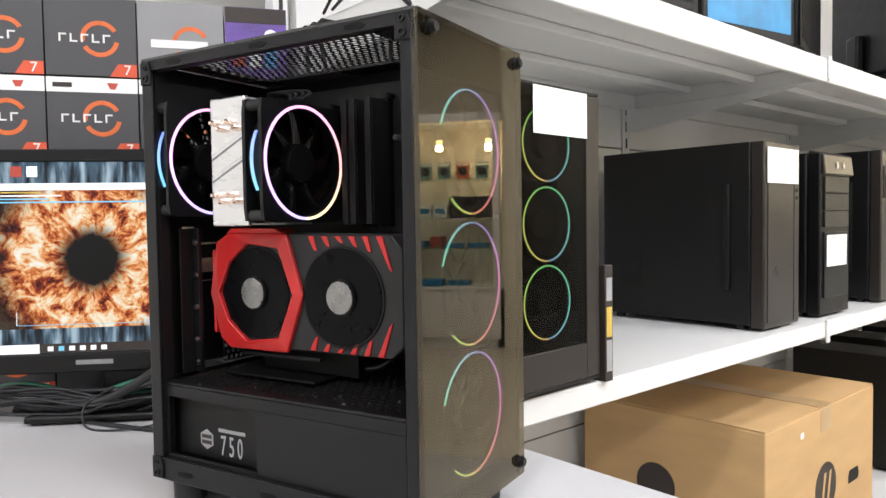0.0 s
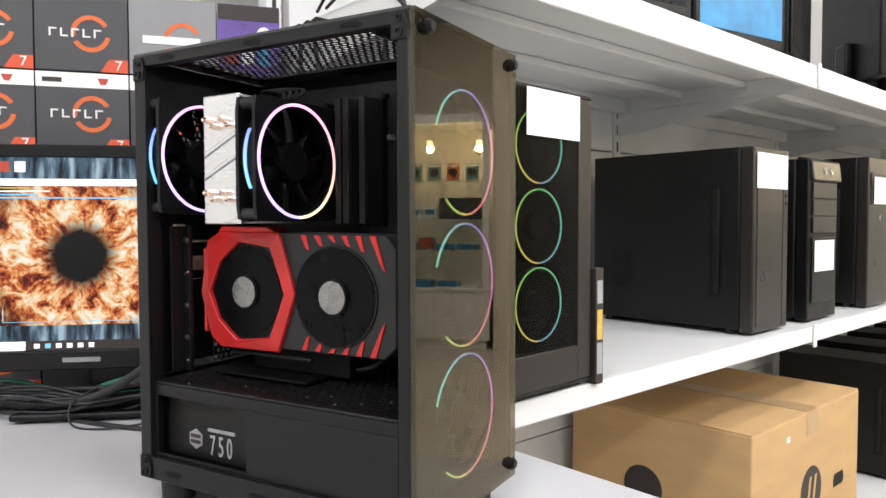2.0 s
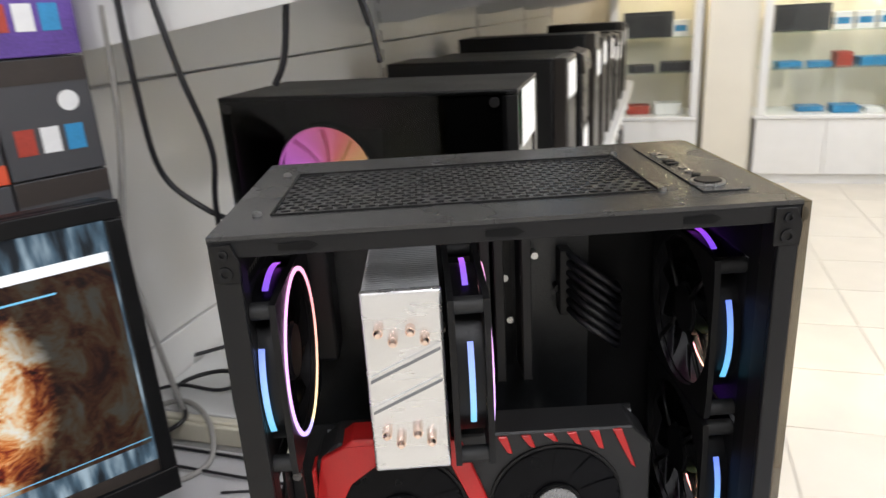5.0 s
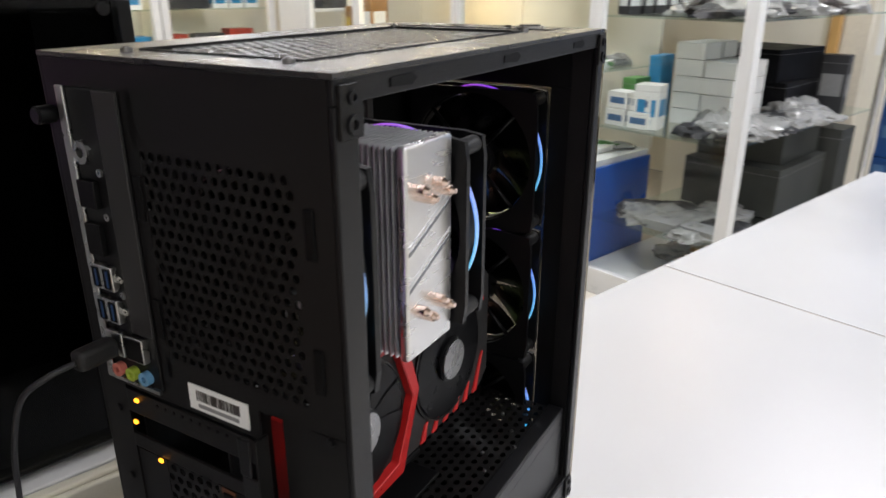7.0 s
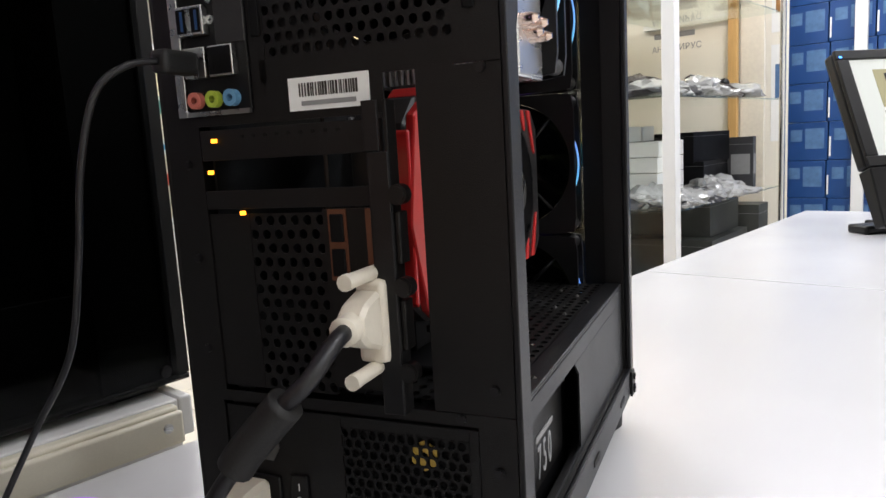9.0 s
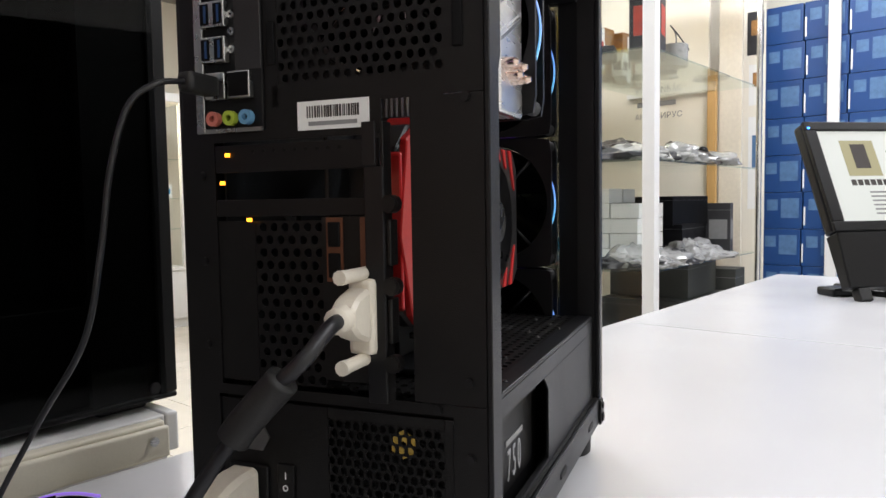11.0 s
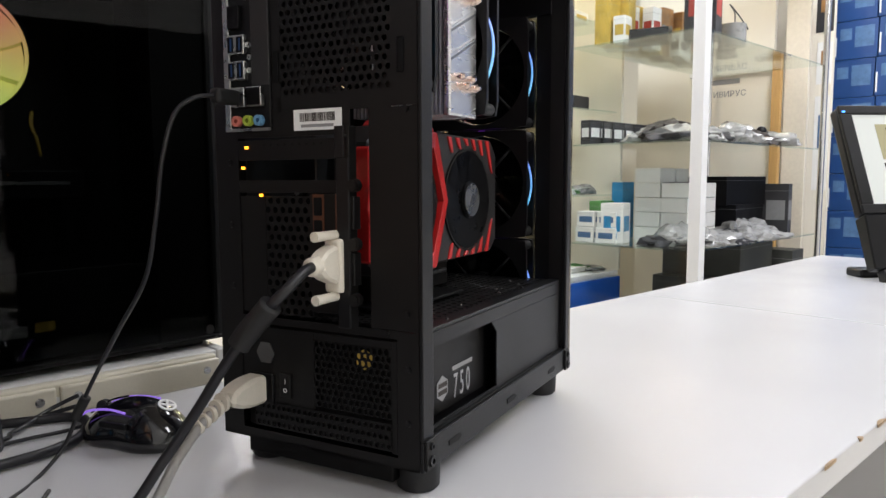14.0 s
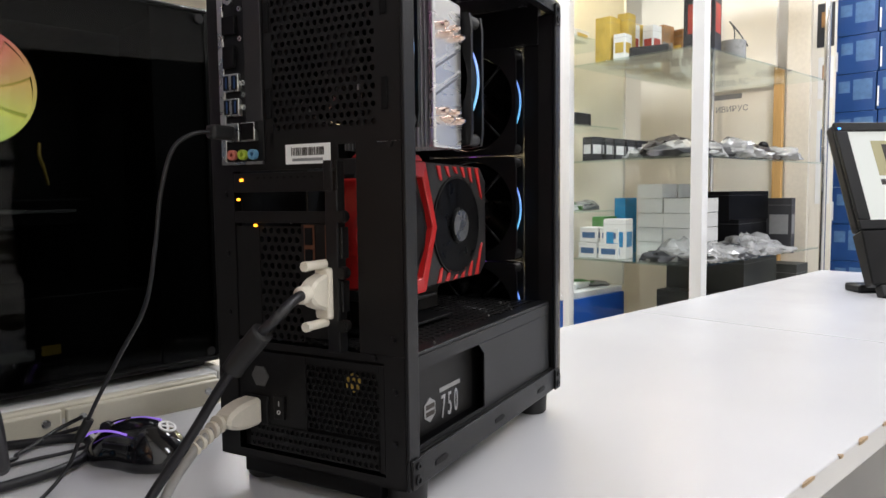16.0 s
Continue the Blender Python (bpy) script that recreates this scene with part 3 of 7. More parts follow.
part("side_panel", box(2.135, 2.545, 1.4455, 1.4595, -0.62, -0.215, 0.001), BLUEP, FIRSTCAB)
for k, (xa, xb) in enumerate([(-0.1, 0.52), (0.9, 1.8), (1.805, 2.7)]):
    base_unit("end_cabinet", xa, xb, 5.0, 5.45, -0.25, WHITEP, 2, "white base cabinet under a glass showcase", "white end cabinets", False, "x")
    t = thing("end_showcase", ROOM, (xa, 5.0, -0.238), "white framed glass showcase with packaged goods", "showcase", "end showcases")
    for px in (xa + 0.03, xb - 0.03):
        part("post", box(px - 0.028, px + 0.028, 4.998, 5.04, -0.237, 1.06, 0.003), WHITEP, t)
    for z in (0.07, 0.31, 0.62):
        s = part("glass_shelf", box(xa + 0.01, xb - 0.01, 5.05, 5.43, z - 0.007, z, 0.001), SHELFG, t)
        s.visible_shadow = False
    g = part("front_pane", box(xa + 0.06, xb - 0.06, 5.012, 5.016, -0.235, 1.05), CLEARG, t)
    g.visible_shadow = False
    part("back_board", box(xa, xb, 5.45, 5.468, -0.237, 1.06), WALLB, t)
    part("top_rail", box(xa, xb, 4.995, 5.47, 1.062, 1.13, 0.003), WHITEP, t)
    for px in (xa + 0.1, xa + 0.5):
        spot_lamp(px, 5.12, 0.87, 5.5)
        part("lamp_stem", cyl((px, 5.12, 0.998), 0.008, 0.125, "z", 10), WHITEP, t)
        part("spot_bulb", cyl((px, 5.12, 0.92), 0.025, 0.03, "z", 16, bevel=0.004), WARM, t, "glowing warm spot bulb")
solid("pillar", box(0.56, 0.88, 5.05, Y1, FLOOR, CEIL), WALLB, label="cream square pillar between the showcases", category="pillar", **S)


# ---- the computer tower ----
L_, W_, H_ = 0.337, 0.1935, 0.4595
ZB = 0.0245
pc = thing("computer_tower", CASE, (0.0, 0.0, 0.0), "black computer tower with its side panel off, standing on the table", "computer case")
# open side frame
part("top_side_rail", box(0.0, 0.332, 0.0, 0.003, 0.4465, 0.4565, 0.0008), GREYBLK, pc)
part("top_side_flange", box(0.012, 0.322, 0.0032, 0.009, 0.446, 0.4475), BLACK, pc)
part("bottom_side_rail", box(0.0, 0.332, 0.0, 0.003, ZB, 0.0475, 0.0008), GREYBLK, pc)
part("bottom_side_flange", box(0.012, 0.322, 0.0032, 0.012, 0.0462, 0.048), BLACK, pc)
part("rear_pillar", box(0.0, 0.0155, 0.0, 0.003, 0.0477, 0.4463, 0.0008), GREYBLK, pc)
part("rear_pillar_flange", box(0.014, 0.0157, 0.0032, 0.016, 0.048, 0.4455), BLACK, pc)
part("front_pillar", box(0.3205, 0.332, -0.0005, 0.004, 0.0477, 0.4463, 0.0012), GREYBLK, pc)
part("front_pillar_flange", box(0.3206, 0.3222, 0.0042, 0.02, 0.048, 0.4455), BLACK, pc)
for xs in (0.05, 0.165, 0.276):
    for z in (0.4518, 0.0345):
        part("rail_slot", prism([(xs - 0.011, z - 0.002), (xs + 0.006, z - 0.0028), (xs + 0.011, z), (xs + 0.006, z + 0.0028), (xs - 0.011, z + 0.002)], -0.0006, -0.0001, "y"), INNER, pc, "narrow dark slot")
for xs, z in ((0.0085, 0.4445), (0.324, 0.4455), (0.0085, 0.038), (0.324, 0.036)):
    part("corner_plate", prism([(xs - 0.0075, z - 0.012), (xs + 0.0075, z - 0.012), (xs + 0.0085, z), (xs + 0.0045, z + 0.0105), (xs - 0.0075, z + 0.0105)], -0.0024, -0.0003, "y", 0.0004), BLACK, pc)
    for dx, dz, r in ((0.0, -0.006, 0.0042), (0.0, 0.005, 0.003)):
        part("rivet", ring((xs + dx, -0.0031, z + dz), r * 0.5, r, 0.0014, "y", 16), GREYBLK, pc)
# top panel with its mesh
GX0, GX1, GY0, GY1 = 0.029, 0.264, 0.039, 0.149
for a in ((0.0, GX0, 0, W_), (GX1, 0.333, 0, W_), (GX0, GX1, 0, GY0), (GX0, GX1, GY1, W_)):
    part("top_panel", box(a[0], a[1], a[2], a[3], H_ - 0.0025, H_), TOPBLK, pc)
part("top_edge", box(0.0, 0.333, -0.0002, 0.0022, H_ - 0.0036, H_ - 0.0026), GREYBLK, pc)
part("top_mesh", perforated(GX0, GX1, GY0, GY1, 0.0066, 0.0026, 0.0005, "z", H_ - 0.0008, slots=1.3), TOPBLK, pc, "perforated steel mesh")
for a in ((GX0 - 0.001, GX0, GY0, GY1), (GX1, GX1 + 0.001, GY0, GY1), (GX0, GX1, GY0 - 0.001, GY0), (GX0, GX1, GY1, GY1 + 0.001)):
    part("mesh_border", box(a[0], a[1], a[2], a[3], H_ - 0.0004, H_ + 0.0009), BLACK, pc)
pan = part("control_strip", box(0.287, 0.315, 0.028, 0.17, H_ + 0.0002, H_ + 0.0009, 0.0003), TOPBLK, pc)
part("power_button", cyl((0.297, 0.047, H_ + 0.0022), 0.0085, 0.0022, "z", 24, bevel=0.0006), PLASTIC, pan)
part("button_rim", ring((0.297, 0.047, H_ + 0.0018), 0.009, 0.0104, 0.0016, "z", 28), STEEL, pan)
for yy in (0.139, 0.126):
    part("usb_port", box(0.2915, 0.2985, yy - 0.0065 + 0.003, yy + 0.0065 - 0.003, H_ + 0.0014, H_ + 0.0019), STEEL, pan)
for yy in (0.112, 0.104):
    part("usb_port", box(0.291, 0.299, yy - 0.0028, yy + 0.0028, H_ + 0.0014, H_ + 0.0019), INNER, pan)
for yy in (0.09, 0.078):
    part("audio_jack", ring((0.297, yy, H_ + 0.0016), 0.0016, 0.003, 0.0006, "z", 14), STEEL, pan)
part("reset_button", cyl((0.297, 0.066, H_ + 0.0018), 0.003, 0.0012, "z", 14), PLASTIC, pan)
for sx, sy in ((0.02, 0.148), (0.02, 0.04), (0.266, 0.038), (0.266, 0.15)):
    screw((sx, sy, H_), 0.003, "z", 1, pc)
# front: chassis wall and smoked glass
for z0, z1 in ((ZB, 0.046), (0.4145, 0.4565)):
    part("front_bridge", box(0.3205, 0.3305, 0.0205, W_ - 0.004, z0, z1), INNER, pc)
part("front_bar", box(0.3225, 0.3305, 0.0045, 0.0375, 0.0465, 0.414), INNER, pc)
part("front_bar", box(0.3205, 0.3305, 0.162, W_ - 0.003, 0.0465, 0.414), INNER, pc)
part("front_glass", box(0.3325, 0.3375, 0.0, W_ + 0.001, ZB + 0.001, H_ - 0.001), FRONTG, pc, "smoked mirror-like glass front").visible_shadow = False
for yy, z in ((0.018, 0.446), (0.181, 0.446), (0.018, 0.041), (0.181, 0.041)):
    k = part("thumb_knob", cyl((0.3402, yy, z), 0.0062, 0.0052, "x", 20, bevel=0.0012), PLASTIC, pc)
    part("knob_cap", cyl((0.3435, yy, z), 0.0042, 0.0014, "x", 16), BLACK, k)
# far side, bottom, feet
part("far_panel", box(0.0, 0.333, W_ - 0.0025, W_, ZB, H_ - 0.0028, 0.0006), BLACK, pc)
part("floor_pan", box(0.0, 0.3315, 0.0035, W_ - 0.003, ZB, ZB + 0.002), BLACK, pc)
for fx, fy in ((0.03, 0.022), (0.03, 0.169), (0.303, 0.022), (0.303, 0.169)):
    part("foot", cyl((fx, fy, 0.0123), 0.0165, 0.0242, "z", 28, 0.0175, bevel=0.002), RUBBER, pc)
# motherboard tray
part("dust_filter", box(0.006, 0.2, 0.03, 0.172, 0.0095, 0.0242, 0.0015), INNER, pc, "black slide-in dust filter frame under the power supply")
part("side_thumbscrew", cyl((-0.006, 0.1865, 0.428), 0.0048, 0.011, "x", 14, bevel=0.001), PLASTIC, pc)
part("side_thumbscrew", cyl((-0.006, 0.1865, 0.05), 0.0048, 0.011, "x", 14, bevel=0.001), PLASTIC, pc)
part("board_tray", box(0.004, 0.315, 0.1725, 0.174, 0.128, 0.455), INNER, pc)
# drive shroud
SZ = 0.126
part("shroud_top", perforated(0.016, 0.312, 0.02, 0.16, 0.0078, 0.0026, 0.0012, "z", SZ, slots=1.25), BLACK, pc, "perforated black shroud top")
part("shroud_edge", box(0.0135, 0.3162, 0.006, 0.0198, SZ - 0.003, SZ, 0.001), GREYBLK, pc)
part("shroud_edge", box(0.0135, 0.3162, 0.1602, 0.1722, SZ - 0.003, SZ), BLACK, pc)
# unseen plate added to block light from the front, so the shroud holes stay dark
part("drive_cage", box(0.272, 0.274, 0.008, 0.172, ZB + 0.003, SZ - 0.0035), INNER, pc)
part("shroud_face", box(0.0135, 0.3162, 0.006, 0.0075, 0.1115, SZ - 0.0032), GREYBLK, pc)
part("shroud_face", prism([(0.1325, 0.1112), (0.144, 0.1012), (0.144, 0.0485), (0.3162, 0.0485), (0.3162, 0.1112)], 0.006, 0.0075, "y"), GREYBLK, pc)
part("shroud_face", box(0.0135, 0.0195, 0.006, 0.0075, 0.0485, 0.1112), GREYBLK, pc)
part("shroud_face", box(0.0195, 0.1435, 0.006, 0.0075, 0.0485, 0.0515), GREYBLK, pc)
for sx, sy in ((0.06, 0.012), (0.12, 0.03), (0.2, 0.028), (0.24, 0.02), (0.26, 0.032), (0.22, 0.04), (0.28, 0.05), (0.1, 0.1), (0.29, 0.12)):
    screw((sx, sy, SZ - 0.0012), 0.0018, "z", 1, pc)

# rear wall, cut for shield, fan grille, slots and power supply
RT = 0.0012


def rear(y0, y1, z0, z1, m=BLACK):
    part("rear_plate", box(0.0, RT, y0, y1, z0, z1), m, pc)


rear(0.0032, 0.025, 0.2875, 0.4565)
rear(0.0032, 0.0435, 0.1275, 0.287)
rear(0.025, 0.1275, 0.416, 0.4565)
rear(0.025, 0.1275, 0.287, 0.299)
rear(0.1275, 0.179, 0.443, 0.4565)
rear(0.1235, 0.1325, 0.275, 0.443)
rear(0.177, 0.191, 0.127, 0.4565)
rear(0.06, 0.177, 0.269, 0.275)
rear(0.06, 0.1235, 0.275, 0.287)
rear(0.169, 0.177, 0.127, 0.269)
rear(0.0032, 0.191, 0.121, 0.127)
rear(0.0032, 0.0215, ZB, 0.121)
rear(0.1715, 0.191, ZB, 0.121)
rear(0.0215, 0.1715, ZB, 0.0325)
part("rear_fan_grille", perforated(0.025, 0.1232, 0.299, 0.416, 0.0062, 0.0024, 0.0012, "x", 0.0012), BLACK, pc, "punched hexagonal fan grille")
for zz in (0.322, 0.39):
    for yy in (0.0165, 0.1275):
        part("fan_rail_slot", box(-0.0012, -0.0002, yy - 0.0028, yy + 0.0028, zz - 0.012, zz + 0.012, 0.0008), INNER, pc)
for yy, z in ((0.0125, 0.285), (0.0125, 0.14), (0.012, 0.1), (0.0125, 0.06), (0.178, 0.4), (0.178, 0.32), (0.178, 0.15), (0.03, 0.1245), (0.178, 0.05), (0.178, 0.25), (0.178, 0.2)):
    part("rear_rivet", cyl((-0.0008, yy, z), 0.0026, 0.002, "x", 12, bevel=0.0005), GREYBLK, pc)
# expansion slot covers, lying across the recess
for z, hh in ((0.2592, 0.0078), (0.231, 0.0048)):
    sc = part("slot_cover", box(-0.0008, 0.0012, 0.0615, 0.168, z - hh, z + hh, 0.0005), BLACK, pc)
for k in range(9):
    part("cover_hole", ring((-0.001, 0.085 + 0.007 * k, 0.263), 0.0, 0.0011, 0.0003, "x", 10), INNER, pc)
part("slot_vent", perforated(0.098, 0.1425, 0.13, 0.2235, 0.0068, 0.0027, 0.0012, "x", 0.0022), BLACK, pc, "hexagon vent plate")
part("slot_blank", box(0.001, 0.0022, 0.143, 0.1685, 0.13, 0.2235), BLACK, pc)
# vertical bracket cage that stands proud of the rear wall
vb = part("vertical_bracket", box(-0.0091, 0.0, 0.0545, 0.0565, 0.1275, 0.2745, 0.0005), BLACK, pc)
part("bracket_face", box(-0.0105, -0.0091, 0.0545, 0.0655, 0.1275, 0.2515, 0.0006), GREYBLK, vb)
part("bracket_face", box(-0.0105, -0.0091, 0.0585, 0.0665, 0.2517, 0.2745, 0.0006), GREYBLK, vb)
for z in (0.232, 0.1895, 0.149):
    part("bracket_screw", cyl((-0.0085, 0.0508, z), 0.0048, 0.0075, "x", 14, bevel=0.001), BLACK, vb)
for z in (0.212, 0.171):
    part("bracket_tab", box(-0.0085, 0.0, 0.0515, 0.0543, z - 0.012, z + 0.012, 0.0008), BLACK, vb)
# rear text sticker
bs = thing("barcode_sticker", CASE, (-0.0004, 0.0885, 0.2825), "white barcode sticker on the back of the tower", "sticker")
part("label_paper", box(-0.0012, -0.0004, 0.0665, 0.1106, 0.273, 0.2885), PAPER, bs)
yy = 0.1045
while yy > 0.072:
    w = rnd.choice((0.0004, 0.0007, 0.0011))
    part("bar", box(-0.0015, -0.0012, yy - w, yy, 0.2795, 0.2858), INK, bs)
    yy -= w + rnd.choice((0.0004, 0.0006, 0.0009))
part("code_line", box(-0.0015, -0.0012, 0.0735, 0.1035, 0.2752, 0.2774), GREYINK, bs)
for yy, z in ((0.1585, 0.2615), (0.1625, 0.2455), (0.1446, 0.2242)):
    part("status_led", box(-0.0022, -0.001, yy - 0.0014, yy + 0.0014, z - 0.001, z + 0.001), AMBER, pc, "small amber light")

# motherboard with its shield
mb = thing("motherboard", CASE, (0.13, 0.17, 0.13), "black motherboard with memory sticks, mounted in the tower", "motherboard")
part("circuit_board", box(0.008, 0.252, 0.1675, 0.169, 0.137, 0.442), PCB, mb)
part("vrm_heatsink", box(0.02, 0.045, 0.135, 0.1672, 0.31, 0.43, 0.003), SHROUD, mb)
part("chipset_heatsink", box(0.17, 0.225, 0.158, 0.1672, 0.16, 0.22, 0.003), SHROUD, mb)
for k in range(4):
    xx = 0.163 + 0.0105 * k
    part("memory_slot", box(xx - 0.0032, xx + 0.0032, 0.158, 0.1672, 0.284, 0.424), PLASTIC, mb)
    if k in (0, 1, 3):
        st = part("memory_stick", box(xx - 0.0036, xx + 0.0036, 0.124, 0.1578, 0.287, 0.420, 0.0008), SHROUD, mb)
        part("spreader_line", box(xx - 0.0042, xx + 0.0042, 0.128, 0.131, 0.295, 0.412, 0.0004), GREYBLK, st)
part("power_socket", box(0.225, 0.235, 0.15, 0.1672, 0.33, 0.385, 0.001), PLASTIC, mb)
for k in range(26):
    cx, cz = rnd.uniform(0.05, 0.245), rnd.uniform(0.15, 0.435)
    part("capacitor", cyl((cx, 0.1622, cz), 0.003, 0.01, "y", 10), STEEL if k % 3 == 0 else PLASTIC, mb)
io = part("io_shield", box(-0.0015, 0.0012, 0.1328, 0.1772, 0.2755, 0.4428, 0.0008), PLASTIC, mb, "port shield with a bright steel edge")
part("steel_edge", box(-0.0035, -0.0016, 0.1722, 0.1782, 0.2742, 0.4435, 0.0006), STEEL, io)
part("steel_edge", box(-0.0035, -0.0016, 0.1328, 0.172, 0.2742, 0.2765), STEEL, io)
part("cover_plate", box(-0.0022, -0.0016, 0.133, 0.1505, 0.309, 0.4425, 0.0003), SATIN, io, "satin dark cover")
for yy, z in ((0.1525, 0.321), (0.1525, 0.3405), (0.1525, 0.331), (0.1545, 0.4), (0.1545, 0.376)):
    part("shield_tab", ring((-0.0022, yy, z), 0.0008, 0.0022, 0.0012, "x", 12), STEEL, io)
for k, z in enumerate((0.321, 0.3408)):
    u = part("usb_block", box(-0.006, -0.0016, 0.1545, 0.172, z - 0.0072, z + 0.0072, 0.0006), STEEL, io)
    for yy in (0.1587, 0.1678):
        part("usb_tongue", box(-0.0064, -0.006, yy - 0.0028, yy + 0.0028, z - 0.0058, z + 0.0058), INNER, u)
        part("blue_tongue", box(-0.0067, -0.0064, yy - 0.0014, yy + 0.0002, z - 0.0048, z + 0.0048), USBBLUE, u)
part("display_port", box(-0.005, -0.0016, 0.16, 0.172, 0.353, 0.371, 0.0006), INNER, io)
part("video_port", box(-0.005, -0.0016, 0.158, 0.172, 0.38, 0.395, 0.0006), INNER, io)
part("mouse_port", ring((-0.003, 0.165, 0.41), 0.003, 0.0062, 0.003, "x", 20), STEEL, io)
part("network_port", box(-0.006, -0.0016, 0.1555, 0.1695, 0.293, 0.308, 0.0006), STEEL, io)
net = part("network_port", box(-0.006, -0.0016, 0.1385, 0.1535, 0.293, 0.308, 0.0006), STEEL, io)
part("port_hole", box(-0.0064, -0.006, 0.1392, 0.1528, 0.294, 0.307), INNER, net)
for yy, m in ((0.1655, PINKJ), (0.154, GREENJ), (0.1428, BLUEJ)):
    part("audio_jack", ring((-0.0035, yy, 0.2822), 0.0019, 0.0042, 0.004, "x", 20), m, io)

# power supply
ps = thing("power_supply", CASE, (0.08, 0.1, ZB), "black power supply with a printed side label in the tower's shroud", "power supply")
part("housing", box(0.006, 0.165, 0.0205, 0.1705, 0.0335, 0.1195, 0.001), INNER, ps)
part("outer_grille", perforated(0.0275, 0.0975, 0.06, 0.1125, 0.0052, 0.0024, 0.0012, "x", 0.0022), BLACK, ps, "honeycomb vent")
part("back_plate", box(0.001, 0.0022, 0.098, 0.1705, 0.0575, 0.1185), BLACK, ps)
part("back_plate", box(0.001, 0.0022, 0.0225, 0.027, 0.0345, 0.1185), BLACK, ps)
part("back_plate", box(0.001, 0.0022, 0.0272, 0.0978, 0.113, 0.1185), BLACK, ps)
part("lower_grille", perforated(0.0275, 0.158, 0.0365, 0.057, 0.0052, 0.0021, 0.0012, "x", 0.0008), BLACK, ps, "honeycomb vent")
part("brass_guard", ring((0.003, 0.052, 0.1022), 0.002, 0.008, 0.001, "x", 6), YELLOW, ps, "yellow mesh patch seen in the vent")
part("badge", cyl((0.0002, 0.1462, 0.0975), 0.0095, 0.0008, "x", 6), DIMINK, ps, "dim grey hexagon badge")
sw = part("rocker_switch", box(-0.0008, 0.001, 0.1205, 0.1315, 0.063, 0.083, 0.0005), BLACK, ps)
part("on_mark", box(-0.0012, -0.0009, 0.1255, 0.126, 0.0745, 0.0785), WHITEINK, sw)
part("off_mark", ring((-0.0011, 0.126, 0.0692), 0.0012, 0.0018, 0.0004, "x", 16), WHITEINK, sw)
part("inlet", box(-0.0012, 0.001, 0.138, 0.165, 0.0565, 0.0805, 0.001), PLASTIC, ps)
lab = part("side_label", box(0.022, 0.1425, 0.0182, 0.0192, 0.05, 0.1105), BLACK, ps, "black printed side label")
for dx, ch in ((-0.0118, "7"), (0.0, "5"), (0.0118, "0")):
    tx = letters(ch, 0.027)
    tx.transform(Matrix.Translation((0.0975 + dx, 0.0179, 0.0643)) @ Matrix.Rotation(radians(90), 4, "X") @ Matrix.Diagonal((0.58, 1.08, 1, 1)))
    part("digit", tx, LABELINK, lab)
part("print_bar", box(0.0795, 0.117, 0.0175, 0.0181, 0.079, 0.0825), GREYINK, lab)
part("print_badge", cyl((0.062, 0.0178, 0.0688), 0.0105, 0.0006, "y", 6), GREYINK, lab)
for dz in (-0.003, 0.003):
    part("badge_bar", box(0.055, 0.069, 0.0171, 0.0174, 0.0688 + dz - 0.0018, 0.069 + dz + 0.0018), INK, lab)


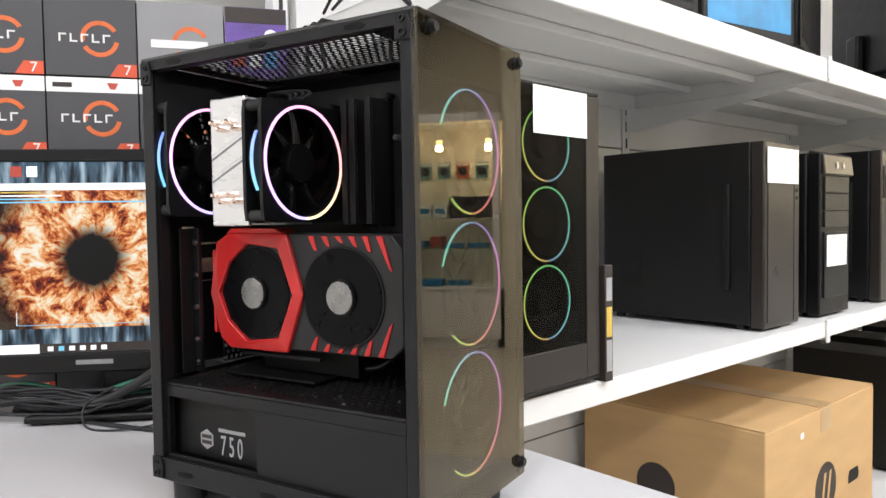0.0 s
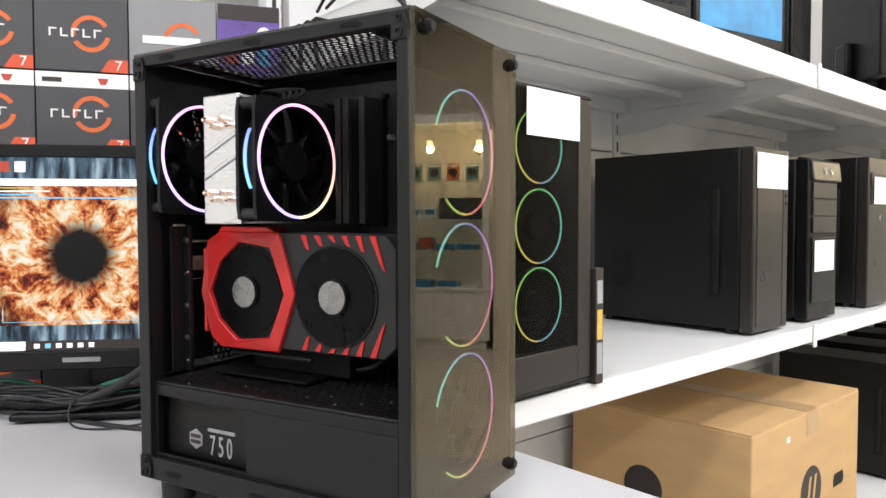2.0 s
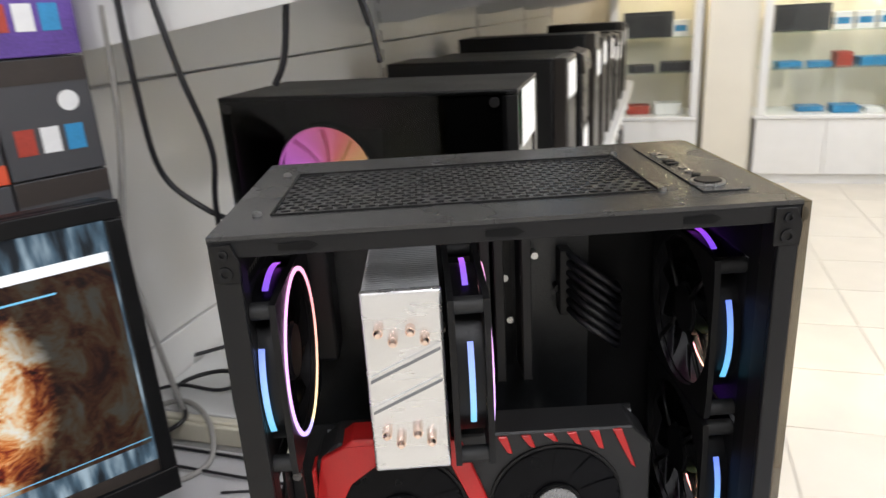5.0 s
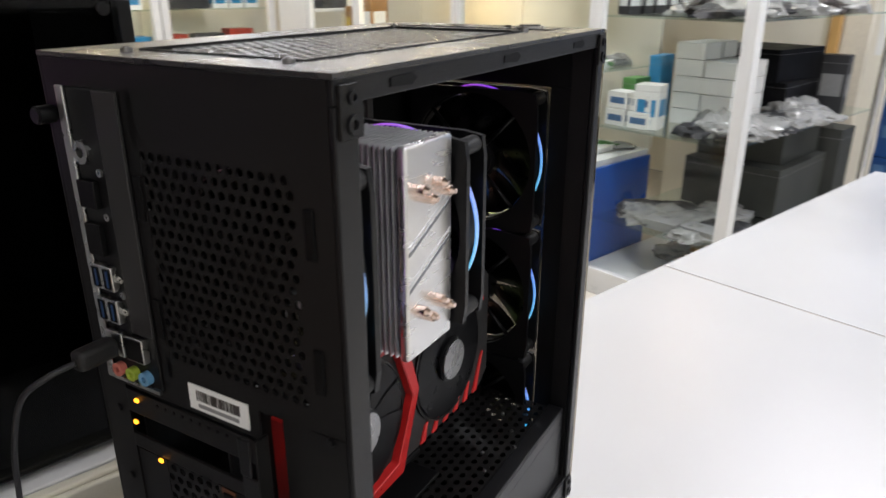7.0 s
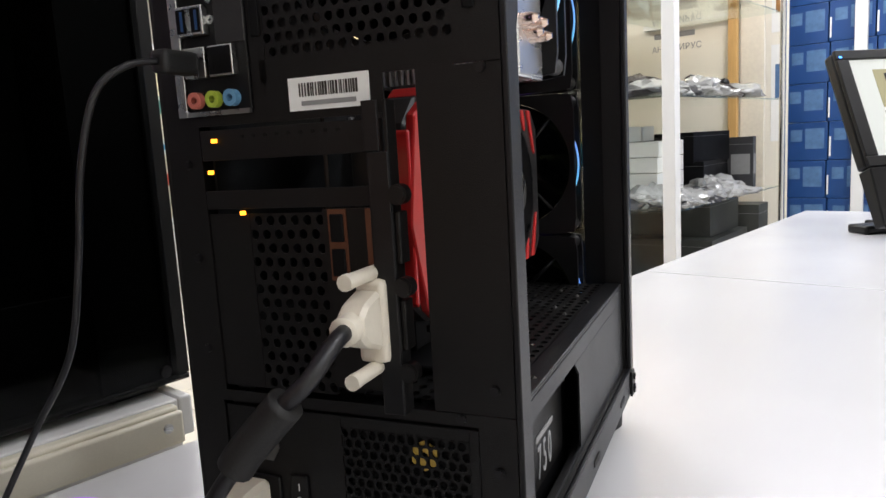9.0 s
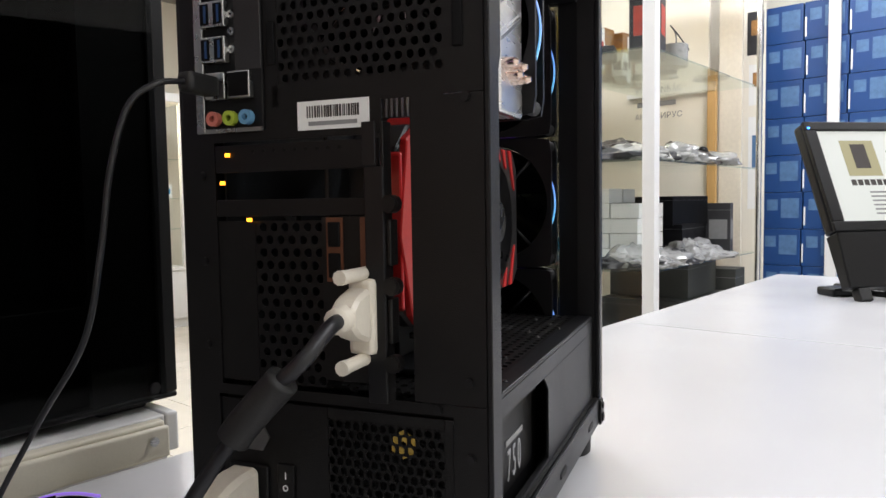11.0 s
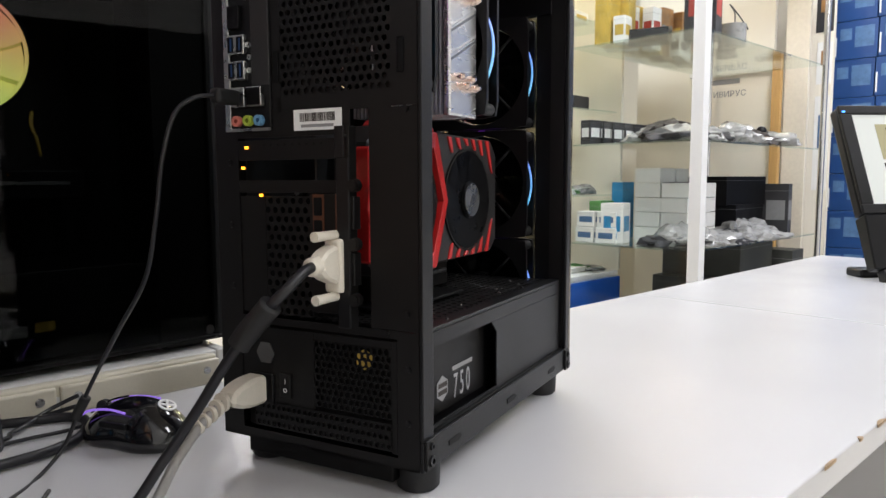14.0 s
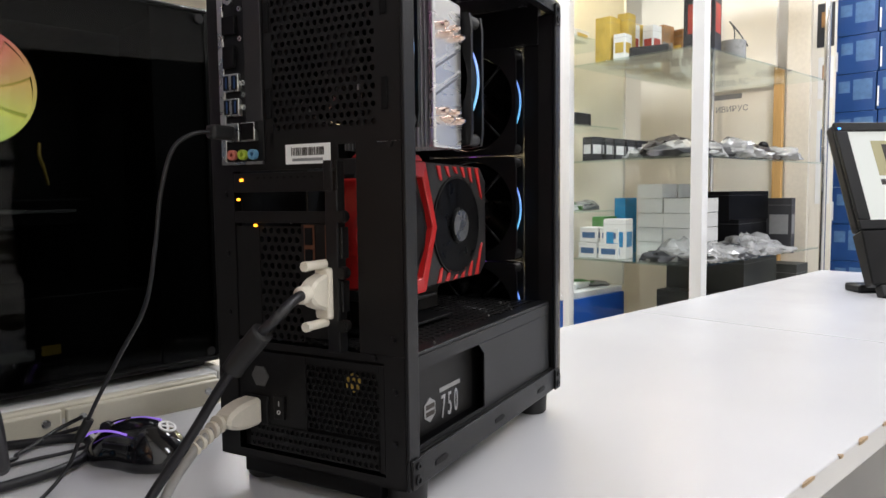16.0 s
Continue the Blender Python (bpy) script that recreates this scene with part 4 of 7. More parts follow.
# ---- fans ----
def fan(c, face, ringmat, label, group, glow=True, size=0.06, arcs=None, rw=0.0027):
    """A case fan whose axis is x; face: +1 or -1, the side of its bright ring. Built in the tower's frame."""
    cx, cy, cz = c
    t = thing("case_fan", CASE, c, label, "fan", group)
    s = size
    pts = []
    for k in range(4):
        for a in (0, 30, 60, 90):
            an = radians(90 * k + a)
            ox, oz = (s - 0.009) * (1 if k in (0, 3) else -1), (s - 0.009) * (1 if k in (0, 1) else -1)
            pts.append((ox + 0.009 * math.cos(an), oz + 0.009 * math.sin(an)))
    for dx in (-0.0108, 0.0108):
        b = bmesh.new()
        n = 48
        inner = [(0.0555 * math.cos(6.28318 * i / n), 0.0555 * math.sin(6.28318 * i / n)) for i in range(n)]
        for h in (-0.002, 0.002):
            vo = []
            for i in range(n):
                an = 6.28318 * i / n
                m = max(abs(math.cos(an)), abs(math.sin(an)))
                rr = min((s - 0.0005) / m, (s - 0.009) * 1.414 + 0.0095 if m < 0.78 else 9)
                vo.append(b.verts.new((cx + dx + h, cy + rr * math.cos(an), cz + rr * math.sin(an))))
            vi = [b.verts.new((cx + dx + h, cy + p, cz + q)) for p, q in inner]
            for i in range(n):
                b.faces.new((vo[i], vo[(i + 1) % n], vi[(i + 1) % n], vi[i]))
        b.verts.ensure_lookup_table()
        for i in range(n):
            j = (i + 1) % n
            V = b.verts
            b.faces.new((V[i], V[j], V[2 * n + j], V[2 * n + i]))
            b.faces.new((V[n + i], V[n + j], V[3 * n + j], V[3 * n + i]))
        bmesh.ops.recalc_face_normals(b, faces=b.faces)
        part("frame_plate", b, PLASTIC, t)
    part("duct", ring((cx, cy, cz), 0.0545, 0.0572, 0.0172, "x", 48), PLASTIC, t)
    for sy in (-1, 1):
        for sz in (-1, 1):
            part("rubber_corner", cyl((cx, cy + sy * 0.0525, cz + sz * 0.0525), 0.0055, 0.0174, "x", 14), RUBBER, t)
    part("hub", cyl((cx, cy, cz), 0.02, 0.018, "x", 28, bevel=0.002), PLASTIC, t)
    for k in range(9):
        b = bmesh.new()
        g = []
        for i in range(6):
            r = 0.019 + 0.0348 * i / 5
            row = []
            for j in range(4):
                a = radians(40 * k + 50 * j / 3 + 12 * i / 5)
                row.append(b.verts.new((cx - 0.007 + 0.014 * j / 3, cy + r * math.cos(a), cz + r * math.sin(a))))
            g.append(row)
        for i in range(5):
            for j in range(3):
                f = b.faces.new((g[i][j], g[i][j + 1], g[i + 1][j + 1], g[i + 1][j]))
                f.smooth = True
        bmesh.ops.solidify(b, geom=b.faces[:], thickness=0.0012)
        part("blade", b, BLADE, t)
    for k in range(4):
        a = radians(45 + 90 * k)
        part("strut", tube([(cx - face * 0.0095, cy + 0.018 * math.cos(a), cz + 0.018 * math.sin(a)), (cx - face * 0.0095, cy + 0.056 * math.cos(a), cz + 0.056 * math.sin(a))], 0.0018, 6, steps=1), PLASTIC, t)
    for a0, a1 in (arcs or ((0, 360),)):
        part("light_ring", ring((cx + face * 0.0134, cy, cz), 0.0572 - rw, 0.0572, 0.0012, "x", 72, a0, a1), ringmat, t, "glowing rainbow light ring", centre=c)
    if glow:
        part("side_light", ring((cx, cy, cz), 0.0598, 0.0606, 0.0038, "x", 72, 242, 298), STRIP, t, "thin glowing strip", centre=c)
        part("side_light", ring((cx, cy, cz), 0.0598, 0.0606, 0.0038, "x", 72, 162, 205), STRIP, t, "thin glowing strip", centre=c)
    return t


fan((0.0185, 0.0635, 0.357), 1, RING, "black rear fan with a rainbow light ring, inside the tower", "tower fans")
fan((0.1435, 0.07, 0.3495), 1, RING, "black cooler fan with a rainbow light ring, clipped to the heatsink", "tower fans")
for zc in (0.352, 0.231, 0.110):
    fan((0.316, 0.1, zc), 1, RINGF, "black front intake fan with a rainbow ring behind smoked glass", "tower fans", True, arcs=((-40, 250),), rw=0.0016)

# ---- cooler ----
ck = thing("cpu_cooler", CASE, (0.103, 0.16, 0.35), "tower heatsink with aluminium fins and copper heat pipes", "cooler")
CX0, CX1, CZ0, CZ1 = 0.078, 0.1278, 0.287, 0.4135
n = 46
for k in range(n):
    y = 0.0255 + k * 0.0019
    # every second fin is set back and coloured dark, painting the shade between them
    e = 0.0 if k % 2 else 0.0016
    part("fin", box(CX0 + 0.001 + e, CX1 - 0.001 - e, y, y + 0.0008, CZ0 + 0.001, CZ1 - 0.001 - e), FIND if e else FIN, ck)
part("cap_plate", box(CX0, CX1, 0.0185, 0.0245, CZ0, CZ1, 0.0025, seg=3), ALU, ck, "brushed aluminium cap with slanted grooves")
# cap grooves: thin proud strips whose darker colour paints the groove's shade
for z0 in (0.331, 0.353):
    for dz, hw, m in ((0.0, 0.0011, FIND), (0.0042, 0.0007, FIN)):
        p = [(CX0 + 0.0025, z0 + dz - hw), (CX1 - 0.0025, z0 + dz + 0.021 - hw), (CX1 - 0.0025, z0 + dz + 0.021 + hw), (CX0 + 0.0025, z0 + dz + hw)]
        part("groove", prism(p, 0.0182, 0.0187, "y"), m, ck, "slanted pressed groove, its shade painted as thin strips")
for zz in (0.3855, 0.3145):
    for i, xx in enumerate((0.088, 0.0965, 0.1075, 0.116)):
        dz = 0.0032 if i % 2 == 0 else -0.0032
        b = cyl((xx, 0.0155, zz + dz), 0.0032, 0.008, "y", 16, bevel=0.0008)
        cyl((xx, 0.0108, zz + dz), 0.0016, 0.0028, "y", 10, 0.0028, bm=b)
        part("heat_pipe_tip", b, COPPER, ck)
for zz in (0.3855, 0.3145):
    for xx in (0.088, 0.0965, 0.1075, 0.116):
        part("heat_pipe", tube([(xx, 0.112, zz), (xx, 0.128, zz), (xx, 0.14, zz * 0.6 + 0.14), (xx, 0.15, 0.35)], 0.003, 8), COPPER, ck)
part("base_block", box(0.083, 0.123, 0.146, 0.164, 0.33, 0.37, 0.002), ALU, ck)

# ---- graphics card ----
gp = thing("graphics_card", CASE, (0.15, 0.09, 0.155), "upright graphics card with two fans, black shroud and red trim", "graphics card")
Z0g, Z1g = 0.158, 0.279
out = [(0.03, 0.17), (0.046, Z0g), (0.262, Z0g + 0.002), (0.276, 0.172), (0.276, 0.262), (0.262, Z1g - 0.002), (0.13, Z1g), (0.046, Z1g), (0.03, 0.264)]
part("shroud", prism(out, 0.0655, 0.098, "y", 0.0015), SHROUD, gp)
part("circuit_board", box(0.012, 0.27, 0.1, 0.1016, 0.163, 0.274), PCB, gp)
part("backplate", box(0.014, 0.268, 0.1022, 0.1036, 0.165, 0.272), BLACK, gp)
part("fin_stack", box(0.035, 0.27, 0.098, 0.0998, 0.168, 0.27), FIN, gp)


# red eight-sided frame round the rear fan
oc = [(0.0532, 0.2795), (0.0345, 0.2695), (0.0235, 0.2135), (0.0385, 0.166), (0.0525, 0.156), (0.134, 0.1565), (0.1565, 0.2165), (0.1355, 0.2785)]
ic = [(0.082, 0.2685), (0.055, 0.2485), (0.0385, 0.2155), (0.0525, 0.1855), (0.079, 0.1655), (0.1245, 0.171), (0.1445, 0.2165), (0.126, 0.2635)]
b = bmesh.new()
lay = []
for pts, y in ((oc, 0.0654), (oc, 0.061), (ic, 0.0585), (ic, 0.0654)):
    lay.append([b.verts.new((p, y, q)) for p, q in pts])
for a in range(3):
    for i in range(8):
        b.faces.new((lay[a][i], lay[a][(i + 1) % 8], lay[a + 1][(i + 1) % 8], lay[a + 1][i]))
bmesh.ops.recalc_face_normals(b, faces=b.faces)
bmesh.ops.bevel(b, geom=list(b.edges), offset=0.0008, segments=1, affect="EDGES")
part("red_frame", b, REDP, gp, "red angular trim")
part("red_top_fin", prism([(0.05, 0.279), (0.13, 0.279), (0.122, 0.2845), (0.058, 0.2845)], 0.06, 0.085, "y", 0.001), REDP, gp)
part("red_end", prism([(0.0265, 0.172), (0.0298, 0.17), (0.0298, 0.262), (0.0265, 0.26)], 0.062, 0.08, "y", 0.0008), REDP, gp, "red end cap")
for k in range(6):
    xx = 0.1625 + k * 0.0168
    hh = (0.015, 0.011, 0.007, 0.011, 0.016, 0.034)[k]
    for up in (1, -1):
        zz = Z1g - 0.003 if up > 0 else Z0g + 0.003
        lean = 0.006 * (1 if k < 5 else 2.2)
        p = [(xx, zz), (xx + 0.007, zz), (xx + 0.005 + lean, zz - up * hh), (xx + 0.001 + lean, zz - up * hh * 0.9)]
        part("red_slash", prism(p if up < 0 else p[::-1], 0.0638, 0.0668, "y", 0.0005), REDP, gp)
for hx in (0.0887, 0.205):
    hz = 0.2162
    w = part("fan_well", ring((hx, 0.0652, hz), 0.0485, 0.0505, 0.003, "y", 48), BLACK, gp)
    g = part("fan", cyl((hx, 0.0645, hz), 0.048, 0.0012, "y", 48), BLADE, gp)
    for k in range(11):
        b = bmesh.new()
        rows_ = []
        for i in range(6):
            r = 0.015 + 0.0325 * i / 5
            row = []
            for j in range(3):
                a = radians(360 / 11 * k + 34 * j / 2 - 10 * i / 5)
                row.append(b.verts.new((hx + r * math.cos(a), 0.0637 - 0.0011 * (j / 2) * (0.3 + 0.7 * i / 5), hz + r * math.sin(a))))
            rows_.append(row)
        for i in range(5):
            for j in range(2):
                f = b.faces.new((rows_[i][j], rows_[i][j + 1], rows_[i + 1][j + 1], rows_[i + 1][j]))
                f.smooth = True
        part("blade", b, BLADE, g)
    part("hub_cap", cyl((hx, 0.0622, hz), 0.018, 0.004, "y", 32, bevel=0.001), PLASTIC, g)
    part("hub_badge", cyl((hx, 0.0597, hz), 0.016, 0.0012, "y", 40, bevel=0.0003), HUB, g, "turned silver hub badge")
part("rear_bracket", box(-0.0005, 0.0008, 0.0665, 0.0975, 0.135, 0.2255), BLACK, gp)
for ya, yb in ((0.084, 0.0945), (0.0685, 0.0735)):
    part("bronze_strip", box(-0.001, -0.0006, ya, yb, 0.19, 0.2252), BRONZE, gp, "dull bronze bracket strip")
for z in (0.216, 0.199):
    part("output_port", box(-0.0024, -0.001, 0.0855, 0.093, z - 0.0068, z + 0.0068, 0.0008), INNER, gp)
rs = thing("riser_card", CASE, (0.13, 0.06, SZ), "black riser card and bracket under the graphics card", "riser")
part("bracket", box(0.05, 0.175, 0.055, 0.125, SZ + 0.0025, SZ + 0.0055, 0.001), INNER, rs)
part("connector_rail", box(0.06, 0.17, 0.07, 0.074, 0.148, 0.152, 0.0008), PLASTIC, rs)
part("slot", box(0.075, 0.205, 0.088, 0.1075, SZ + 0.0056, 0.16, 0.001), INNER, rs)
part("ribbon", tube([(0.2, 0.1, SZ + 0.012), (0.225, 0.11, SZ + 0.02), (0.235, 0.14, SZ + 0.05), (0.23, 0.16, 0.2)], 0.004, 6), CABLE, rs)
pb = thing("slot_bracket_frame", CASE, (0.016, 0.05, 0.13), "black steel upright slot bracket with screws", "bracket")
part("frame", box(0.0145, 0.0165, 0.028, 0.05, 0.13, 0.285, 0.0005), BLACK, pb)
part("rail", box(0.0166, 0.024, 0.045, 0.05, 0.13, 0.285, 0.0005), GREYBLK, pb)
for z in (0.27, 0.235, 0.2, 0.165, 0.14):
    screw((0.0205, 0.0448, z), 0.0034, "y", -1, pb)

for k in range(7):
    zz = 0.335 + 0.008 * k
    solid("wiring_harness", tube([(0.232, 0.152, zz), (0.24, 0.132, zz - 0.004), (0.256, 0.125, zz - 0.015), (0.27, 0.14, zz - 0.03), (0.275, 0.168, zz - 0.035)], 0.0028, 7), CABLE, CASE, "black sleeved power wires plugged into the motherboard", "wiring", "motherboard wires")
for k in range(4):
    solid("wiring_harness", tube([(0.03 + 0.006 * k, 0.155, 0.434), (0.05 + 0.006 * k, 0.13, 0.438), (0.09 + 0.01 * k, 0.12, 0.432), (0.11 + 0.005 * k, 0.1, 0.42)], 0.0018, 6), CABLE, CASE, "thin black fan wires along the top of the tower", "wiring", "motherboard wires")


# ---- neighbour tower with a glass side ----
NX0, NX1, NY0, NY1, NZ0, NZ1 = -0.292, 0.08, 0.472, 0.668, 0.0365, 0.484
NBF = Matrix.Translation((NX1 + 0.006, NY0, 0)) @ Matrix.Rotation(radians(3), 4, "Z") @ Matrix.Translation((-NX1, -NY0, 0))
nb = thing("glass_tower", NBF, (NX0, NY0, 0.0285), "black computer tower with smoked glass side and three ring lights", "computer case")
part("top_plate", box(NX0, NX1, NY0, NY1, NZ1 - 0.006, NZ1, 0.002), BLACK, nb)
part("bottom_plate", box(NX0, NX1, NY0, NY1, NZ0, NZ0 + 0.006, 0.002), BLACK, nb)
part("rear_wall", box(NX0, NX0 + 0.004, NY0 + 0.005, NY1, NZ0 + 0.0065, NZ1 - 0.0065), BLACK, nb)
part("far_side", box(NX0 + 0.0045, NX1 - 0.02, NY1 - 0.003, NY1, NZ0 + 0.0065, NZ1 - 0.0065), INNER, nb)
for xx, wx in ((NX0, 0.012), (NX1 - 0.085, 0.067)):
    part("side_post", box(xx, xx + wx, NY0 + 0.0045, NY0 + 0.012, NZ0 + 0.0065, NZ1 - 0.0065), BLACK, nb)
g = part("side_glass", box(NX0 + 0.001, NX1 - 0.012, NY0 - 0.001, NY0 + 0.003, NZ0 + 0.002, NZ1 - 0.002, 0.001), SIDEG, nb, "smoked glass side pane")
g.visible_shadow = False
for xx, z in ((NX0 + 0.012, NZ1 - 0.014), (NX1 - 0.026, NZ1 - 0.014), (NX0 + 0.012, NZ0 + 0.014), (NX1 - 0.026, NZ0 + 0.014)):
    part("glass_screw", cyl((xx, NY0 - 0.0025, z), 0.006, 0.003, "y", 18, bevel=0.0008), BLACK, nb)
part("drive_shroud", box(NX0 + 0.006, NX1 - 0.03, NY0 + 0.014, NY1 - 0.004, NZ0 + 0.007, 0.14, 0.002), BLACK, nb)
part("shroud_lettering", box(-0.2, -0.145, NY0 + 0.0132, NY0 + 0.0138, 0.071, 0.083), GREYINK, nb, "grey lettering bar")
part("shroud_badge", box(-0.138, -0.118, NY0 + 0.0132, NY0 + 0.0138, 0.074, 0.085), YELLOW, nb, "small gold badge")
part("board", box(NX0 + 0.01, -0.04, NY1 - 0.03, NY1 - 0.026, 0.145, 0.47), PCB, nb)
for k in range(7):
    part("slot_cover", box(NX0 + 0.0045, NX0 + 0.007, NY0 + 0.03, NY1 - 0.04, 0.15 + k * 0.0205, 0.165 + k * 0.0205, 0.001), GREYBLK, nb)
part("graphics_card", box(NX0 + 0.01, -0.06, NY0 + 0.06, NY1 - 0.03, 0.215, 0.25, 0.004), INNER, nb)
part("card_edge", box(-0.2, -0.08, NY0 + 0.057, NY0 + 0.0595, 0.232, 0.236), ALU, nb)
part("fan_cable", tube([(-0.105, 0.565, 0.315), (-0.108, 0.56, 0.3), (-0.105, 0.555, 0.285), (-0.1, 0.56, 0.265)], 0.0022, 6), GOODS_YEL, nb, "twisted yellow cables")
fc = (-0.183, 0.535, 0.372)
cf = part("cpu_fan", ring(fc, 0.066, 0.07, 0.024, "y", 48), PLASTIC, nb, "round cooler fan lit in rainbow colours", centre=fc)
part("fan_hub", cyl((fc[0], fc[1] - 0.004, fc[2]), 0.0165, 0.022, "y", 28, bevel=0.002), PLASTIC, cf)
for k in range(9):
    b = bmesh.new()
    rows_ = []
    for i in range(6):
        r = 0.017 + 0.047 * i / 5
        rows_.append([b.verts.new((fc[0] + r * math.cos(radians(40 * k + 37 * j / 3 + 14 * i / 5)), fc[1] - 0.008 + 0.01 * j / 3, fc[2] + r * math.sin(radians(40 * k + 37 * j / 3 + 14 * i / 5)))) for j in range(4)])
    for i in range(5):
        for j in range(3):
            b.faces.new((rows_[i][j], rows_[i][j + 1], rows_[i + 1][j + 1], rows_[i + 1][j])).smooth = True
    part("glowing_blade", b, FANGLOW, cf, centre=fc)
part("glow_ring", ring((fc[0], fc[1] - 0.01, fc[2]), 0.0625, 0.066, 0.002, "y", 60), FANGLOW, cf, centre=fc)
part("glow_disc", ring((fc[0], fc[1] + 0.006, fc[2]), 0.017, 0.0655, 0.002, "y", 48), FANDISC, cf, centre=fc)
part("heatsink", box(fc[0] - 0.045, fc[0] + 0.045, 0.56, NY1 - 0.032, fc[2] - 0.045, fc[2] + 0.045, 0.002), GREYBLK, nb)
# its front: frame, smoked pane, rings
FXN = NX1
part("front_frame", box(FXN - 0.018, FXN, NY0, NY0 + 0.006, NZ0 + 0.0065, NZ1 - 0.0065, 0.001), BLACK, nb)
part("front_frame", box(FXN - 0.018, FXN, NY1 - 0.034, NY1, NZ0 + 0.0065, NZ1 - 0.0065, 0.001), SILVERB, nb)
part("front_frame", box(FXN - 0.018, FXN, NY0 + 0.0065, NY1 - 0.0345, NZ0 + 0.0065, 0.096, 0.001), SILVERB, nb)
g = part("front_pane", box(FXN - 0.006, FXN - 0.002, NY0 + 0.0065, NY1 - 0.0345, 0.0965, NZ1 - 0.0065), FRONTN, nb, "smoked glass front pane")
g.visible_shadow = False
part("front_backing", box(FXN - 0.06, FXN - 0.055, NY0 + 0.0065, NY1 - 0.0345, 0.0965, NZ1 - 0.0065), INNER, nb)
for zc in (0.40, 0.282, 0.166):
    c3 = (FXN - 0.02, 0.551, zc)
    part("front_fan", ring(c3, 0.051, 0.0553, 0.014, "x", 48), PLASTIC, nb)
    part("ring_light", ring((FXN - 0.0122, 0.551, zc), 0.0535, 0.0555, 0.0012, "x", 60), RINGN, nb, "glowing green ring light", centre=c3)
    part("fan_hub", cyl(c3, 0.02, 0.012, "x", 24), PLASTIC, nb)
for fx in (NX0 + 0.05, NX1 - 0.05):
    for fy in (NY0 + 0.03, NY1 - 0.03):
        part("foot", box(fx - 0.025, fx + 0.025, fy - 0.014, fy + 0.014, 0.0285, NZ0 - 0.0002, 0.003), RUBBER, nb)


def printed_sheet(x, y0, y1, z0, z1, label, lines=7, seed=1, fr=ROOM):
    """A sheet of paper on a face that looks along +x, with lines of unreadable print."""
    t = thing("paper_sheet", fr, (x, (y0 + y1) / 2, (z0 + z1) / 2), label, "paper", "price sheets")
    part("sheet", box(x, x + 0.0005, y0, y1, z0, z1), PAPER, t)
    r = random.Random(seed)
    w, h = y1 - y0, z1 - z0
    for k in range(lines):
        z = z1 - h * (0.12 + 0.8 * k / lines)
        part("print_line", box(x + 0.0005, x + 0.0008, y0 + w * 0.1, y0 + w * r.uniform(0.55, 0.92), z - h * 0.02, z), FAINT, t)
    return t


printed_sheet(FXN + 0.0004, 0.505, 0.635, 0.412, 0.48, "white printed sheet taped to the tower's front", 8, 1, NBF)
sb = thing("slim_box", ROOM, (-0.1, 0.722, 0.028), "slim black product box with white and yellow lettering bars", "box")
part("carton", box(-0.2, 0.082, 0.674, 0.694, 0.0285, 0.215, 0.0015), INK, sb)
part("print_bar", box(0.0822, 0.0826, 0.677, 0.691, 0.045, 0.095), LABELINK, sb)
part("print_bar", box(0.0822, 0.0826, 0.677, 0.691, 0.1, 0.148), GOODS_YEL, sb)
part("print_bar", box(0.0822, 0.0826, 0.677, 0.691, 0.158, 0.195), LABELINK, sb)


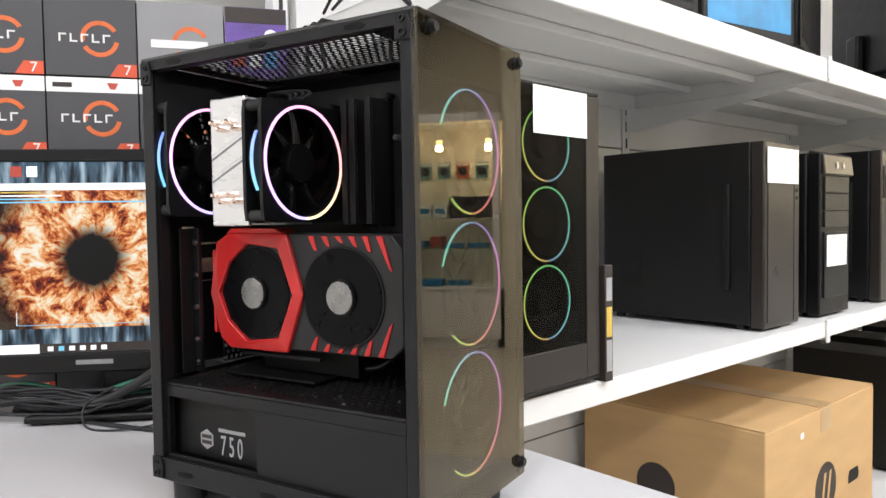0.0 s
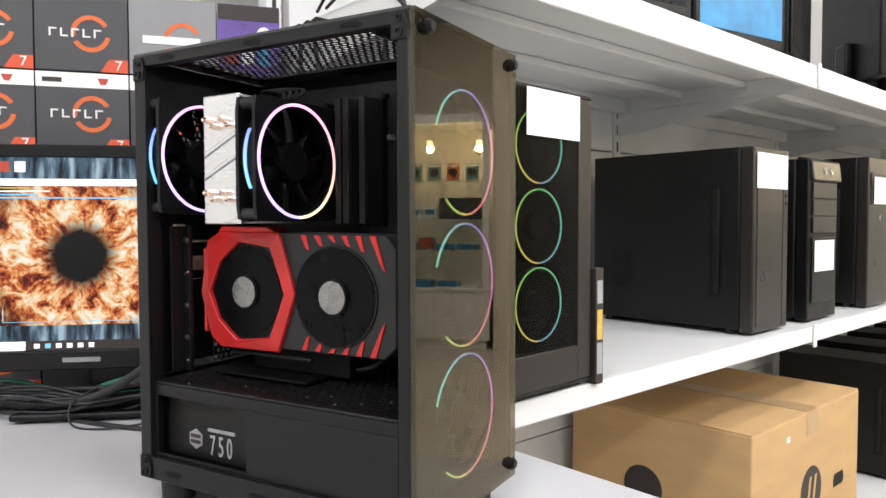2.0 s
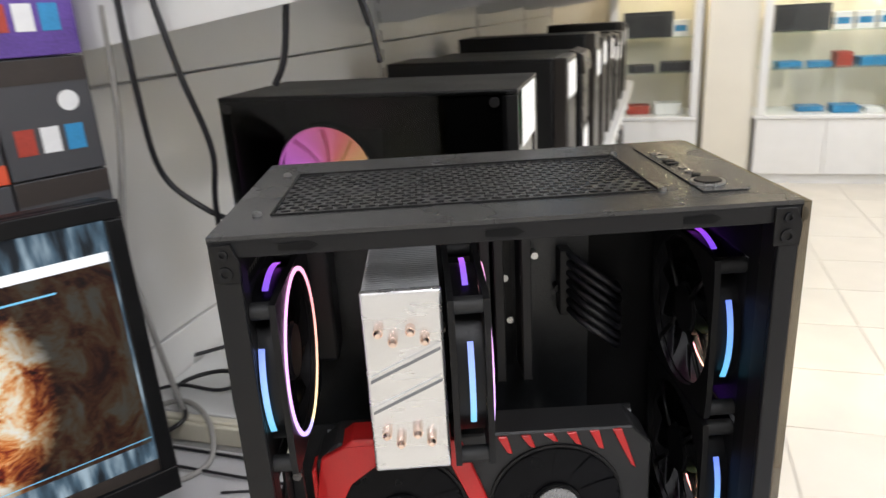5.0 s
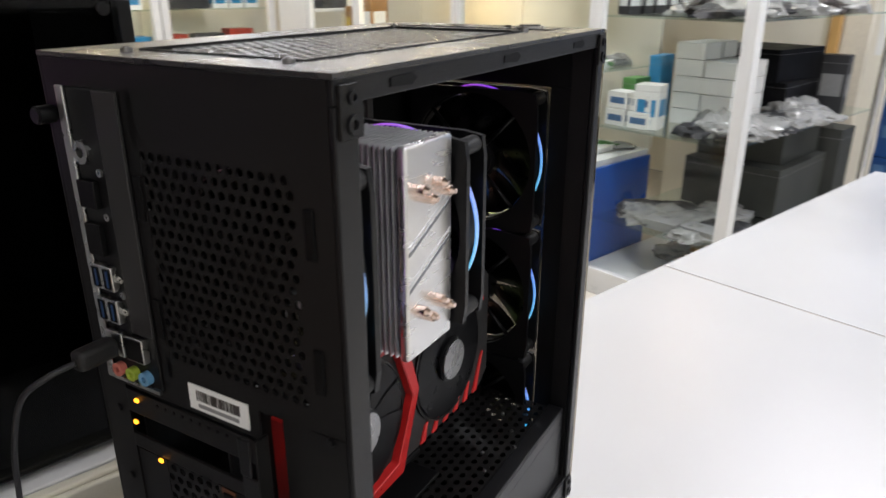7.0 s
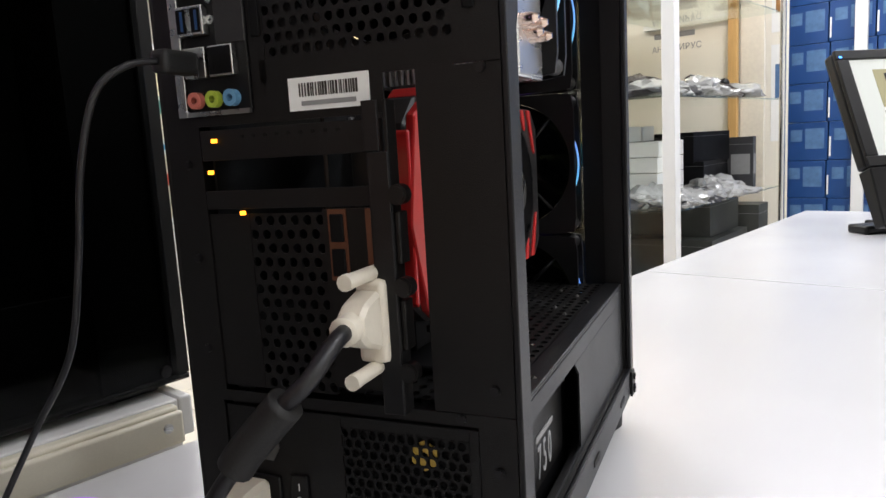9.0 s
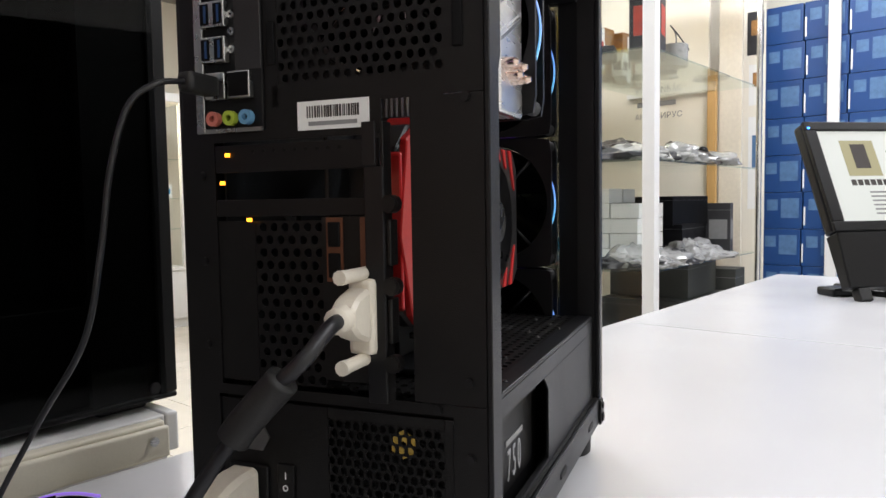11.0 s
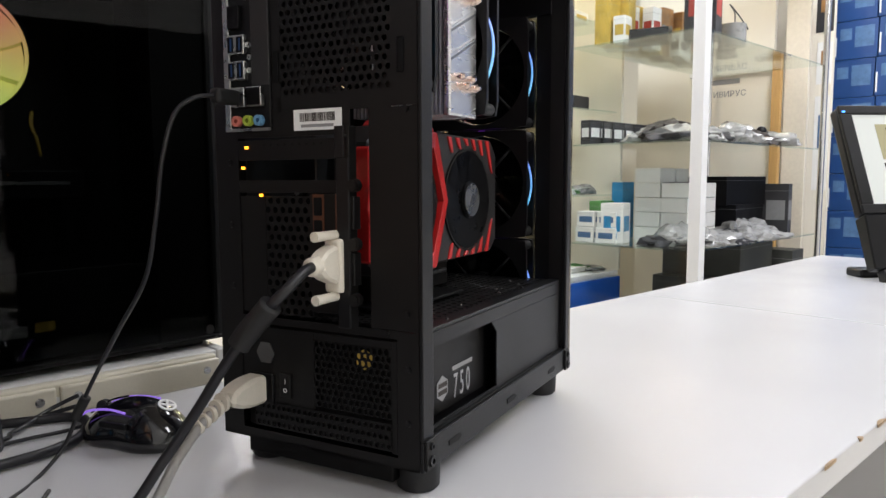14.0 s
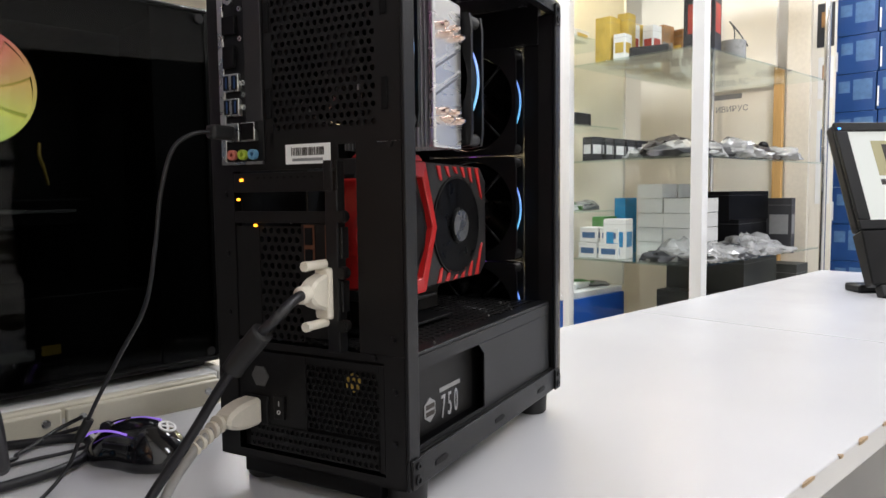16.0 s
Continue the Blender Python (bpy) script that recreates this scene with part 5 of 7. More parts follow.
# ---- towers on the shelves ----
def tower(name, y0, y1, xf, depth, z0, h, style, label, group, sheet=None):
    x0 = xf - depth
    t = thing(name, ROOM, (xf, (y0 + y1) / 2, z0), label, "computer case", group)
    part("body", box(x0, xf - 0.032, y0, y1, z0 + 0.012, z0 + h, 0.003), TOWERBLK, t)
    fr_ = part("front", box(xf - 0.0315, xf, y0 + 0.001, y1 - 0.001, z0 + 0.006, z0 + h, 0.004), SILVERB if style != 1 else PLASTIC, t)
    w = y1 - y0
    if style == 0:
        part("front_inset", box(xf + 0.0002, xf + 0.0016, y0 + 0.016, y1 - 0.036, z0 + 0.02, z0 + h - 0.03, 0.0006), SILVERB, fr_)
        part("front_groove", box(xf + 0.0002, xf + 0.0012, y1 - 0.034, y1 - 0.031, z0 + 0.015, z0 + h - 0.01), INNER, fr_)
        for k in range(3):
            part("port", box(xf + 0.0002, xf + 0.0012, y1 - 0.022, y1 - 0.012, z0 + h - 0.13 + 0.018 * k, z0 + h - 0.122 + 0.018 * k), INNER, fr_)
    elif style == 1:
        part("crown", prism([(xf - 0.03, z0 + h - 0.055), (xf + 0.012, z0 + h - 0.055), (xf + 0.006, z0 + h - 0.004), (xf - 0.03, z0 + h + 0.008)], y0 + 0.004, y1 - 0.004, "y", 0.003), SILVERB, fr_)
        for yy in (y0 + w * 0.4, y0 + w * 0.62):
            part("button", cyl((xf + 0.0095, yy, z0 + h - 0.03), 0.009, 0.006, "x", 18, bevel=0.001), STEEL, fr_)
        for k in range(3):
            part("bay_cover", box(xf + 0.0004, xf + 0.005, y0 + 0.02, y1 - 0.02, z0 + h - 0.1 - 0.044 * k, z0 + h - 0.06 - 0.044 * k, 0.0015), SILVERB, fr_)
        part("mesh_panel", box(xf + 0.0004, xf + 0.004, y0 + 0.02, y1 - 0.02, z0 + 0.05, z0 + h - 0.2, 0.002), GREYBLK, fr_)
    else:
        part("bay_cover", box(xf + 0.0004, xf + 0.003, y0 + 0.016, y1 - 0.016, z0 + h - 0.09, z0 + h - 0.045, 0.001), SILVERB, fr_)
        part("bay_cover", box(xf + 0.0004, xf + 0.003, y0 + 0.016, y1 - 0.016, z0 + h - 0.14, z0 + h - 0.095, 0.001), SILVERB, fr_)
        part("power_button", cyl((xf + 0.001, (y0 + y1) / 2, z0 + h - 0.18), 0.009, 0.003, "x", 18), STEEL, fr_)
    # pressed side panel with a finger bead and a vent
    xb = xf - 0.085
    part("side_panel", box(x0 + 0.008, xf - 0.036, y0 - 0.0016, y0 - 0.0001, z0 + 0.02, z0 + h - 0.008, 0.0006), TOWERBLK, t)
    part("pressed_bead", box(xb - 0.009, xb + 0.009, y0 - 0.0075, y0 - 0.0017, z0 + 0.09, z0 + h - 0.09, 0.0055, seg=3), TOWERBLK, t)
    if style == 0:
        part("side_vent", perforated(x0 + 0.06, x0 + 0.115, z0 + 0.09, z0 + 0.185, 0.0105, 0.0034, 0.001, "y", y0 - 0.0026, slots=1.0), TOWERBLK, t, "round-holed side vent")
    for fy in (y0 + 0.02, y1 - 0.02):
        for fx in (x0 + 0.04, xf - 0.06):
            part("foot", cyl((fx, fy, z0 + 0.0061), 0.012, 0.0118, "z", 14), RUBBER, t)
    if sheet:
        printed_sheet(xf + (0.0018 if style == 0 else 0.0055), y0 + sheet[0], y0 + sheet[1], z0 + sheet[2], z0 + sheet[3], "white printed price sheet on a computer tower", 6, int(y0 * 100))
    return t


ROW = [(1.315, 1.5, 0.44, 0, 0.43, (0.012, 0.172, 0.335, 0.415)), (1.62, 1.815, 0.43, 1, 0.41, (0.03, 0.16, 0.13, 0.21)), (2.06, 2.26, 0.46, 2, 0.45, (0.03, 0.17, 0.31, 0.39)),
       (2.42, 2.61, 0.43, 0, 0.42, (0.01, 0.16, 0.32, 0.4)), (2.8, 2.99, 0.42, 2, 0.41, (0.02, 0.17, 0.31, 0.39)), (3.12, 3.3, 0.41, 1, 0.41, (0.02, 0.16, 0.28, 0.36)),
       (3.45, 3.63, 0.41, 2, 0.41, (0.02, 0.16, 0.26, 0.34)), (3.9, 4.09, 0.44, 0, 0.42, (0.02, 0.16, 0.3, 0.38)), (4.3, 4.48, 0.42, 2, 0.41, (0.02, 0.16, 0.3, 0.38))]
for y0, y1, h, st, dp, sh in ROW:
    tower("office_tower", y0, y1, 0.04, dp, 0.0285, h - 0.012, st, ("black office tower with bronze front and side vent", "black office tower with a rounded glossy front crown", "black office tower with two drive bay covers")[st] + ", on the shelf", "shelf towers", sh)
for k in range(6):
    y0 = 2.52 + 0.36 * k
    tower("black_tower", y0, y0 + 0.2, 0.03, 0.43, -0.6195, 0.41, 2, "matt black office tower on the bottom shelf", "bottom shelf towers")

# ---- carton ----
cb = thing("cardboard_carton", ROOM, (-0.2, 1.65, -0.62), "large brown cardboard carton with dark round marks, taped shut", "carton")
part("carton", box(-0.46, 0.045, 1.315, 1.995, -0.6195, -0.2, 0.004), CARD, cb)
part("flap", box(-0.458, 0.043, 1.317, 1.652, -0.1995, -0.1965, 0.001), CARD, cb)
part("flap", box(-0.458, 0.043, 1.656, 1.993, -0.1995, -0.196, 0.001), CARD, cb)
part("tape", box(-0.459, 0.0445, 1.62, 1.69, -0.1958, -0.1952), CARDT, cb)
part("tape_end", box(0.0452, 0.0457, 1.62, 1.69, -0.26, -0.2), CARDT, cb)
m_ = part("round_mark", cyl((0.0456, 1.655, -0.41), 0.066, 0.001, "x", 40), INK, cb, "dark printed disc")
for a, b_ in ((-0.03, -0.012), (0.004, 0.022)):
    part("mark_stroke", prism([(1.655 + a, -0.45), (1.655 + a + 0.012, -0.45), (1.655 + b_ + 0.012, -0.37), (1.655 + b_, -0.37)], 0.0463, 0.0468, "x"), CARD, m_)
part("round_mark", cyl((-0.235, 1.3146, -0.39), 0.055, 0.001, "y", 40), INK, cb, "dark printed disc")
for yy in (1.845, 1.46):
    part("hand_hole", prism([(yy - 0.038, -0.44), (yy + 0.03, -0.44), (yy + 0.038, -0.425), (yy + 0.03, -0.405), (yy - 0.03, -0.405), (yy - 0.038, -0.42)], 0.0455, 0.046, "x"), INNER, cb)
part("sticker", box(0.0455, 0.046, 1.5, 1.518, -0.252, -0.238), PAPER, cb)


# ---- monitors on the upper shelf ----
def flat_monitor(y0, w, zb, h, film, yaw, xf=0.0):
    fr = pose(xf, y0 + w / 2, zb, 0, 0, yaw)
    t = thing("flat_monitor", fr, (0, 0, 0), "black flat monitor with blue protective film" if film else "black flat monitor standing on the shelf", "monitor", "shelf monitors")
    part("shell", box(-0.035, 0.0, -w / 2, w / 2, 0.035, 0.035 + h, 0.006), PLASTIC, t)
    part("bezel", box(0.0002, 0.006, -w / 2, w / 2, 0.035, 0.035 + h, 0.003), PLASTIC, t)
    part("panel", box(0.0062, 0.0068, -w / 2 + 0.015, w / 2 - 0.015, 0.058, 0.02 + h), GOODS_BLUE if film else INNER, t, "pale blue film" if film else "")
    part("neck", box(-0.06, -0.0355, -0.03, 0.03, 0.012, 0.16, 0.006), PLASTIC, t)
    part("base", cyl((-0.02, 0, 0.0065), 0.085, 0.0125, "z", 32, 0.075), PLASTIC, t)
    return t


flat_monitor(0.78, 0.33, 0.665, 0.3, False, -12, -0.04)
flat_monitor(1.2, 0.33, 0.665, 0.33, True, -10, -0.02)
for k, y in enumerate((1.53, 1.98, 2.2, 2.42, 2.64, 2.9, 3.3, 3.7, 4.1)):
    flat_monitor(y, 0.34, 0.665, 0.3 + 0.02 * (k % 3), False, 40 + 6 * (k % 3) if k else 14, -0.02)
kb = thing("keyboard", pose(-0.01, 0.78, 0.665, 0, 0, 80), (0, 0, 0), "black keyboard lying at the edge of the upper shelf", "keyboard")
part("case", box(-0.19, 0.19, -0.05, 0.05, 0.0, 0.018, 0.004), PLASTIC, kb)
for i in range(18):
    for j in range(4):
        part("key", box(-0.18 + i * 0.02, -0.164 + i * 0.02, -0.042 + j * 0.02, -0.026 + j * 0.02, 0.0182, 0.024, 0.0015, seg=1), BLACK, kb)
part("sticker", box(0.19, 0.1906, -0.02, -0.005, 0.004, 0.016), PAPER, kb)

# plugs and cords at the end of the upper shelf
pl = thing("power_strip", ROOM, (-0.33, 0.44, 0.6), "row of black power plugs at the end of the shelf", "plug")
part("strip_body", box(-0.4, -0.28, 0.438, 0.4445, 0.615, 0.655, 0.002), SHELFW, pl)
for xx in (-0.37, -0.34, -0.312):
    part("plug", cyl((xx, 0.42, 0.63), 0.013, 0.034, "y", 18, bevel=0.003), RUBBER, pl)
for pts in ([(-0.37, 0.41, 0.615), (-0.375, 0.42, 0.5), (-0.385, 0.45, 0.39), (-0.34, 0.47, 0.335), (-0.31, 0.5, 0.31), (-0.3, 0.53, 0.3)],
            [(-0.325, 0.41, 0.615), (-0.31, 0.42, 0.52), (-0.303, 0.45, 0.42), (-0.325, 0.47, 0.34), (-0.345, 0.5, 0.2), (-0.36, 0.5, 0.04)],
            [(-0.17, 0.47, 0.66), (-0.175, 0.455, 0.6), (-0.19, 0.46, 0.53), (-0.21, 0.465, 0.497)],
            [(-0.41, 0.43, 0.6), (-0.42, 0.43, 0.45), (-0.44, 0.42, 0.3), (-0.42, 0.41, 0.2), (-0.4, 0.42, 0.05)]):
    solid("hanging_cable", tube(pts, 0.004, 8), CABLE_GREY if pts[0][0] < -0.4 else CABLE, label="thin power cord hanging behind the glass tower", category="cable", group="hanging cords")

# ---- monitor with a fiery picture ----
MON = pose(-0.385, 0.082, 0.0, -3, 0, 56.6)
hm = thing("desktop_monitor", MON, (0, 0, 0), "black desktop monitor showing a fiery orange ring, on the table", "monitor")
part("shell", box(-0.2, 0.2, 0.004, 0.045, 0.068, 0.408, 0.012), PLASTIC, hm)
for a in ((-0.2, 0.2, 0.389, 0.408), (-0.2, 0.2, 0.066, 0.0955), (-0.2, -0.1825, 0.096, 0.3885), (0.1825, 0.2, 0.096, 0.3885)):
    part("bezel", box(a[0], a[1], -0.006, 0.0035, a[2], a[3], 0.002), PLASTIC, hm)
part("logo_bar", box(-0.066, -0.012, -0.0068, -0.0062, 0.078, 0.085), GREYINK, hm)
part("neck", box(-0.04, 0.04, 0.02, 0.06, 0.006, 0.12, 0.008), PLASTIC, hm)
part("base", box(-0.12, 0.12, -0.06, 0.12, 0.001, 0.012, 0.005), PLASTIC, hm)


def screen_mat(name, build):
    m, nt, p = nodes_of(name)
    N, L = nt.nodes.new, nt.links.new
    tc = N("ShaderNodeTexCoord")
    col = build(N, L, tc.outputs["Object"])
    p.inputs["Base Color"].default_value = (0.01, 0.01, 0.01, 1)
    p.inputs["Roughness"].default_value = 0.5
    p.inputs["Specular IOR Level"].default_value = 0.1
    L(col, p.inputs["Emission Color"])
    p.inputs["Emission Strength"].default_value = 1.0
    return m


def ramp_of(N, stops):
    r = N("ShaderNodeValToRGB")
    e = r.color_ramp.elements
    while len(e) < len(stops):
        e.new(0.5)
    for k, (pos, c) in enumerate(stops):
        e[k].position, e[k].color = pos, (*c, 1)
    return r


def fire(N, L, co):
    sep = N("ShaderNodeSeparateXYZ")
    L(co, sep.inputs[0])
    flat = N("ShaderNodeCombineXYZ")
    L(sep.outputs[0], flat.inputs[0])
    L(sep.outputs[2], flat.inputs[1])
    ln = N("ShaderNodeVectorMath")
    ln.operation = "LENGTH"
    L(flat.outputs[0], ln.inputs[0])
    nrm = N("ShaderNodeVectorMath")
    nrm.operation = "NORMALIZE"
    L(flat.outputs[0], nrm.inputs[0])
    # streaks that run outwards: noise over direction and, slowly, over radius
    sx = N("ShaderNodeSeparateXYZ")
    L(nrm.outputs[0], sx.inputs[0])
    cb_ = N("ShaderNodeCombineXYZ")
    L(sx.outputs[0], cb_.inputs[0])
    L(sx.outputs[1], cb_.inputs[1])
    sc_ = N("ShaderNodeMath")
    sc_.operation = "MULTIPLY"
    sc_.inputs[1].default_value = 9
    L(ln.outputs["Value"], sc_.inputs[0])
    L(sc_.outputs[0], cb_.inputs[2])
    no = N("ShaderNodeTexNoise")
    no.inputs["Scale"].default_value, no.inputs["Detail"].default_value, no.inputs["Roughness"].default_value, no.inputs["Distortion"].default_value = 3.6, 9, 0.72, 0.5
    L(cb_.outputs[0], no.inputs["Vector"])
    body = ramp_of(N, [(0.36, (0.02, 0.003, 0.002)), (0.425, (0.28, 0.025, 0.008)), (0.48, (0.78, 0.23, 0.05)), (0.53, (0.95, 0.57, 0.27)), (0.585, (1.0, 0.88, 0.68)), (0.65, (1.0, 0.96, 0.88))])
    L(no.outputs["Fac"], body.inputs["Fac"])
    wob = N("ShaderNodeMath")
    wob.operation = "MULTIPLY_ADD"
    wob.inputs[1].default_value = -0.03
    L(no.outputs["Fac"], wob.inputs[0])
    L(ln.outputs["Value"], wob.inputs[2])
    mask = ramp_of(N, [(0.0, (0, 0, 0)), (0.16, (0, 0, 0)), (0.32, (1, 1, 1)), (0.72, (1, 1, 1)), (1.0, (0.05, 0.05, 0.05))])
    sm = N("ShaderNodeMath")
    sm.operation = "MULTIPLY"
    sm.inputs[1].default_value = 7.5
    L(wob.outputs[0], sm.inputs[0])
    L(sm.outputs[0], mask.inputs["Fac"])
    mx = N("ShaderNodeMix")
    mx.data_type, mx.blend_type = "RGBA", "MULTIPLY"
    mx.inputs["Factor"].default_value = 1.0
    L(body.outputs[0], mx.inputs[6])
    L(mask.outputs[0], mx.inputs[7])
    return mx.outputs[2]


def slats(N, L, co):
    mp = N("ShaderNodeMapping")
    mp.inputs["Scale"].default_value = (60, 1, 9)
    L(co, mp.inputs["Vector"])
    no = N("ShaderNodeTexNoise")
    no.inputs["Scale"].default_value, no.inputs["Detail"].default_value = 1.3, 8
    L(mp.outputs[0], no.inputs["Vector"])
    r = ramp_of(N, [(0.38, (0.01, 0.014, 0.02)), (0.5, (0.08, 0.14, 0.2)), (0.64, (0.42, 0.55, 0.65))])
    L(no.outputs["Fac"], r.inputs["Fac"])
    return r.outputs[0]


FIRE, SLATS = screen_mat("fire_ring_picture", fire), screen_mat("blue_grey_plank_wallpaper", slats)
WHITEUI, DARKUI, BLUEUI = emit("white_window_bar", (0.95, 0.97, 1.0), 1.0), emit("dark_window", (0.03, 0.008, 0.006), 1.0), emit("blue_line", (0.2, 0.6, 0.9), 0.9)
scn = part("screen", box(-0.1825, 0.1825, 0.0, 0.002, 0.096, 0.3885), SLATS, hm, "lit screen with plank wallpaper")
win = part("picture_window", box(-0.18, 0.18, -0.0012, -0.0002, 0.134, 0.345), FIRE, scn, "window with a fiery ring picture", centre=(-0.043, 0, 0.238))
part("title_bar", box(-0.18, 0.18, -0.0013, -0.0002, 0.3455, 0.356), WHITEUI, scn)
for k, (a, m) in enumerate(((0.06, GOODS_YEL), (0.09, WHITEUI), (0.07, BLUEUI), (0.3, BLUEUI))):
    part("text_line", box(-0.175, -0.175 + a, -0.0018, -0.0013, 0.341 - 0.005 * k, 0.343 - 0.005 * k), m, scn)
part("task_bar", box(-0.1825, 0.1825, -0.0012, -0.0002, 0.0962, 0.1105), INK, scn)
part("search_field", box(-0.1825, -0.12, -0.0017, -0.0013, 0.0965, 0.1102), WHITEUI, scn)
for k in range(6):
    part("task_icon", box(-0.108 + 0.0155 * k, -0.1 + 0.0155 * k, -0.0017, -0.0013, 0.0995, 0.1065), WHITEUI if k != 1 else BLUEUI, scn)
part("desk_icon", box(-0.158, -0.142, -0.0012, -0.0002, 0.366, 0.382), GOODS_RED, scn)
part("desk_icon", box(-0.135, -0.12, -0.0012, -0.0002, 0.366, 0.382), WHITEUI, scn)
part("graph_frame", box(-0.152, 0.18, -0.0018, -0.0013, 0.139, 0.1398), BLUEUI, scn)
part("graph_frame", box(-0.152, -0.1512, -0.0018, -0.0013, 0.1398, 0.16), WHITEUI, scn)

# ---- stacked processor boxes ----
BW, BH = 0.146, 0.1365
BDIR = 65.0
BX = pose(-0.593, 0.034, 0.0, 0, 0, BDIR)


def cpu_box(i, j, m, style):
    x0, z0 = -BW * 1 + i * BW, j * BH + 0.001
    fr = BX @ pose(x0 + BW / 2, 0.0, z0)
    t = thing("processor_box", fr, (0, 0, 0), "grey processor box with an orange ring and white print", "box", "stacked processor boxes")
    h = BH - 0.002
    part("carton", box(-BW / 2 + 0.001, BW / 2 - 0.001, 0.0, 0.11, 0.0, h, 0.0015), m, t)
    if style == 2:
        for a0, a1, mm in ((10, 150, ORANGE), (170, 330, ORANGE)):
            part("orange_ring", ring((0.016, -0.0005, 0.062), 0.024, 0.0315, 0.0006, "y", 40, a0, a1), mm, t)
        part("name_bar", box(-0.05, 0.045, -0.0014, -0.0009, 0.054, 0.068), WHITEINK, t)
    else:
        for a0, a1, mm in ((10, 150, ORANGE), (170, 330, ORANGE)):
            part("orange_ring", ring((0.014, -0.0005, 0.064), 0.0235, 0.031, 0.0006, "y", 40, a0, a1), mm, t)
        for k in range(5):
            xx = -0.05 + k * 0.0172
            part("name_stroke", box(xx, xx + 0.003, -0.0014, -0.0009, 0.057, 0.0712), WHITEINK, t)
            part("name_stroke", box(xx + 0.0032, xx + 0.0118, -0.0014, -0.0009, 0.0685 if k % 2 == 0 else 0.057, 0.0712 if k % 2 == 0 else 0.0597), WHITEINK, t)
        part("corner_patch", prism([(0.028, 0.0), (BW / 2 - 0.0012, 0.0), (BW / 2 - 0.0012, 0.022), (0.042, 0.022)], -0.0008, -0.0001, "y"), REDINK, t)
        b = letters("7", 0.024)
        b.transform(Matrix.Translation((0.057, -0.0012, 0.011)) @ Matrix.Rotation(radians(90), 4, "X"))
        part("figure", b, WHITEINK, t)
        if style == 1:
            part("white_band", box(-BW / 2 + 0.0012, BW / 2 - 0.0012, -0.0007, -0.0001, h - 0.026, h - 0.001), PAPER, t)
            part("band_print", box(-0.062, -0.032, -0.0011, -0.0008, h - 0.018, h - 0.01), INK, t)
            part("band_print", prism([(0.028, h - 0.02), (0.036, h - 0.02), (0.041, h - 0.009), (0.023, h - 0.009)], -0.0011, -0.0008, "y"), GOODS_RED, t)
    return t


for j in range(5):
    for i in (0, 1, 2):
        if i == 2 and j == 4:
            cpu_box(i, j, BOXGREY2, 2)
        else:
            cpu_box(i, j, BOXGREY, 1 if j == 3 else 0)
for j in range(5):
    fr = BX @ pose(-BW + 3 * BW + 0.06, 0.0, j * BH + 0.001)
    t = thing("processor_box", fr, (0, 0, 0), "purple and black processor box with a white oval print", "box", "stacked processor boxes")
    part("carton", box(-0.058, 0.05, 0.0, 0.1, 0, BH - 0.002, 0.0015), PURPLE if j == 4 else BOXGREY, t)
    part("dark_band", box(-0.0575, 0.0495, -0.0007, -0.0001, BH * 0.78, BH - 0.003), INK, t)
    part("white_oval", cyl((0.022, -0.0005, BH * 0.62), 0.012, 0.0006, "y", 24), WHITEINK, t)
    for k in range(3):
        part("colour_block", box(-0.045 + 0.028 * k, -0.024 + 0.028 * k, -0.0008, -0.0001, BH * 0.2, BH * 0.42), (GOODS_RED, WHITEINK, GOODS_BLUE)[k], t)

# ---- cables under the monitor ----
crnd = random.Random(12)
for k in range(13):
    m = GREEN_CABLE if k in (3, 8) else CABLE
    z = 0.006 + 0.006 * (k % 5)
    a = crnd.uniform(-0.04, 0.05)
    pts = [(-0.62 + crnd.uniform(-0.05, 0.05), -0.12 + a, z), (-0.5, -0.07 + a, z + crnd.uniform(0, 0.03)), (-0.42, 0.0 + a, z + crnd.uniform(0, 0.025)), (-0.35, 0.06 + a, z + crnd.uniform(0, 0.03)),
           (-0.3, 0.13 + a, z + crnd.uniform(0.0, 0.05)), (-0.26, 0.22 + a, z + crnd.uniform(0.0, 0.02))]
    solid("loose_cable", tube(pts, crnd.choice((0.0025, 0.0035, 0.0045)), 8), m, label="green cable in the tangle under the monitor" if m is GREEN_CABLE else "black cable in the tangle under the monitor", category="cable", group="cables under the monitor")
solid("video_cable", tube([(-0.5, -0.04, 0.012), (-0.4, 0.0, 0.02), (-0.33, 0.05, 0.04), (-0.27, 0.1, 0.085), (-0.25, 0.13, 0.11), (-0.235, 0.17, 0.1), (-0.22, 0.23, 0.04)], 0.0065, 10), CABLE, label="thick black video cable rising beside the monitor", category="cable", group="cables under the monitor")
solid("loop_cable", tube([(-0.35, 0.06, 0.05), (-0.35, 0.02, 0.03), (-0.325, 0.015, 0.004), (-0.28, 0.05, 0.003), (-0.24, 0.11, 0.012), (-0.2, 0.17, 0.02)], 0.0016, 8), CABLE, label="thin black cable looping over the table", category="cable", group="cables under the monitor")
# cables draped over the end of the upper shelf
for pts in ([(-0.36, 0.44, 0.668), (-0.29, 0.43, 0.695), (-0.2, 0.43, 0.69), (-0.1, 0.432, 0.63), (-0.07, 0.438, 0.56)], [(-0.33, 0.44, 0.668), (-0.24, 0.425, 0.678), (-0.16, 0.425, 0.665), (-0.08, 0.43, 0.6), (-0.06, 0.436, 0.52)],
            [(-0.2, 0.436, 0.85), (-0.2, 0.434, 0.75), (-0.198, 0.432, 0.69), (-0.19, 0.432, 0.66)]):
    solid("draped_cable", tube(pts, 0.003, 8), CABLE, label="black cable draped over the shelf end", category="cable", group="draped cables")

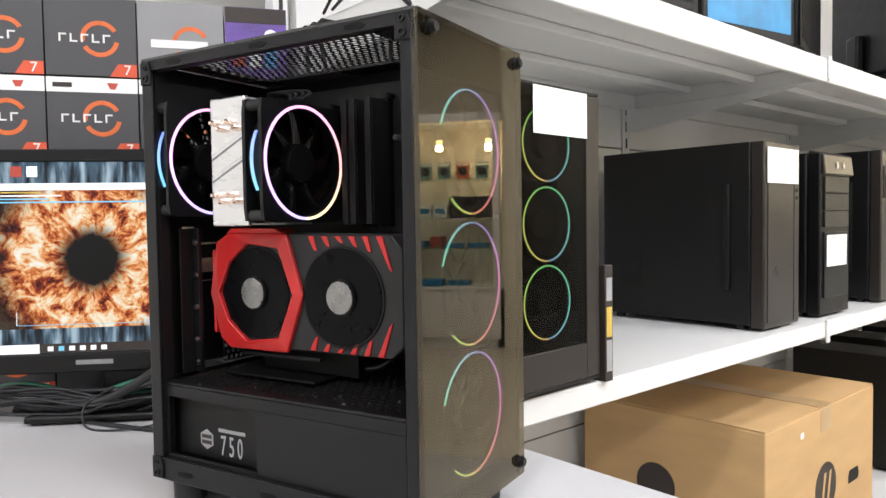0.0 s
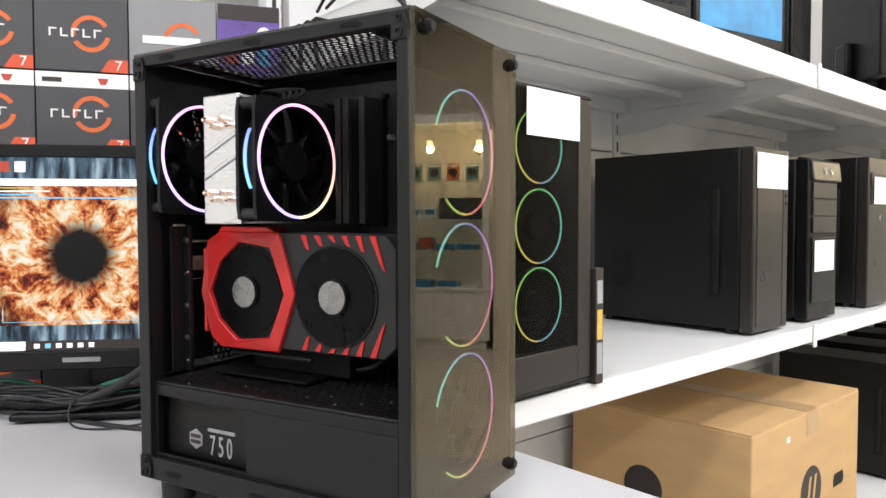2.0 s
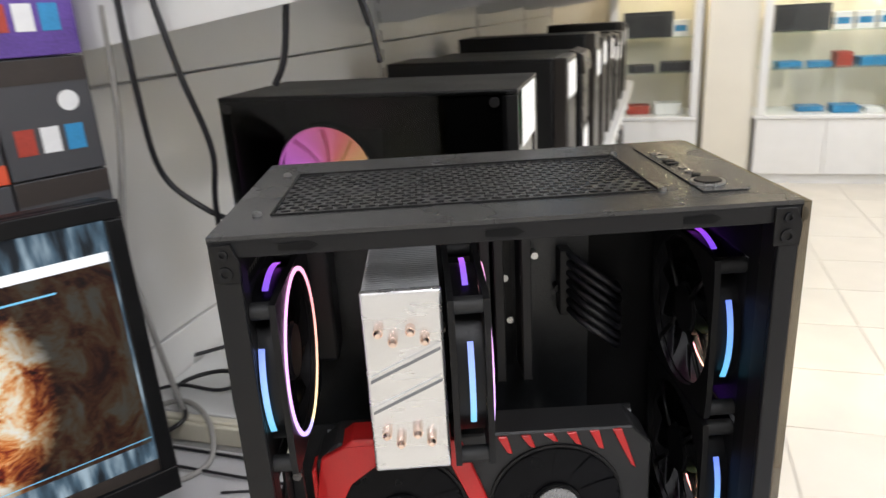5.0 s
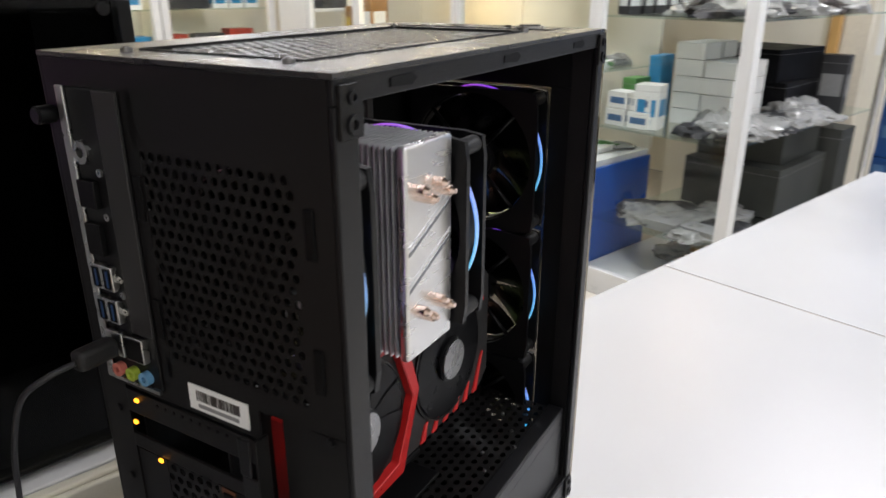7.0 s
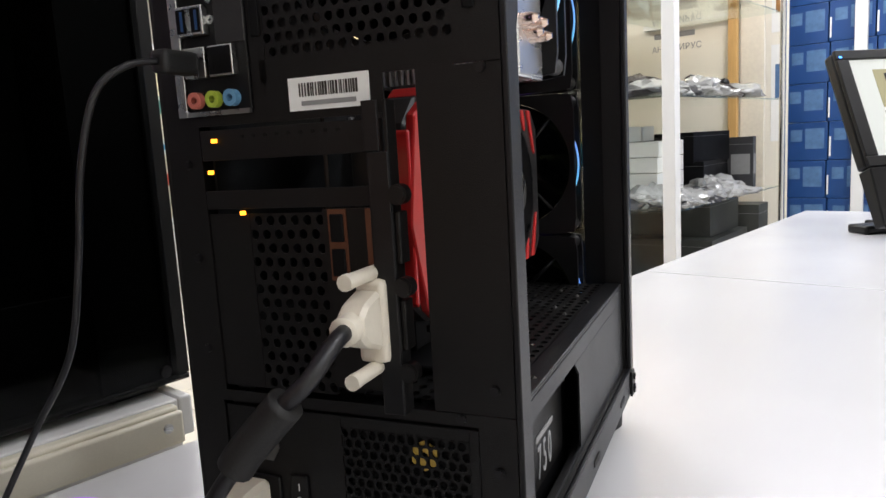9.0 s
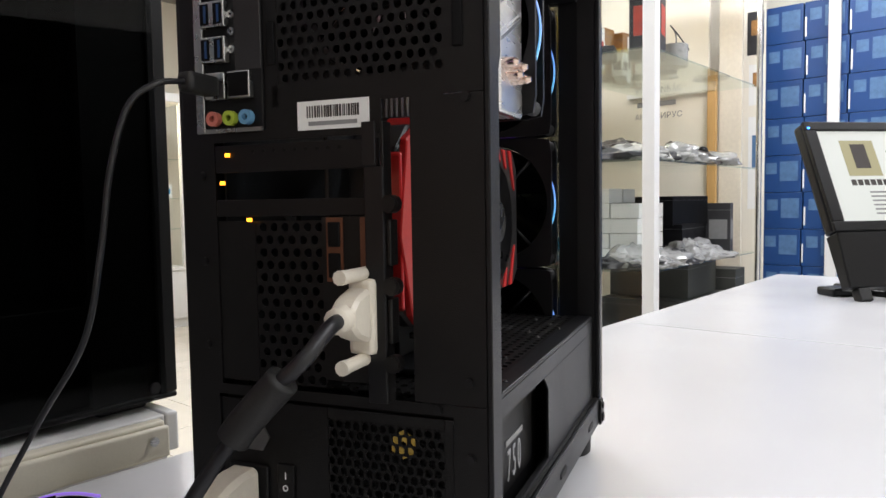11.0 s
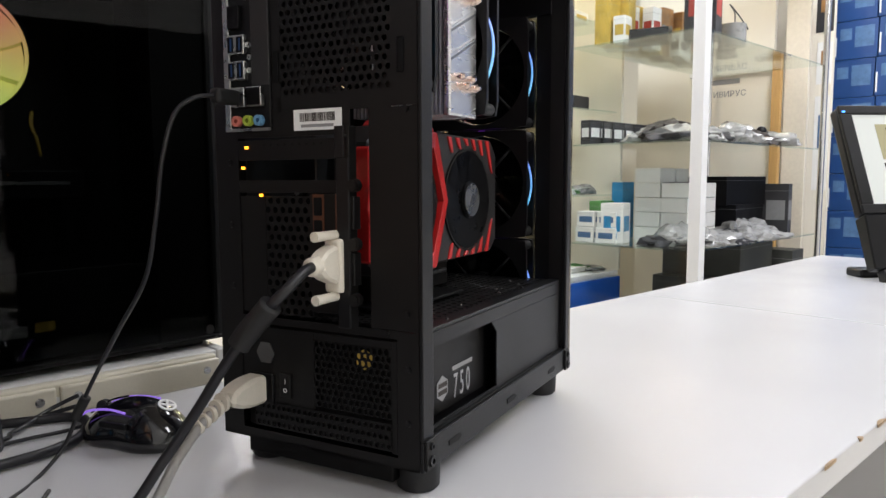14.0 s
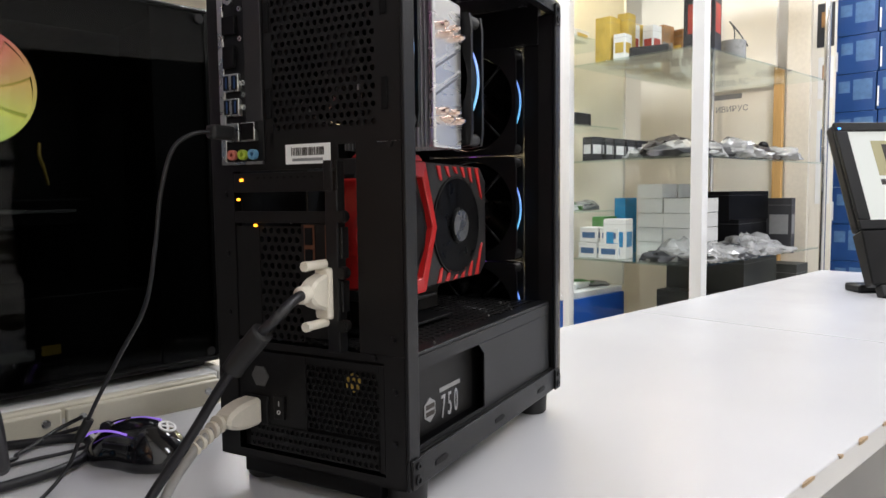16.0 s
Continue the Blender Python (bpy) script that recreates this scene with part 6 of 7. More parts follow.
# ---- behind the tower: plugs, cables and mouse ----
VPLUG = CASE @ pose(0.002, 0.0015, -0.0045)
dv = thing("video_plug", VPLUG, (-0.02, 0.066, 0.18), "ivory video plug with two thumbscrews on the graphics card", "plug")
part("shell", box(-0.0165, -0.005, 0.058, 0.073, 0.158, 0.198, 0.003), CREAM, dv)
part("hood", prism([(-0.0166, 0.165), (-0.03, 0.17), (-0.036, 0.176), (-0.036, 0.185), (-0.03, 0.19), (-0.0166, 0.194)], 0.0585, 0.0725, "y", 0.002), CREAM, dv)
for z in (0.1555, 0.2005):
    part("thumbscrew", cyl((-0.021, 0.0655, z), 0.0035, 0.026, "x", 18, bevel=0.001), CREAM, dv)
    part("screw_tip", cyl((-0.0345, 0.0655, z), 0.0038, 0.005, "x", 10), CREAM, dv)
vc = thing("video_cable", VPLUG, (-0.04, 0.066, 0.18), "thick black video cable with a ferrite core", "cable")
VP = [(-0.034, 0.0655, 0.1805), (-0.05, 0.064, 0.178), (-0.066, 0.068, 0.166), (-0.07, 0.083, 0.152), (-0.072, 0.097, 0.136), (-0.076, 0.115, 0.112), (-0.085, 0.135, 0.078), (-0.1, 0.152, 0.045), (-0.125, 0.165, 0.012), (-0.19, 0.16, 0.007), (-0.3, 0.14, 0.007), (-0.5, 0.12, 0.007)]
part("cord", tube(VP, 0.0039, 12), CABLE, vc)
part("strain_relief", tube([(-0.033, 0.0655, 0.1805), (-0.042, 0.0648, 0.1798)], 0.0068, 12), CREAM, vc)
fp = [Vector(VP[3]) + (Vector(VP[2]) - Vector(VP[3])) * 0.35, Vector(VP[4]), Vector(VP[4]) + (Vector(VP[5]) - Vector(VP[4])) * 0.35]
part("ferrite_core", tube(fp, 0.0082, 16), RUBBER, vc, "black ferrite cylinder")
PLUG = CASE @ pose(0, 0.0153, -0.0108)
pp = thing("power_plug", PLUG, (-0.02, 0.136, 0.079), "ivory mains plug pushed into the power supply", "plug")
part("plug_body", prism([(-0.0015, 0.068), (-0.018, 0.068), (-0.032, 0.071), (-0.04, 0.075), (-0.04, 0.083), (-0.032, 0.088), (-0.018, 0.091), (-0.0015, 0.091)], 0.127, 0.1465, "y", 0.003), CREAM, pp)
for k in range(5):
    part("relief_ring", ring((-0.043 - 0.005 * k, 0.1365 + 0.001 * k, 0.0785 - 0.0035 * k), 0.0, 0.0075 - 0.0006 * k, 0.0034, "x", 16), CREAM, pp)
part("cord", tube([(-0.04, 0.1365, 0.079), (-0.06, 0.139, 0.067), (-0.08, 0.145, 0.045), (-0.1, 0.148, 0.018), (-0.14, 0.14, 0.0055), (-0.25, 0.11, 0.0055), (-0.45, 0.08, 0.0055)], 0.0038, 10), CABLE_GREY, pp)
NPLUG = CASE @ pose(0, 0.005, -0.0035)
nc = thing("network_cable", NPLUG, (-0.01, 0.155, 0.3), "thin black cable with a moulded plug in the rear port", "cable")
part("plug", box(-0.03, -0.0065, 0.1525, 0.163, 0.2975, 0.309, 0.003), RUBBER, nc)
NP = [(-0.03, 0.158, 0.303), (-0.045, 0.162, 0.3), (-0.055, 0.172, 0.288), (-0.06, 0.181, 0.255), (-0.06, 0.19, 0.213), (-0.06, 0.205, 0.165), (-0.06, 0.24, 0.12), (-0.062, 0.27, 0.078), (-0.066, 0.285, 0.05), (-0.075, 0.295, 0.02), (-0.1, 0.292, 0.004), (-0.14, 0.27, 0.004), (-0.3, 0.2, 0.004)]
part("cord", tube(NP, 0.0017, 8), CABLE, nc)
part("cable_tie", tube([(-0.063, 0.279, 0.062), (-0.068, 0.288, 0.044)], 0.0042, 8), RUBBER, nc)
for pts, r in (([(-0.62, 0.5, 0.005), (-0.3, 0.5, 0.005), (-0.2, 0.41, 0.005), (-0.13, 0.378, 0.005), (-0.125, 0.34, 0.006), (-0.15, 0.3, 0.006), (-0.21, 0.285, 0.006), (-0.4, 0.28, 0.006)], 0.0045),
               ([(-0.6, 0.4, 0.004), (-0.25, 0.39, 0.004), (-0.16, 0.4, 0.004), (-0.12, 0.385, 0.012)], 0.0022),
               ([(-0.5, 0.36, 0.005), (-0.22, 0.35, 0.005), (-0.18, 0.368, 0.005), (-0.14, 0.4, 0.01), (-0.115, 0.395, 0.02)], 0.0022),
               ([(-0.45, 0.38, 0.012), (-0.4, 0.42, 0.035), (-0.47, 0.5, 0.035), (-0.42, 0.55, 0.04), (-0.34, 0.53, 0.035), (-0.27, 0.44, 0.035), (-0.25, 0.36, 0.006)], 0.0035),
               ([(-0.55, 0.42, 0.03), (-0.48, 0.5, 0.035), (-0.38, 0.5, 0.04), (-0.33, 0.58, 0.06), (-0.35, 0.66, 0.12)], 0.003),
               ([(-0.6, 0.5, 0.035), (-0.5, 0.6, 0.038), (-0.42, 0.65, 0.05), (-0.36, 0.62, 0.09), (-0.3, 0.6, 0.11)], 0.0035)):
    solid("mains_cable", tube(pts, r, 8), CABLE, label="black cord lying loose beside the mouse", category="cable", group="loose cords on the table")
solid("pale_cable", tube([(-0.5, 0.38, 0.035), (-0.44, 0.46, 0.036), (-0.36, 0.42, 0.034), (-0.33, 0.36, 0.006), (-0.4, 0.3, 0.005), (-0.6, 0.3, 0.005)], 0.004, 8), CABLE_GREY, label="pale grey cord lying on the table", category="cable", group="loose cords on the table")

MS = pose(-0.1, 0.279, 0.0, 0, 0, -62)
ms = thing("computer_mouse", MS, (0, 0, 0), "glossy black gaming mouse with purple light strips", "mouse")
GLOSS = mat("glossy_black_plastic", (0.006, 0.006, 0.008), 0.1, 0, 0.2, 30, coat=0.6, rvary=0.05)
b = bmesh.new()
bmesh.ops.create_uvsphere(b, u_segments=40, v_segments=24, radius=1)
for v in b.verts:
    x, y, z = v.co
    w = 0.032 * (1 - 0.2 * math.exp(-((x + 0.1) / 0.35) ** 2))
    hump = 0.036 * (0.72 + 0.28 * math.cos(1.4 * (x - 0.25)))
    v.co = Vector((x * 0.056, y * w * (1 - 0.12 * max(0, z)), max(z, -0.25) * (hump if z > 0 else 0.022) + 0.006))
for f in b.faces:
    f.smooth = True
part("body", b, GLOSS, ms)
for sy in (1, -1):
    part("side_button", box(-0.016, 0.012, sy * 0.0265 - 0.002, sy * 0.0265 + 0.002, 0.02, 0.0255, 0.0015), PLASTIC, ms)
part("button_seam", tube([(-0.052, 0, 0.021), (-0.03, 0, 0.0345), (-0.008, 0, 0.0412)], 0.0009, 6), INNER, ms)
PURL = emit("purple_led", (0.38, 0.2, 0.95), 0.9)
for sy in (1, -1):
    part("light_strip", tube([(-0.05, sy * 0.017, 0.022), (-0.035, sy * 0.0195, 0.0305), (-0.012, sy * 0.021, 0.0345), (0.008, sy * 0.0225, 0.0335)], 0.0011, 6), PURL, ms, "thin purple light strip")
part("wheel", cyl((-0.036, 0, 0.0275), 0.0075, 0.007, "y", 20, bevel=0.001), RUBBER, ms)
BADGE = Matrix.Translation((0.034, 0.0, 0.0355)) @ Matrix.Rotation(radians(24), 4, "Y")
b = ring((0, 0, 0.0016), 0.0062, 0.0082, 0.0012, "z", 28)
b.transform(BADGE)
part("badge", b, WHITEINK, ms, "white ring badge")
for q in (-1, 1):
    b = box(-0.006, 0.006, -0.0009, 0.0009, 0.0012, 0.0024)
    b.transform(BADGE @ Matrix.Rotation(radians(45 * q), 4, "Z"))
    part("badge_stroke", b, WHITEINK, ms)
part("cord", tube([(-0.055, 0, 0.01), (-0.075, -0.01, 0.004), (-0.1, -0.05, 0.003), (-0.12, -0.14, 0.003)], 0.0018, 8), CABLE, ms)

# ---- second monitor on the counter ----
TM = pose(1.70, 0.003, 0.165, -25, 0, -40)
tm = thing("touch_monitor", TM, (0, 0, 0), "black slanted monitor showing a pale web page, on the counter", "monitor")
part("shell", box(-0.235, 0.235, 0.004, 0.035, -0.012, 0.275, 0.008), PLASTIC, tm)
for a in ((-0.235, 0.235, 0.252, 0.275), (-0.235, 0.235, -0.012, 0.012), (-0.235, -0.205, 0.0125, 0.2515), (0.205, 0.235, 0.0125, 0.2515)):
    part("bezel", box(a[0], a[1], -0.006, 0.0035, a[2], a[3], 0.002), PLASTIC, tm)
ts = part("screen", box(-0.205, 0.205, 0.0, 0.002, 0.0125, 0.2515), SCREENW, tm, "bright pale screen")
part("photo", box(-0.15, -0.06, -0.0008, -0.0002, 0.13, 0.225), emit("khaki_photo", (0.42, 0.38, 0.2), 0.8), ts)
part("photo_subject", box(-0.125, -0.085, -0.0014, -0.0009, 0.15, 0.215, 0.0003), INK, ts)
for k in range(6):
    part("thumbnail", box(-0.15 + 0.017 * k, -0.137 + 0.017 * k, -0.0008, -0.0002, 0.105, 0.12), INK, ts)
part("button_block", box(-0.03, 0.05, -0.0008, -0.0002, 0.185, 0.197), GOODS_GREEN, ts)
part("button_block", box(-0.03, 0.05, -0.0008, -0.0002, 0.168, 0.18), BLUEUI, ts)
for k in range(6):
    part("text_line", box(-0.11, -0.11 + crnd.uniform(0.07, 0.2), -0.0008, -0.0002, 0.03 + 0.011 * k, 0.034 + 0.011 * k), GREYINK, ts)
part("chin", prism([(-0.006, -0.014), (0.034, -0.014), (0.034, -0.145), (0.004, -0.145)], -0.235, 0.235, "x", 0.003), PLASTIC, tm, "black lower panel")
for fx in (-0.215, 0.185):
    part("foot", box(fx, fx + 0.03, 0.004, 0.03, -0.176, -0.1455, 0.004), RUBBER, tm)
part("power_light", box(-0.228, -0.222, -0.0072, -0.0062, 0.255, 0.259), BLUELED, tm)
tst = thing("monitor_stand", pose(1.72, 0.05, 0.0, 0, 0, -40), (0, 0, 0), "black stand of the slanted counter monitor", "stand")
part("base", box(-0.1, 0.1, -0.07, 0.1, 0.0, 0.016, 0.006), PLASTIC, tst)
part("arm", prism([(-0.03, 0.0165), (0.05, 0.0165), (0.02, 0.2), (-0.02, 0.2)], -0.03, 0.03, "x", 0.004), PLASTIC, tst)
part("foot", box(-0.2, -0.1005, -0.03, 0.03, 0.0, 0.02, 0.006), PLASTIC, tst)

# ---- goods in the showcases ----
g_rnd = random.Random(77)
GREYGOODS = mat("dark_grey_carton", (0.055, 0.057, 0.052), 0.55, 0, 0.25, 10, spec=0.2)
BLACKGOODS = mat("black_appliance_shell", (0.008, 0.008, 0.009), 0.5, 0, 0.3, 20, spec=0.08)
GOODMATS = [GOODS_BLUE, GOODS_RED, GOODS_YEL, GOODS_GREEN, GOODS_BROWN, PAPER, DARKST, BLUEBOX, PURPLE, WHITEP]


def carton(x, y, z, sx, sy, sz, m, label, yaw=0.0, group="packaged goods", band=None):
    t = thing("product_box", pose(x, y, z, 0, 0, yaw), (0, 0, 0), label, "box", group)
    part("carton", box(-sx / 2, sx / 2, -sy / 2, sy / 2, 0.0005, sz, 0.0015), m, t)
    part("lid_seam", box(-sx / 2 - 0.0004, sx / 2 + 0.0004, -sy / 2 - 0.0004, sy / 2 + 0.0004, sz * 0.86, sz * 0.865), GREYINK, t)
    if band:
        part("print_block", box(-sx / 2 - 0.0008, -sx / 2 - 0.0001, -sy * 0.38, sy * 0.36, sz * 0.3, sz * 0.68), band, t)
        part("print_block", box(-sx * 0.38, sx * 0.36, -sy / 2 - 0.0008, -sy / 2 - 0.0001, sz * 0.3, sz * 0.68), band, t)
    return t


def bag(x, y, z, s, m, label, group="bagged goods", tall=1.0):
    """A crumpled clear bag with something flat in it."""
    b = bmesh.new()
    bmesh.ops.create_icosphere(b, subdivisions=3, radius=1)
    sx, sy, sz = s * g_rnd.uniform(0.8, 1.2), s * g_rnd.uniform(0.6, 1.0), s * g_rnd.uniform(0.22, 0.4) * tall
    off = Vector((g_rnd.uniform(0, 50), g_rnd.uniform(0, 50), 0))
    for v in b.verts:
        n = noise.noise(v.co * 2.2 + off) * 0.4 + noise.noise(v.co * 6 + off) * 0.22
        c = v.co * (1 + n)
        v.co = Vector((c.x * sx, c.y * sy, max(c.z, -0.35) * sz + 0.36 * sz))
    for f in b.faces:
        f.smooth = g_rnd.random() < 0.5
    return solid("plastic_bag", b, m, pose(x, y, z, 0, 0, g_rnd.uniform(0, 180)), label, "bag", group)


# corner showcase, from the bottom up
for x, y, z, sx, sy, sz in ((2.86, 1.12, -0.399, 0.5, 0.4, 0.2), (3.2, 1.1, -0.399, 0.16, 0.42, 0.3), (2.9, 1.14, -0.198, 0.4, 0.36, 0.15), (2.95, 1.1, FLOOR + 0.1115, 0.6, 0.4, 0.19)):
    carton(x, y, z, sx, sy, sz, GREYGOODS, "dark grey equipment carton low in the showcase", 3)
for k in range(6):
    carton(2.2 + 0.1 * (k % 3), 0.98 + 0.16 * (k // 3), -0.399, 0.09, 0.14, g_rnd.uniform(0.02, 0.05), (GREYINK, GOODS_BROWN, DARKST)[k % 3], "flat tray of small parts in the showcase", g_rnd.uniform(-10, 10))
for k in range(8):
    carton(2.18 + 0.085 * k, 1.37, 0.384, 0.07, 0.05, 0.1, DARKST, "small black carton with a white picture", g_rnd.uniform(-6, 6), "small black cartons", WHITEINK)
for k in range(7):
    z, y = 0.384 + 0.012 * (k % 2), 0.98 + 0.03 * (k % 3)
    x = 2.22 + 0.14 * k
    pts = [(x + 0.09 * math.cos(0.9 * i + k) * (1 - 0.05 * i), y + 0.05 * math.sin(0.9 * i + k), z + 0.004 + 0.004 * i) for i in range(11)]
    solid("coiled_cable", tube(pts, 0.005, 6, steps=4), (WHITEP, CABLE, CABLE_GREY)[k % 3], label=("white", "black", "grey")[k % 3] + " cable coiled flat on the glass shelf", category="cable", group="coiled cables")
for k in range(16):
    bag(g_rnd.uniform(2.2, 2.55), g_rnd.uniform(0.92, 1.34), -0.4, g_rnd.uniform(0.07, 0.12), g_rnd.choice((BAGS, BAGS, BAGS, DARKST, DARKST, GOODS_BROWN, PAPER)), "clear bag of small parts on the glass shelf")
for k in range(10):
    bag(g_rnd.uniform(2.18, 3.05), g_rnd.uniform(0.95, 1.34), FLOOR + 0.112, g_rnd.uniform(0.06, 0.11), g_rnd.choice((BAGS, GOODS_GREEN, GOODS_BROWN)), "bag of cables at the foot of the showcase")
for i in range(2):
    for j in range(2):
        for k in range(5 if j else 4):
            carton(2.42 + 0.125 * i, 1.08 + 0.125 * j, -0.024 + 0.062 * k, 0.118, 0.12, 0.06, PAPER, "small white carton in a stack on the glass shelf", g_rnd.uniform(-3, 3), "stacked white cartons")
carton(2.2, 1.255, -0.024, 0.09, 0.095, 0.165, PAPER, "white camera carton with blue print", 14, "packaged goods", GOODS_BLUE)
for k in range(3):
    for j in range(2):
        carton(2.185 + 0.01 * j, 1.37 - 0.0 * k - 0.1 * (k % 2), -0.024 + 0.065 * j, 0.08, 0.09, 0.063, PAPER, "small white carton with a pale blue mark", g_rnd.uniform(-4, 4), "small white cartons", BLUEPAN) if k < 2 else None
carton(2.42, 1.36, -0.024, 0.13, 0.05, 0.25, GOODS_BLUE, "tall blue carton at the back of the shelf", 10)
carton(2.3, 1.39, -0.024, 0.1, 0.06, 0.17, GOODS_GREEN, "green and yellow carton", 0)
carton(2.88, 1.16, -0.024, 0.36, 0.34, 0.15, BLACKGOODS, "dark flat electronic unit on the glass shelf", 4)
carton(2.88, 1.16, 0.1195, 0.34, 0.32, 0.13, BLACKGOODS, "dark flat electronic unit on another one", -5)
carton(3.09, 0.95, -0.024, 0.07, 0.11, 0.24, DARKST, "grey and black upright carton", 8, "packaged goods", GREYINK)
for k in range(30):
    bag(g_rnd.uniform(2.19, 3.08), g_rnd.uniform(0.9, 1.0) if k % 3 else g_rnd.uniform(1.0, 1.15), -0.024, g_rnd.uniform(0.07, 0.11), g_rnd.choice((BAGS, BAGS, DARKST)), "clear bag of adapters on the glass shelf")
for k in range(38):
    bag(g_rnd.uniform(2.2, 3.05), g_rnd.uniform(0.95, 1.2), 0.384, g_rnd.uniform(0.08, 0.13), g_rnd.choice((BAGS, DARKST, DARKST, BAGS)), "bagged cable and adapter on the glass shelf")
for k in range(4):
    carton(2.9 + 0.07 * k, 1.375, 0.384, 0.055, 0.06, 0.1, DARKST, "small black carton with a white picture", 0, "small black cartons", WHITEINK)
for k, (x, y) in enumerate(((2.95, 0.98), (3.1, 1.05), (2.7, 1.1))):
    t = thing("web_camera", pose(x, y, 0.384, 0, 0, 40 * k), (0, 0, 0), "small dark web camera on a stand", "camera", "web cameras")
    part("stand", cyl((0, 0, 0.0065), 0.025, 0.012, "z", 20), PLASTIC, t)
    part("stem", cyl((0, 0, 0.03), 0.006, 0.04, "z", 12), PLASTIC, t)
    b = bmesh.new()
    bmesh.ops.create_uvsphere(b, u_segments=20, v_segments=12, radius=0.024)
    b.transform(Matrix.Translation((0, 0, 0.068)))
    part("head", smooth(b, 80), PLASTIC, t)
for k in range(9):
    carton(2.2 + 0.1 * k, 1.31 + 0.04 * (k % 2), 0.781, 0.085, 0.07, g_rnd.uniform(0.14, 0.26), g_rnd.choice((GOODS_YEL, PAPER, GOODS_YEL, GOODS_BROWN)), "bright yellow and white retail carton on the top shelf", g_rnd.uniform(-6, 6), "top shelf cartons", g_rnd.choice((GOODS_RED, GREYINK, GOODS_YEL)))
carton(2.38, 0.99, 0.781, 0.1, 0.12, 0.3, DARKST, "tall black carton with a red band", 12, "top shelf cartons", GOODS_RED)
carton(2.28, 1.17, 0.781, 0.1, 0.17, 0.055, DARKST, "black electronic unit at the edge of the top shelf", 20, "top shelf cartons")
t = thing("cable_spindle", pose(2.62, 0.98, 0.781), (0, 0, 0), "clear spindle of coiled white cable", "spindle")
part("spool", ring((0, 0, 0.05), 0.03, 0.055, 0.09, "z", 32), BAGS, t)
part("coil", tube([(0.02, 0, 0.1), (0.06, 0.02, 0.16), (0.08, 0.05, 0.2), (0.11, 0.02, 0.15), (0.1, -0.02, 0.09), (0.06, -0.03, 0.1)], 0.003, 8), CABLE, t)
for k in range(11):
    carton(2.2 + 0.075 * k, 1.24 + 0.03 * (k % 3), 0.781, 0.065, 0.05, g_rnd.uniform(0.09, 0.22), g_rnd.choice((GOODS_YEL, PAPER, PAPER, GOODS_YEL, GOODS_BROWN)), "yellow and white blister pack on the top shelf", g_rnd.uniform(-15, 15), "top shelf cartons", g_rnd.choice((GOODS_RED, INK, GOODS_YEL, None)))
for k in range(22):
    bag(g_rnd.uniform(2.2, 2.95), g_rnd.uniform(0.93, 1.1), 0.384, g_rnd.uniform(0.08, 0.12), g_rnd.choice((BAGS, BAGS, INK, CABLE_GREY)), "bagged cable on the glass shelf", tall=1.5)
for k in range(16):
    bag(g_rnd.uniform(2.25, 3.0), g_rnd.uniform(0.92, 1.02), -0.024, g_rnd.uniform(0.07, 0.11), BAGS, "clear bag of adapters on the glass shelf", tall=1.6)
for k in range(6):
    bag(g_rnd.uniform(2.7, 3.08), g_rnd.uniform(0.92, 1.2), 0.781, 0.05, g_rnd.choice((DARKST, BAGS)), "bagged goods on the top glass shelf")

# open white shelf at the end of the blue row
oe = thing("open_end_shelf", ROOM, (2.1, 3.53, FLOOR), "white open shelf unit at the end of the showcase row", "shelf")
part("side_panel", box(2.1, 2.12, 3.53, 3.85, -0.2, 0.75, 0.002), WHITEP, oe)
part("base", box(2.1, 2.55, 3.53, 3.85, FLOOR, -0.202, 0.003), WHITEP, oe)
part("back_board", box(2.55, 2.566, 3.53, 3.85, -0.2, 1.35), WALLB, oe)
for z in (-0.2, 0.03, 0.33):
    part("board", box(2.1205, 2.549, 3.532, 3.85, z, z + 0.018, 0.002), WHITEP, oe)
carton(2.3, 3.7, -0.1815, 0.22, 0.2, 0.17, INK, "black carton on the open end shelf")
carton(2.3, 3.68, 0.3485, 0.24, 0.2, 0.05, DARKST, "flat dark unit on the open end shelf")

